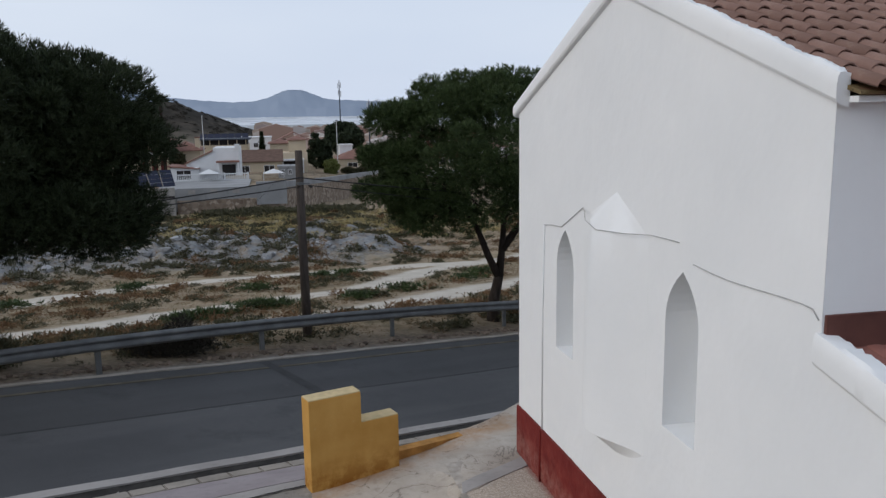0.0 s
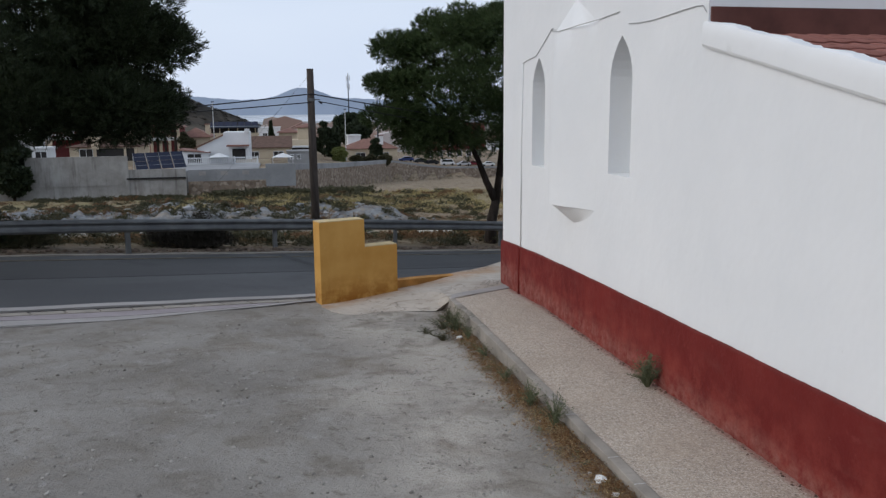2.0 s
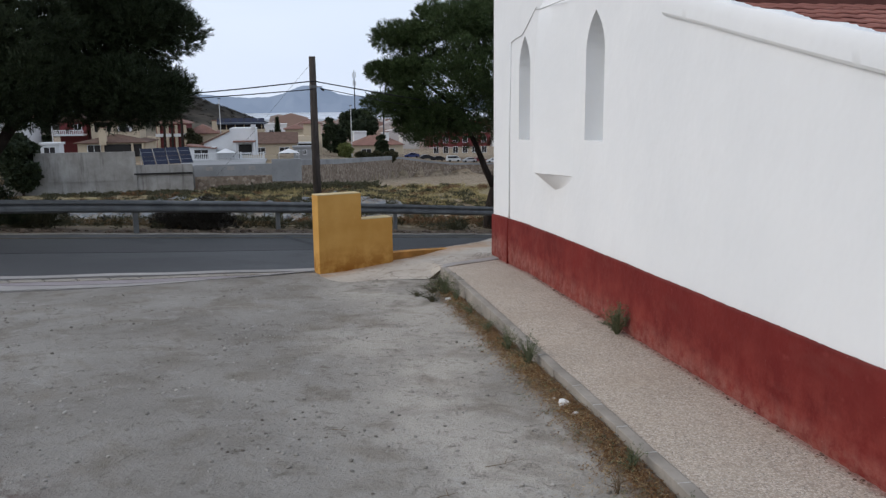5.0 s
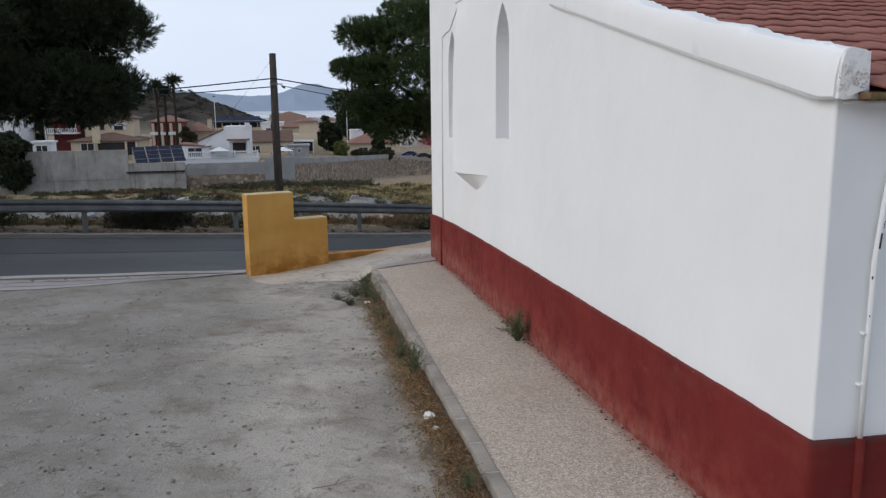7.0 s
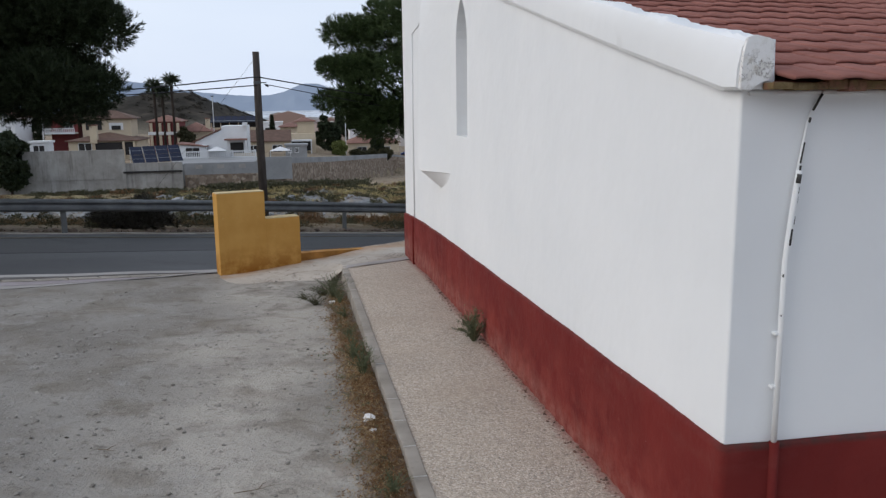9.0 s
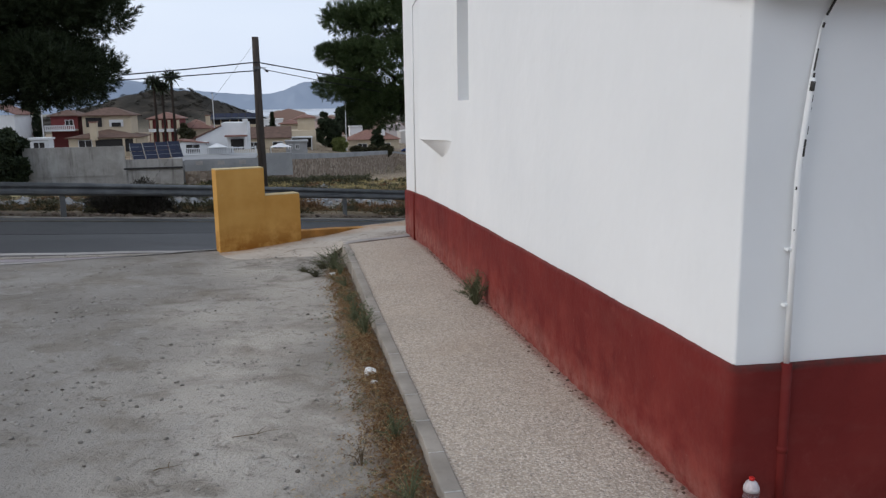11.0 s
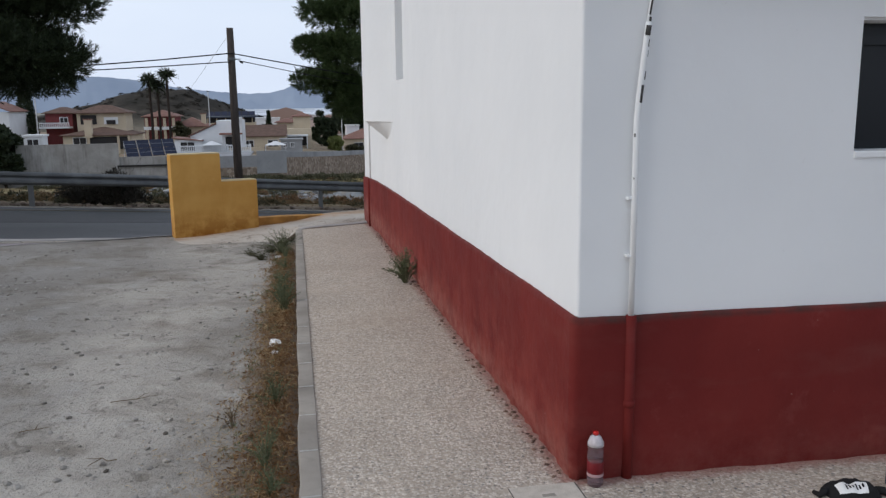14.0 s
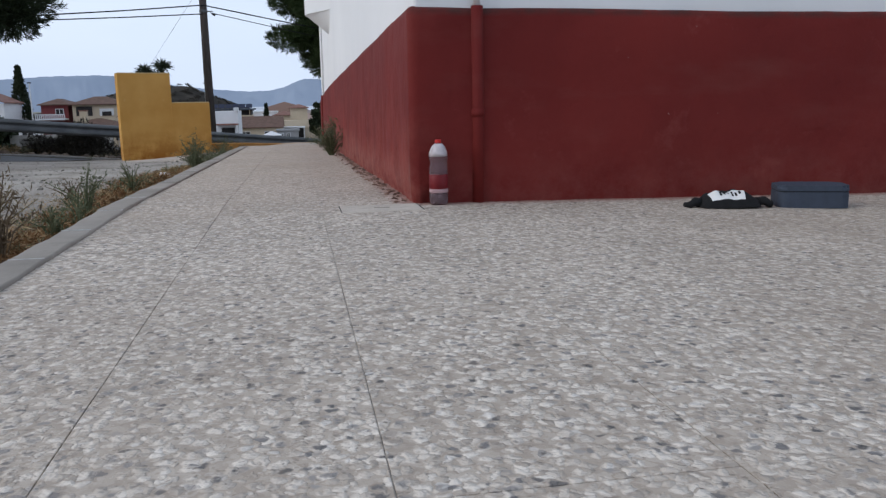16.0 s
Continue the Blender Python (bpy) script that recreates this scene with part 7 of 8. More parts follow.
def build_town():
    """Far roofs on the slope down to the plain."""
    rng = random.Random(12)
    verts, faces = [], []
    for _ in range(150):
        y = rng.uniform(300, 900)
        x = rng.uniform(-0.03, 0.20) * y
        w, d, h = rng.uniform(7, 16), rng.uniform(7, 12), rng.uniform(3, 7)
        z = float(land_z(x, y)) - 1
        k = len(verts)
        for dz in (0, h):
            verts += [(x, y, z + dz), (x + w, y, z + dz), (x + w, y + d, z + dz), (x, y + d, z + dz)]
        verts += [(x + w / 2, y, z + h * 1.25), (x + w / 2, y + d, z + h * 1.25)]
        faces += [(k, k + 1, k + 5, k + 8, k + 4), (k + 1, k + 2, k + 6, k + 5), (k + 2, k + 3, k + 7, k + 9, k + 6), (k + 3, k, k + 4, k + 7), (k + 4, k + 8, k + 9, k + 7), (k + 8, k + 5, k + 6, k + 9)]
    m = Nodes("far_house_walls", 0.9)
    m.colour(m.ramp(m.island(), (0.0, (0.52, 0.50, 0.48)), (0.4, (0.42, 0.33, 0.27)), (0.7, (0.27, 0.16, 0.13)), (1.0, (0.55, 0.53, 0.52))))
    ob = new("far_town", mesh_of("far_town", verts, faces, m.mat))
    return tagged(ob, "small pale houses of the town towards the plain", "houses", kind="stuff")


build_town()


def build_mountains():
    """A range across the plain, its haze put into the blue base colour; heights of its crest over the bearing, left
    positive.
    """
    bearing = (-60, -30, -15, -7.6, -4.8, -3.5, -2.6, -1.9, -1.1, -0.3, 0.2, 1.1, 3, 5, 7.4, 9.6, 12.2, 15.6, 19, 30, 60)
    height = (95, 125, 80, 62, 75, 78, 106, 128, 134, 122, 100, 75, 69, 81, 100, 137, 158, 152, 131, 185, 155)
    verts, faces = [], []
    bear = np.arange(-60, 60, 0.06)
    top = np.interp(bear, bearing, height)
    top = np.convolve(np.pad(top, 6, "edge"), np.ones(13) / 13, "valid")
    top = top + 0.9 * np.sin(bear * 6.1) + 0.5 * np.sin(bear * 14.3 + 1)
    low = np.convolve(np.pad(top, 30, "edge"), np.ones(61) / 61, "valid")
    prof = ((4020, 0.0), (4090, 0.17), (4150, 0.32), (4210, 0.48), (4260, 0.62), (4310, 0.77), (4360, 0.92), (4400, 1.0), (4550, 0.5))
    for a, h, smoothed in zip(bear, top, low):
        r = radians(a)
        for d, u in prof:
            x, y = -math.sin(r) * d, math.cos(r) * d
            relief = 26 * noise.fractal(Vector((x / 210, y / 150, 3.0)), 0.9, 2.1, 4) * math.sin(math.pi * min(u, 1.0))
            verts.append((x, y, -30 + ((h if u == 1.0 else smoothed) + 30) * u + relief))
    w = len(prof)
    for i in range(len(bear) - 1):
        for k in range(w - 1):
            a = i * w + k
            faces.append((a, a + w, a + w + 1, a + 1))
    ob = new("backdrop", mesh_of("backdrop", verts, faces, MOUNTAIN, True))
    return tagged(ob, "hazy blue mountain range beyond the plain", "mountains", kind="structure")


build_mountains()

# ---------------------------------------------------------------- scrub, stones and weeds
def scatter_tufts(name, label, category, spots, material, count, width, up, droop=0.0, seed=1, spread=0.4):
    """Joined tufts of leaves; spots are (x, y, size)."""
    rng = np.random.default_rng(seed)
    base, size = [], []
    for x, y, s in spots:
        k = max(4, int(16 * min(3.0, s / 0.25)))
        off = rng.normal(size=(k, 2)) * s * spread
        xx, yy = x + off[:, 0], y + off[:, 1]
        zz = land_z(xx, yy) + rng.uniform(0.0, 0.45, k) * s
        base.append(np.stack([xx, yy, zz], -1))
        size.append(np.full(k, s * 0.42))
    v, f = blades(np.concatenate(base), np.concatenate(size), count, rng, up=up, width=width, droop=droop)
    ob = new(name, leaf_mesh(name, v, f, material))
    return tagged(ob, label, category, kind="stuff")


def track_gap(x, y):
    """How far a place lies from the nearest track, in half widths."""
    best = 9.0
    for line, wide in TRACKS:
        for (ax, ay), (bx, by) in zip(line, line[1:]):
            dx, dy = bx - ax, by - ay
            u = min(1.0, max(0.0, ((x - ax) * dx + (y - ay) * dy) / (dx * dx + dy * dy)))
            best = min(best, math.hypot(x - ax - u * dx, y - ay - u * dy) / wide)
    return best


def on_field(rng, n, near, far, left=-0.55, right=0.45, clear=True):
    out = []
    while len(out) < n:
        y = near + (far - near) * rng.random() ** 1.3
        x = rng.uniform(left, right) * (y + 4) * 0.8
        if along(x, y)[1] > 17.6 and track_gap(x, y) > (0.9 if clear else 0.4):
            out.append((x, y))
    return out


rng = random.Random(21)
scatter_tufts("scrub", "olive and brown scrub bushes dotted over the waste land", "scrub",
              [(x, y, rng.uniform(0.12, 0.42) + 0.003 * y) for x, y in on_field(rng, 620, 20, 114)], BUSH, 8, 0.10, 0.5, 0.1, 3, 0.55)
scatter_tufts("dry_grass", "tufts of dry straw coloured grass on the waste land", "grass",
              [(x, y, rng.uniform(0.12, 0.32) + 0.002 * y) for x, y in on_field(rng, 1500, 19, 112)], FIELD_STRAW, 7, 0.05, 0.7, 0.15, 4, 1.1)
scatter_tufts("dark_scrub", "dark green scrub along the foot of the stone wall", "scrub",
              [(rng.uniform(-9, 11), rng.gauss(113, 2.2), rng.uniform(0.7, 1.5)) for _ in range(70)] + [(rng.uniform(-34, -13), rng.gauss(112.5, 1.2), rng.uniform(0.4, 0.9)) for _ in range(34)], BUSH, 14, 0.12, 0.4, 0.1, 5, 0.8)
scatter_tufts("meadow_grass", "yellow green grass tussocks below the stone wall", "grass",
              [(rng.uniform(-12, 24), rng.uniform(82, 113), rng.uniform(0.35, 0.9)) for _ in range(240)], MEADOW, 6, 0.07, 0.6, 0.1, 12, 0.9)
scatter_tufts("rust_scrub", "rust brown dry scrub over the waste land", "scrub",
              [(x, y, rng.uniform(0.15, 0.4) + 0.005 * y) for x, y in on_field(rng, 330, 24, 112)], RUST_SCRUB, 7, 0.10, 0.4, 0.1, 13, 0.6)
scatter_tufts("meadow_scrub", "dark olive scrub among the meadow grass", "scrub", [(rng.uniform(-14, 22), rng.uniform(82, 113), rng.uniform(0.45, 1.0)) for _ in range(120)], BUSH, 9, 0.11, 0.4, 0.1, 14, 0.6)
track_bushes = [(-2.7, 30.6), (-3.3, 29.9), (-2.2, 30.9), (-1.1, 32.9), (0.3, 33.2), (-0.4, 33.0), (3.7, 35.0), (2.6, 49.6), (4.3, 50.8), (-1.1, 43.8), (6.3, 38.1), (10.8, 43.1), (12.4, 46.8), (-12.8, 41.0), (-8.5, 48.9)]
scatter_tufts("track_scrub", "dark green low shrubs beside the pale tracks", "scrub", [(x, y, 0.42 + 0.008 * y) for x, y in track_bushes], NEEDLES_LIT, 16, 0.07, 0.5, 0.1, 15, 0.6)
roadside = []
for _ in range(150):
    s = rng.uniform(-12, 12)
    x, y = unroad(s, rng.uniform(17.45, 20.5))
    roadside.append((x, y, rng.uniform(0.10, 0.30)))
scatter_tufts("roadside_weeds", "low dry weeds behind the crash barrier", "weeds", roadside, BUSH, 6, 0.10, 0.8, 0.1, 6, 0.5)


scatter_tufts("hill_scrub", "dark scrub dotted over the bare hill", "scrub", [(rng.uniform(-170, -20), rng.uniform(540, 640), rng.uniform(0.8, 2.2)) for _ in range(260)], CHAR, 3, 0.2, 0.3, 0.0, 7, 0.6)
scatter_tufts("heap_scrub", "grey green scrub between the spoil heaps", "scrub", [(rng.uniform(-26, 12), rng.uniform(60, 100), rng.uniform(0.35, 0.85)) for _ in range(260)], BUSH, 7, 0.12, 0.4, 0.1, 8, 0.6)


def build_dead_bush(label, x, y, w, h, seed, mat, n=2600):
    r = np.random.default_rng(seed)
    z = float(land_z(x, y))
    b = thing("bush", label, "bush", (x, y, z), group="roadside bushes")
    p = r.normal(size=(n, 3))
    p /= np.linalg.norm(p, axis=1, keepdims=True)
    p *= r.uniform(0.35, 1.0, (n, 1)) * np.array([w / 2, w / 4, h])
    p[:, 2] = np.abs(p[:, 2]) * (0.75 + 0.25 * np.sin(p[:, 0] * 4))
    v, f = blades(p, 0.13, 6, r, up=0.5, width=0.07)
    part("foliage", leaf_mesh("foliage", v, f, mat), mat, b)
    bm = bmesh.new()
    for k in range(9):
        q = p[r.integers(n)]
        tube(bm, [(q[0] * 0.2, q[1] * 0.2, -0.1), tuple(q * 0.6), tuple(q)], 0, 5, [0.02, 0.014, 0.005])
    part("stem", bm, BARK, b)
    return b


build_dead_bush("blackish dry bush behind the barrier", -2.4, 19.2, 2.5, 0.95, 31, CHAR)
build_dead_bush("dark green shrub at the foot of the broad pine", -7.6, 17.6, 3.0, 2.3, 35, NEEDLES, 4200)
build_dead_bush("grey green weedy bush behind the barrier", -6.0, 17.8, 1.6, 0.85, 32, BUSH, 900)
build_dead_bush("green scrub under the forked pine", 8.4, 24.8, 2.2, 0.8, 33, BUSH, 1100)


def stone_mesh(r, seed):
    bm = bmesh.new()
    bmesh.ops.create_icosphere(bm, subdivisions=1, radius=r)
    g = random.Random(seed)
    for v in bm.verts:
        v.co *= g.uniform(0.7, 1.2)
        v.co.z *= 0.62
    vs = [v.co.copy() for v in bm.verts]
    fs = [[v.index for v in f.verts] for f in bm.faces]
    bm.free()
    return vs, fs


def scatter_stones(name, label, spots, material, seed, height=None):
    g = random.Random(seed)
    kinds = [stone_mesh(1.0, seed * 10 + k) for k in range(5)]
    verts, faces = [], []
    for x, y, r in spots:
        vs, fs = kinds[g.randrange(5)]
        m = pose(x, y, float((height or land_z)(x, y)) + r * 0.12, g.uniform(-20, 20), g.uniform(-20, 20), g.uniform(0, 360))
        k = len(verts)
        verts += [m @ (v * r) for v in vs]
        faces += [tuple(k + i for i in f) for f in fs]
    ob = new(name, mesh_of(name, verts, faces, material))
    return tagged(ob, label, "stones", kind="stuff")


def make_stone(name, lo, hi):
    m = Nodes(name, 0.95, spec=0.15)
    c = m.ramp(m.island(), (0.0, lo), (1.0, hi))
    m.colour(m.mix(m.ramp(m.noise(5, 4), (0.4, 0.0), (0.7, 0.4)), c, tuple(v * 1.3 for v in hi)))
    m.bump(m.noise(12, 4), 0.4, 0.02)
    return m.mat


ROCK = make_stone("grey_rubble", (0.115, 0.12, 0.126), (0.34, 0.345, 0.348))
VERGE_ROCK = make_stone("brown_verge_stone", (0.06, 0.045, 0.035), (0.20, 0.155, 0.12))
CLOD = make_stone("yard_gravel", (0.11, 0.098, 0.085), (0.36, 0.34, 0.31))
DARK_CLOD = make_stone("dark_earth_clod", (0.060, 0.052, 0.044), (0.16, 0.14, 0.12))
g = random.Random(8)
spots = []
for hx, hy, hr, hh in HEAPS:
    for _ in range(46):
        spots.append((g.gauss(hx, hr * 0.65), g.gauss(hy, hr * 0.65), g.uniform(0.07, 0.30) * (1 if g.random() < 0.9 else 2.2)))
scatter_stones("rubble", "grey broken rubble on the spoil heaps", spots, ROCK, 3)
spots = []
for _ in range(420):
    x, y = unroad(g.uniform(-10, 24), g.gauss(17.0, 0.10))
    spots.append((x, y, g.uniform(0.03, 0.11)))
scatter_stones("verge_stones", "loose stones along the far road edge", spots, VERGE_ROCK, 4)
spots = []
clusters = []
while len(clusters) < 190:
    y = -3.0 + 12 * g.random() ** 1.1
    clusters.append((g.uniform(-0.75, 0.25) * (y + 5) + 0.8, y))
while len(spots) < 10500:
    if g.random() < 0.5:
        cx, cy = clusters[g.randrange(len(clusters))]
        x, y = g.gauss(cx, 0.24), g.gauss(cy, 0.10)
    else:
        y = -3.2 + 13 * g.random() ** 1.2
        x = g.uniform(-0.75, 0.25) * (y + 5) + 0.8
    if x < 2.5 and along(x, y)[1] < 8.4:
        spots.append((x, y, 0.003 + 0.021 * g.random() ** 6))
scatter_stones("gravel", "loose gravel and clods on the earth yard", spots, CLOD, 5)
spots = []
while len(spots) < 520:
    cx, cy = clusters[g.randrange(len(clusters))]
    for k in range(g.randrange(1, 6)):
        x, y = g.gauss(cx, 0.15), g.gauss(cy, 0.03)
        if x < 2.4 and along(x, y)[1] < 8.4:
            spots.append((x, y, 0.004 + 0.015 * g.random() ** 3))
scatter_stones("earth_clods", "dark crumbled clods of earth strewn over the yard", spots, DARK_CLOD, 7)


spots = []
for _ in range(620):
    y = g.uniform(-0.2, 8.5)
    spots.append((W - 0.035 - abs(g.gauss(0, 0.035)), y, 0.003 + 0.013 * g.random() ** 2.5))
for _ in range(90):
    spots.append((g.uniform(W, 6.5), NEAR - 0.035 - abs(g.gauss(0, 0.015)), 0.0015 + 0.0025 * g.random()))
PAINT_FLAKE = make_stone("red_paint_flakes", (0.050, 0.028, 0.022), (0.26, 0.17, 0.13))
scatter_stones("paint_flakes", "flakes of red paint and grit along the foot of the dado", spots, PAINT_FLAKE, 6, pave_z)


def build_twig(x, y, turn, length, seed):
    q = random.Random(seed)
    z = float(land_z(x, y))
    t = thing("twig", "thin dry twig lying on the earth yard", "twig", (x, y, z + 0.006), turn, group="twigs")
    pts = [(length * u, q.uniform(-0.02, 0.02), 0.002 + q.uniform(0, 0.008)) for u in (0, 0.25, 0.5, 0.75, 1.0)]
    part("stem", tube(bmesh.new(), pts, 0, 5, [0.003, 0.0028, 0.0024, 0.0018, 0.001]), DRY_WEED, t)
    part("side_shoot", tube(bmesh.new(), [pts[2], (length * 0.62, 0.05, 0.012), (length * 0.72, 0.08, 0.008)], 0, 4, [0.003, 0.002, 0.001]), DRY_WEED, t)
    return t


for k, (x, y, turn, length) in enumerate(((1.55, 1.42, 8, 0.30), (1.15, 1.05, 20, 0.16), (0.55, 2.3, -12, 0.14), (1.75, 0.6, 170, 0.16))):
    build_twig(x, y, turn, length, 60 + k)


# weeds along the kerb
def weed(label, x, y, z, h, w, n, mat, seed, group="kerb weeds", name="weed"):
    """A bushy weed: stems with small leaves up their length."""
    r = np.random.default_rng(seed)
    t = thing(name, label, "weed", (x, y, z), group=group)
    bm = bmesh.new()
    pts = []
    for k in range(n):
        a, lean = r.uniform(0, 6.283), r.uniform(0.05, 1.0)
        tip = np.array([math.cos(a) * w * lean * 0.5, math.sin(a) * w * lean * 0.5, h * r.uniform(0.5, 1.0) * (1 - 0.35 * lean)])
        mid = tip * np.array([0.35, 0.35, 0.6])
        tube(bm, [(0, 0, -0.03), tuple(mid), tuple(tip)], 0, 4, [0.004, 0.003, 0.0012])
        for u in np.linspace(0.25, 1.0, 12):
            q = mid * (2 * u * (1 - u)) * 1.0 + tip * u * u
            pts.append(q + r.normal(size=3) * 0.012)
    part("stem", bm, mat, t)
    v, f = blades(np.array(pts), max(0.020, h * 0.075), 3, r, up=0.6, width=0.10)
    part("leaves", leaf_mesh("leaves", v, f, mat), mat, t)
    return t


weed("grey green weed growing at the foot of the red dado", W - 0.14, 4.38, float(pave_z(3.7, 4.38)), 0.40, 0.46, 58, WEED, 1)
for k, (x, y, h, w, n) in enumerate(((2.46, 7.75, 0.40, 0.62, 30), (2.52, 7.2, 0.26, 0.4, 18), (2.5, 4.35, 0.30, 0.42, 26), (2.55, 3.75, 0.36, 0.36, 26), (2.5, 5.3, 0.2, 0.35, 14), (2.54, 6.3, 0.2, 0.35, 14),
                                     (2.53, 1.2, 0.22, 0.3, 14), (2.5, 0.35, 0.26, 0.34, 16), (2.42, -0.6, 0.30, 0.36, 18), (2.36, -1.25, 0.36, 0.4, 20), (2.54, 0.05, 0.17, 0.22, 10), (2.53, -0.25, 0.15, 0.3, 12))):
    if y > -0.5:
        weed("green weed rooted between the kerb and the earth", x, y, float(land_z(x, y)), h, w, n, WEED, 10 + k)
    else:
        weed("dry straw coloured weed rooted against the kerb", x, y, float(land_z(x, y)), h, w, n + 14, DRY_STALK, 10 + k)
for k, (x, y, h, w, n) in enumerate(((2.22, -1.7, 0.42, 0.34, 8), (2.05, -1.2, 0.30, 0.3, 7), (2.3, 0.9, 0.16, 0.3, 6), (2.50, -0.72, 0.40, 0.34, 11), (2.44, -0.9, 0.30, 0.3, 9))):
    weed("dry brown weed stalks standing in the yard", x, y, float(land_z(x, y)), h, w, n, DRY_WEED, 40 + k)
for k, (x, y, h, w, n) in enumerate(((2.20, 7.30, 0.15, 0.62, 30), (2.32, 7.95, 0.24, 0.60, 30), (2.05, 7.75, 0.10, 0.5, 18), (2.50, 8.45, 0.24, 0.34, 22))):
    weed("low sprawling brown green weed at the end of the kerb", x, y, float(land_z(x, y)), h, w, n, BUSH, 60 + k)
spots = []
for _ in range(2600):
    y = g.uniform(-2.8, 8.6)
    dense = 1.0 if y < 4.6 else 0.4
    if g.random() < dense:
        spots.append((2.56 - abs(g.gauss(0, 0.12 if y > 1.2 else 0.24)), y, g.uniform(0.03, 0.10)))
spots = [(min(x, 2.58), y, s) for x, y, s in spots]
scatter_tufts("straw", "dry straw and leaf litter against the kerb", "dry grass", spots, STRAW, 3, 0.04, 0.12, 0.2, 9, 0.8)
scatter_tufts("leaf_litter", "brown leaf litter and twigs against the kerb", "litter", [(2.60 - abs(g.gauss(0, 0.12)), -2.8 + 11 * g.random() ** 1.4, g.uniform(0.03, 0.08)) for _ in range(3800)], LEAF_LITTER, 4, 0.10, 0.05, 0.1, 19, 0.9)
spots = [(min(2.58, g.gauss(2.46, 0.10)), g.uniform(-2.6, 8.8), g.uniform(0.05, 0.11)) for _ in range(170)]
scatter_tufts("kerb_grass", "short green grass against the kerb", "grass", spots, WEED, 5, 0.05, 0.7, 0.2, 10, 0.5)


# ---------------------------------------------------------------- things lying about
def crumpled(name, label, x, y, z, r, seed):
    bm = bmesh.new()
    bmesh.ops.create_icosphere(bm, subdivisions=2, radius=r)
    q = random.Random(seed)
    for v in bm.verts:
        v.co *= q.uniform(0.55, 1.15)
        v.co.z = max(v.co.z * 0.55, -r * 0.3)
    ob = part(name, bm, PAPER)
    ob.location = (x, y, z + r * 0.3)
    return tagged(ob, label, "litter", group="litter")


crumpled("paper_litter", "crumpled white paper beside the kerb", 2.49, 2.53, float(land_z(2.49, 2.53)), 0.052, 1)
crumpled("paper_litter", "crumpled white paper in the weeds by the kerb", 2.555, -1.46, float(land_z(2.555, -1.46)) + 0.02, 0.047, 2)
crumpled("paper_litter", "torn scrap of white paper beside the kerb", 2.5, 2.25, float(land_z(2.5, 2.25)), 0.03, 3)
crumpled("paper_litter", "torn scrap of white paper in the weeds", 2.42, 7.3, float(land_z(2.42, 7.3)), 0.05, 4)


def build_bottle():
    z = float(pave_z(3.955, -0.30))
    b = thing("plastic_bottle", "clear plastic bottle with red label and cap", "bottle", (3.958, -0.302, z), 20)
    prof = [(0.020, 0.002), (0.036, 0.0), (0.043, 0.012), (0.043, 0.075), (0.0415, 0.085), (0.0415, 0.155), (0.043, 0.165), (0.0425, 0.20), (0.040, 0.215), (0.043, 0.235), (0.041, 0.262), (0.030, 0.290), (0.016, 0.305), (0.0145, 0.312)]
    bm = lathe(prof, 28)
    q = random.Random(2)
    for v in bm.verts:
        if 0.16 < v.co.z < 0.25:
            a = math.atan2(v.co.y, v.co.x)
            d = 1 - 0.06 * max(0, math.sin(3 * a + v.co.z * 60))
            v.co.x *= d
            v.co.y *= d
    part("body", bm, CLEAR_PLASTIC, b, "crumpled clear plastic", smooth=True)
    part("label_band", lathe([(0.0425, 0.080), (0.0437, 0.082), (0.0437, 0.150), (0.0425, 0.152)], 28), LABEL_RED, b, "red paper label", smooth=True)
    part("label_edge", lathe([(0.0428, 0.062), (0.0437, 0.0632), (0.0437, 0.0805), (0.0430, 0.0815)], 28), LABEL_PINK, b, "pale pink edge of the label", smooth=True)
    part("shoulder_foam", lathe([(0.0428, 0.2430), (0.0418, 0.2625), (0.0306, 0.2908), (0.0172, 0.3055), (0.0155, 0.3055)], 28), FROSTED, b, "whitish frosted shoulder", smooth=True)
    part("cap", lathe([(0.0140, 0.306), (0.0150, 0.308), (0.0150, 0.322), (0.0138, 0.325), (0.004, 0.3255)], 20), CAP_RED, b, "red screw cap", smooth=True)
    b.scale = (0.84, 0.84, 0.775)
    part("water", lathe([(0.019, 0.004), (0.040, 0.012), (0.0405, 0.060), (0.004, 0.0602)], 24), WATER_TINT, b, "a little liquid in the bottom", smooth=True)
    return b


def build_cover():
    c = thing("manhole_cover", "small pale concrete inspection cover set in the slabs", "manhole cover", (3.567, -0.462, 0.0))
    part("frame", box(bmesh.new(), 0.0, 0.0, -0.03, 0.31, 0.20, 0.0018, 0.0005), COVER, c)
    for x in (0.001, 0.306):
        part("slit", a_box(x, 0.004, 0.0, x + 0.004, 0.196, 0.0024), DIRT, c, "dark open slit at the lid's edge")
    part("lid", box(bmesh.new(), 0.006, 0.006, -0.02, 0.304, 0.196, 0.0030, 0.001), COVER, c)
    part("lifting_slot", a_box(0.13, 0.09, 0.0028, 0.19, 0.115, 0.0036), KERBSTONE, c)
    return c


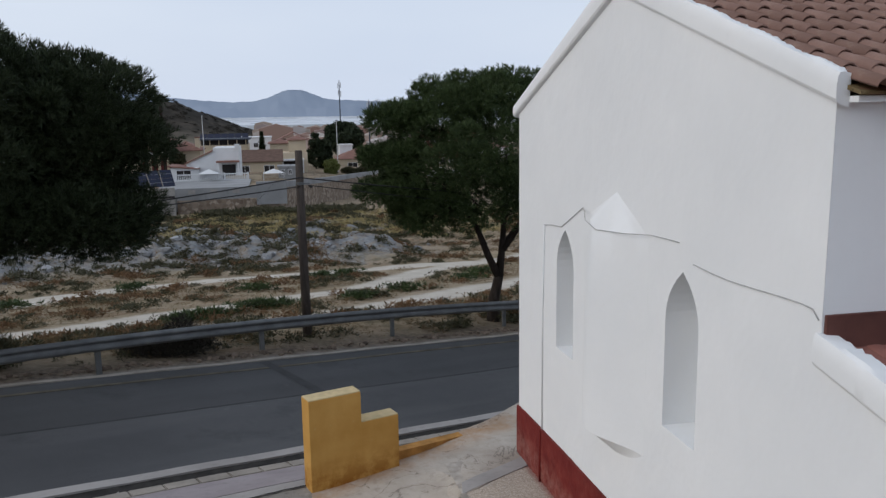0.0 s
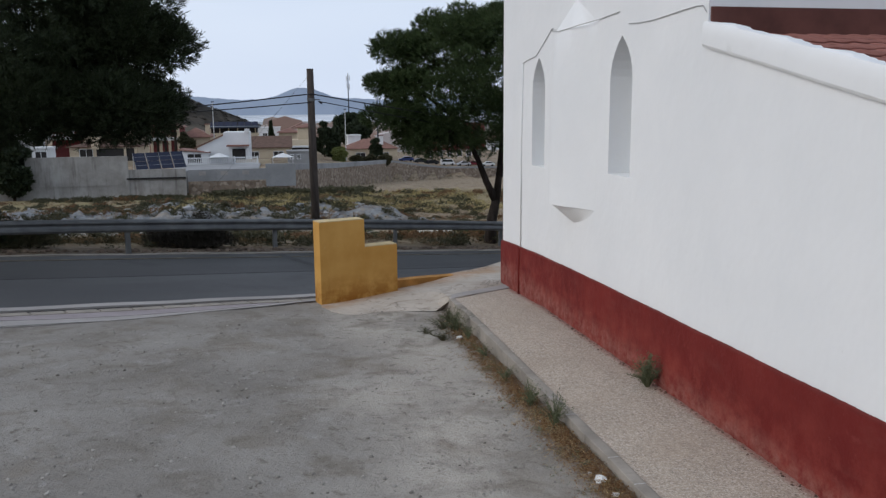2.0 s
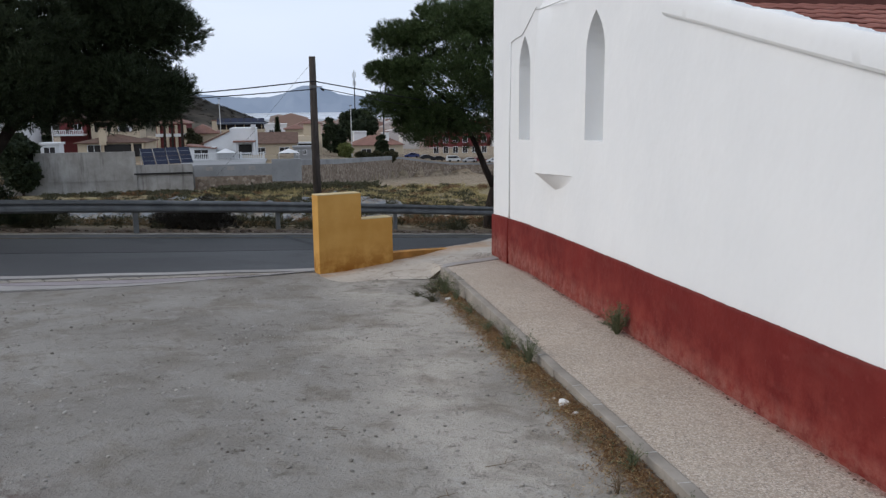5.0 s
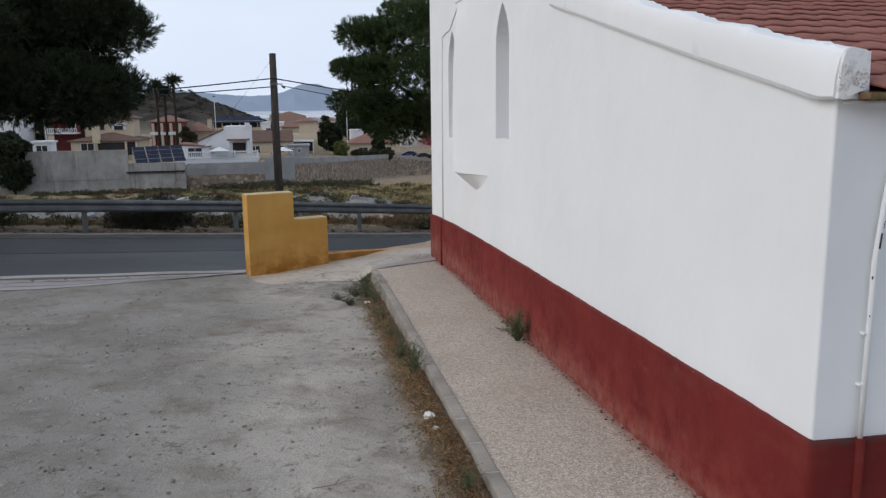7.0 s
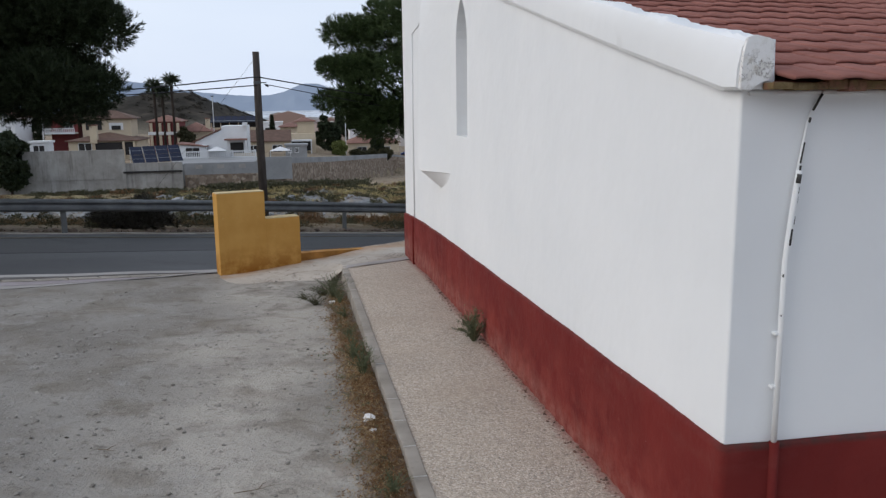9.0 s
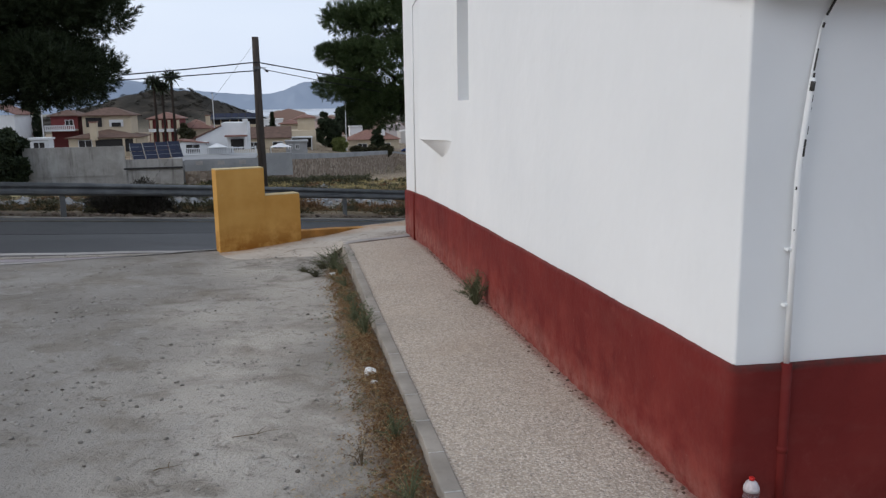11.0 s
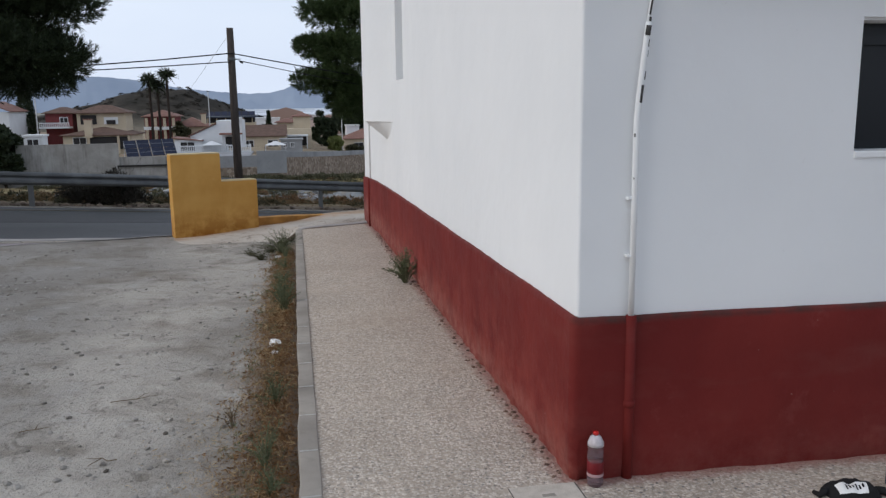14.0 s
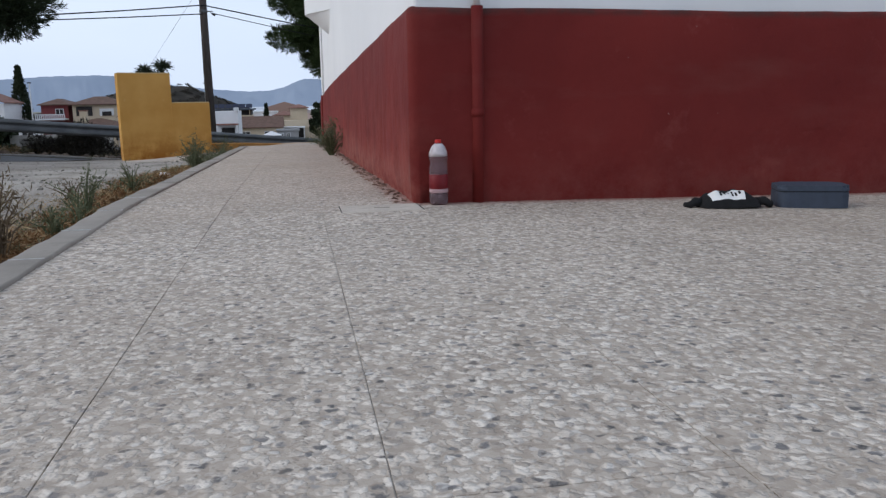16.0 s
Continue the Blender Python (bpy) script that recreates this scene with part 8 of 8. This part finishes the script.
def build_case():
    z = float(pave_z(5.42, -0.43))
    c = thing("hard_case", "closed slate blue zipped carrying case by the dado", "case", (5.352, -0.605, z + 0.002), -20)
    c.scale = (0.80, 0.84, 0.86)

    def rounded(wx, wy, r, z0, z1, soft):
        bm = bmesh.new()
        ring = []
        for cx, cy, a0 in ((wx - r, wy - r, 0), (r - wx, wy - r, 90), (r - wx, r - wy, 180), (wx - r, r - wy, 270)):
            ring += [(cx + r * math.cos(radians(a0 + 15 * k)), cy + r * math.sin(radians(a0 + 15 * k))) for k in range(7)]
        low, top = ([bm.verts.new((x, y, z)) for x, y in ring] for z in (z0, z1))
        n = len(ring)
        for k in range(n):
            bm.faces.new((low[k], low[(k + 1) % n], top[(k + 1) % n], top[k]))
        bm.faces.new(low[::-1])
        rim = bm.faces.new(top)
        bmesh.ops.bevel(bm, geom=list(rim.edges), offset=soft, segments=3, affect="EDGES")
        return bm
    part("base", rounded(0.160, 0.100, 0.045, 0.0, 0.070, 0.003), CASE, c)
    part("zip", rounded(0.1575, 0.0975, 0.043, 0.069, 0.076, 0.001), CASE_DARK, c, "dark zip line")
    part("lid", rounded(0.161, 0.101, 0.046, 0.075, 0.098, 0.014), CASE, c)
    return c


def build_bag():
    z = float(pave_z(5.05, -0.42))
    b = thing("waist_bag", "black cloth waist bag with a white printed panel on the slabs", "bag", (5.028, -0.58, z + 0.002), -10)
    b.scale = (0.80, 0.84, 0.86)
    nx, ny = 26, 12
    bm = bmesh.new()
    grid = []
    for lay in (0, 1):
        rows = []
        for j in range(ny + 1):
            row = []
            for i in range(nx + 1):
                u, v = i / nx * 2 - 1, j / ny * 2 - 1
                e = max(0.0, 1 - abs(u) ** 3.2) * max(0.0, 1 - abs(v) ** 2.6)
                x, y = u * 0.145 * (1 - 0.10 * v * v), v * 0.085 * (1 - 0.18 * u * u)
                h = 0.003 if lay == 0 else 0.006 + 0.062 * e ** 0.6 + 0.006 * math.sin(7 * u + 3 * v) * e + 0.004 * math.sin(13 * u - 5 * v) * e
                row.append(bm.verts.new((x, y, h)))
            rows.append(row)
        grid.append(rows)
    for lay in (0, 1):
        for j in range(ny):
            for i in range(nx):
                q = (grid[lay][j][i], grid[lay][j][i + 1], grid[lay][j + 1][i + 1], grid[lay][j + 1][i])
                bm.faces.new(q if lay else q[::-1])
    rim = [grid[0][0][i] for i in range(nx + 1)] + [grid[0][j][nx] for j in range(1, ny + 1)] + [grid[0][ny][i] for i in range(nx - 1, -1, -1)] + [grid[0][j][0] for j in range(ny - 1, 0, -1)]
    rim2 = [grid[1][0][i] for i in range(nx + 1)] + [grid[1][j][nx] for j in range(1, ny + 1)] + [grid[1][ny][i] for i in range(nx - 1, -1, -1)] + [grid[1][j][0] for j in range(ny - 1, 0, -1)]
    for k in range(len(rim)):
        l = (k + 1) % len(rim)
        bm.faces.new((rim[k], rim[l], rim2[l], rim2[k]))
    body = part("pouch", bm, BLACK_CLOTH, b, smooth=True)

    def over(u, v, lift=0.002):
        e = max(0.0, 1 - abs(u) ** 3.2) * max(0.0, 1 - abs(v) ** 2.6)
        return (u * 0.145 * (1 - 0.10 * v * v), v * 0.085 * (1 - 0.18 * u * u), 0.006 + 0.062 * e ** 0.6 + 0.006 * math.sin(7 * u + 3 * v) * e + 0.004 * math.sin(13 * u - 5 * v) * e + lift)

    def patch(u0, v0, u1, v1, lift, n=10):
        p = bmesh.new()
        rows = [[p.verts.new(over(u0 + (u1 - u0) * i / n, v0 + (v1 - v0) * j / 4, lift)) for i in range(n + 1)] for j in range(5)]
        for j in range(4):
            for i in range(n):
                p.faces.new((rows[j][i], rows[j][i + 1], rows[j + 1][i + 1], rows[j + 1][i]))
        return p
    panel = part("printed_panel", patch(-0.72, -0.86, 0.42, -0.18, 0.003, 16), PAPER, b, "white printed panel")
    for k in range(6):
        part("mark", patch(-0.42 + 0.13 * k, -0.70 + 0.05 * (k % 3), -0.35 + 0.13 * k, -0.40 + 0.06 * (k % 2), 0.0045, 3), BLACK_CLOTH, panel)
    for s in (-1, 1):
        strap = bmesh.new()
        pts = [(s * 0.13, 0.0, 0.018), (s * 0.165, -0.02, 0.026), (s * 0.19, -0.03, 0.012), (s * 0.20, 0.01, 0.010)]
        tube(strap, pts, 0, 8, [0.022, 0.020, 0.017, 0.012])
        part("strap", strap, BLACK_CLOTH, b, smooth=True)
    return b


build_bottle()
build_cover()
build_case()
build_bag()
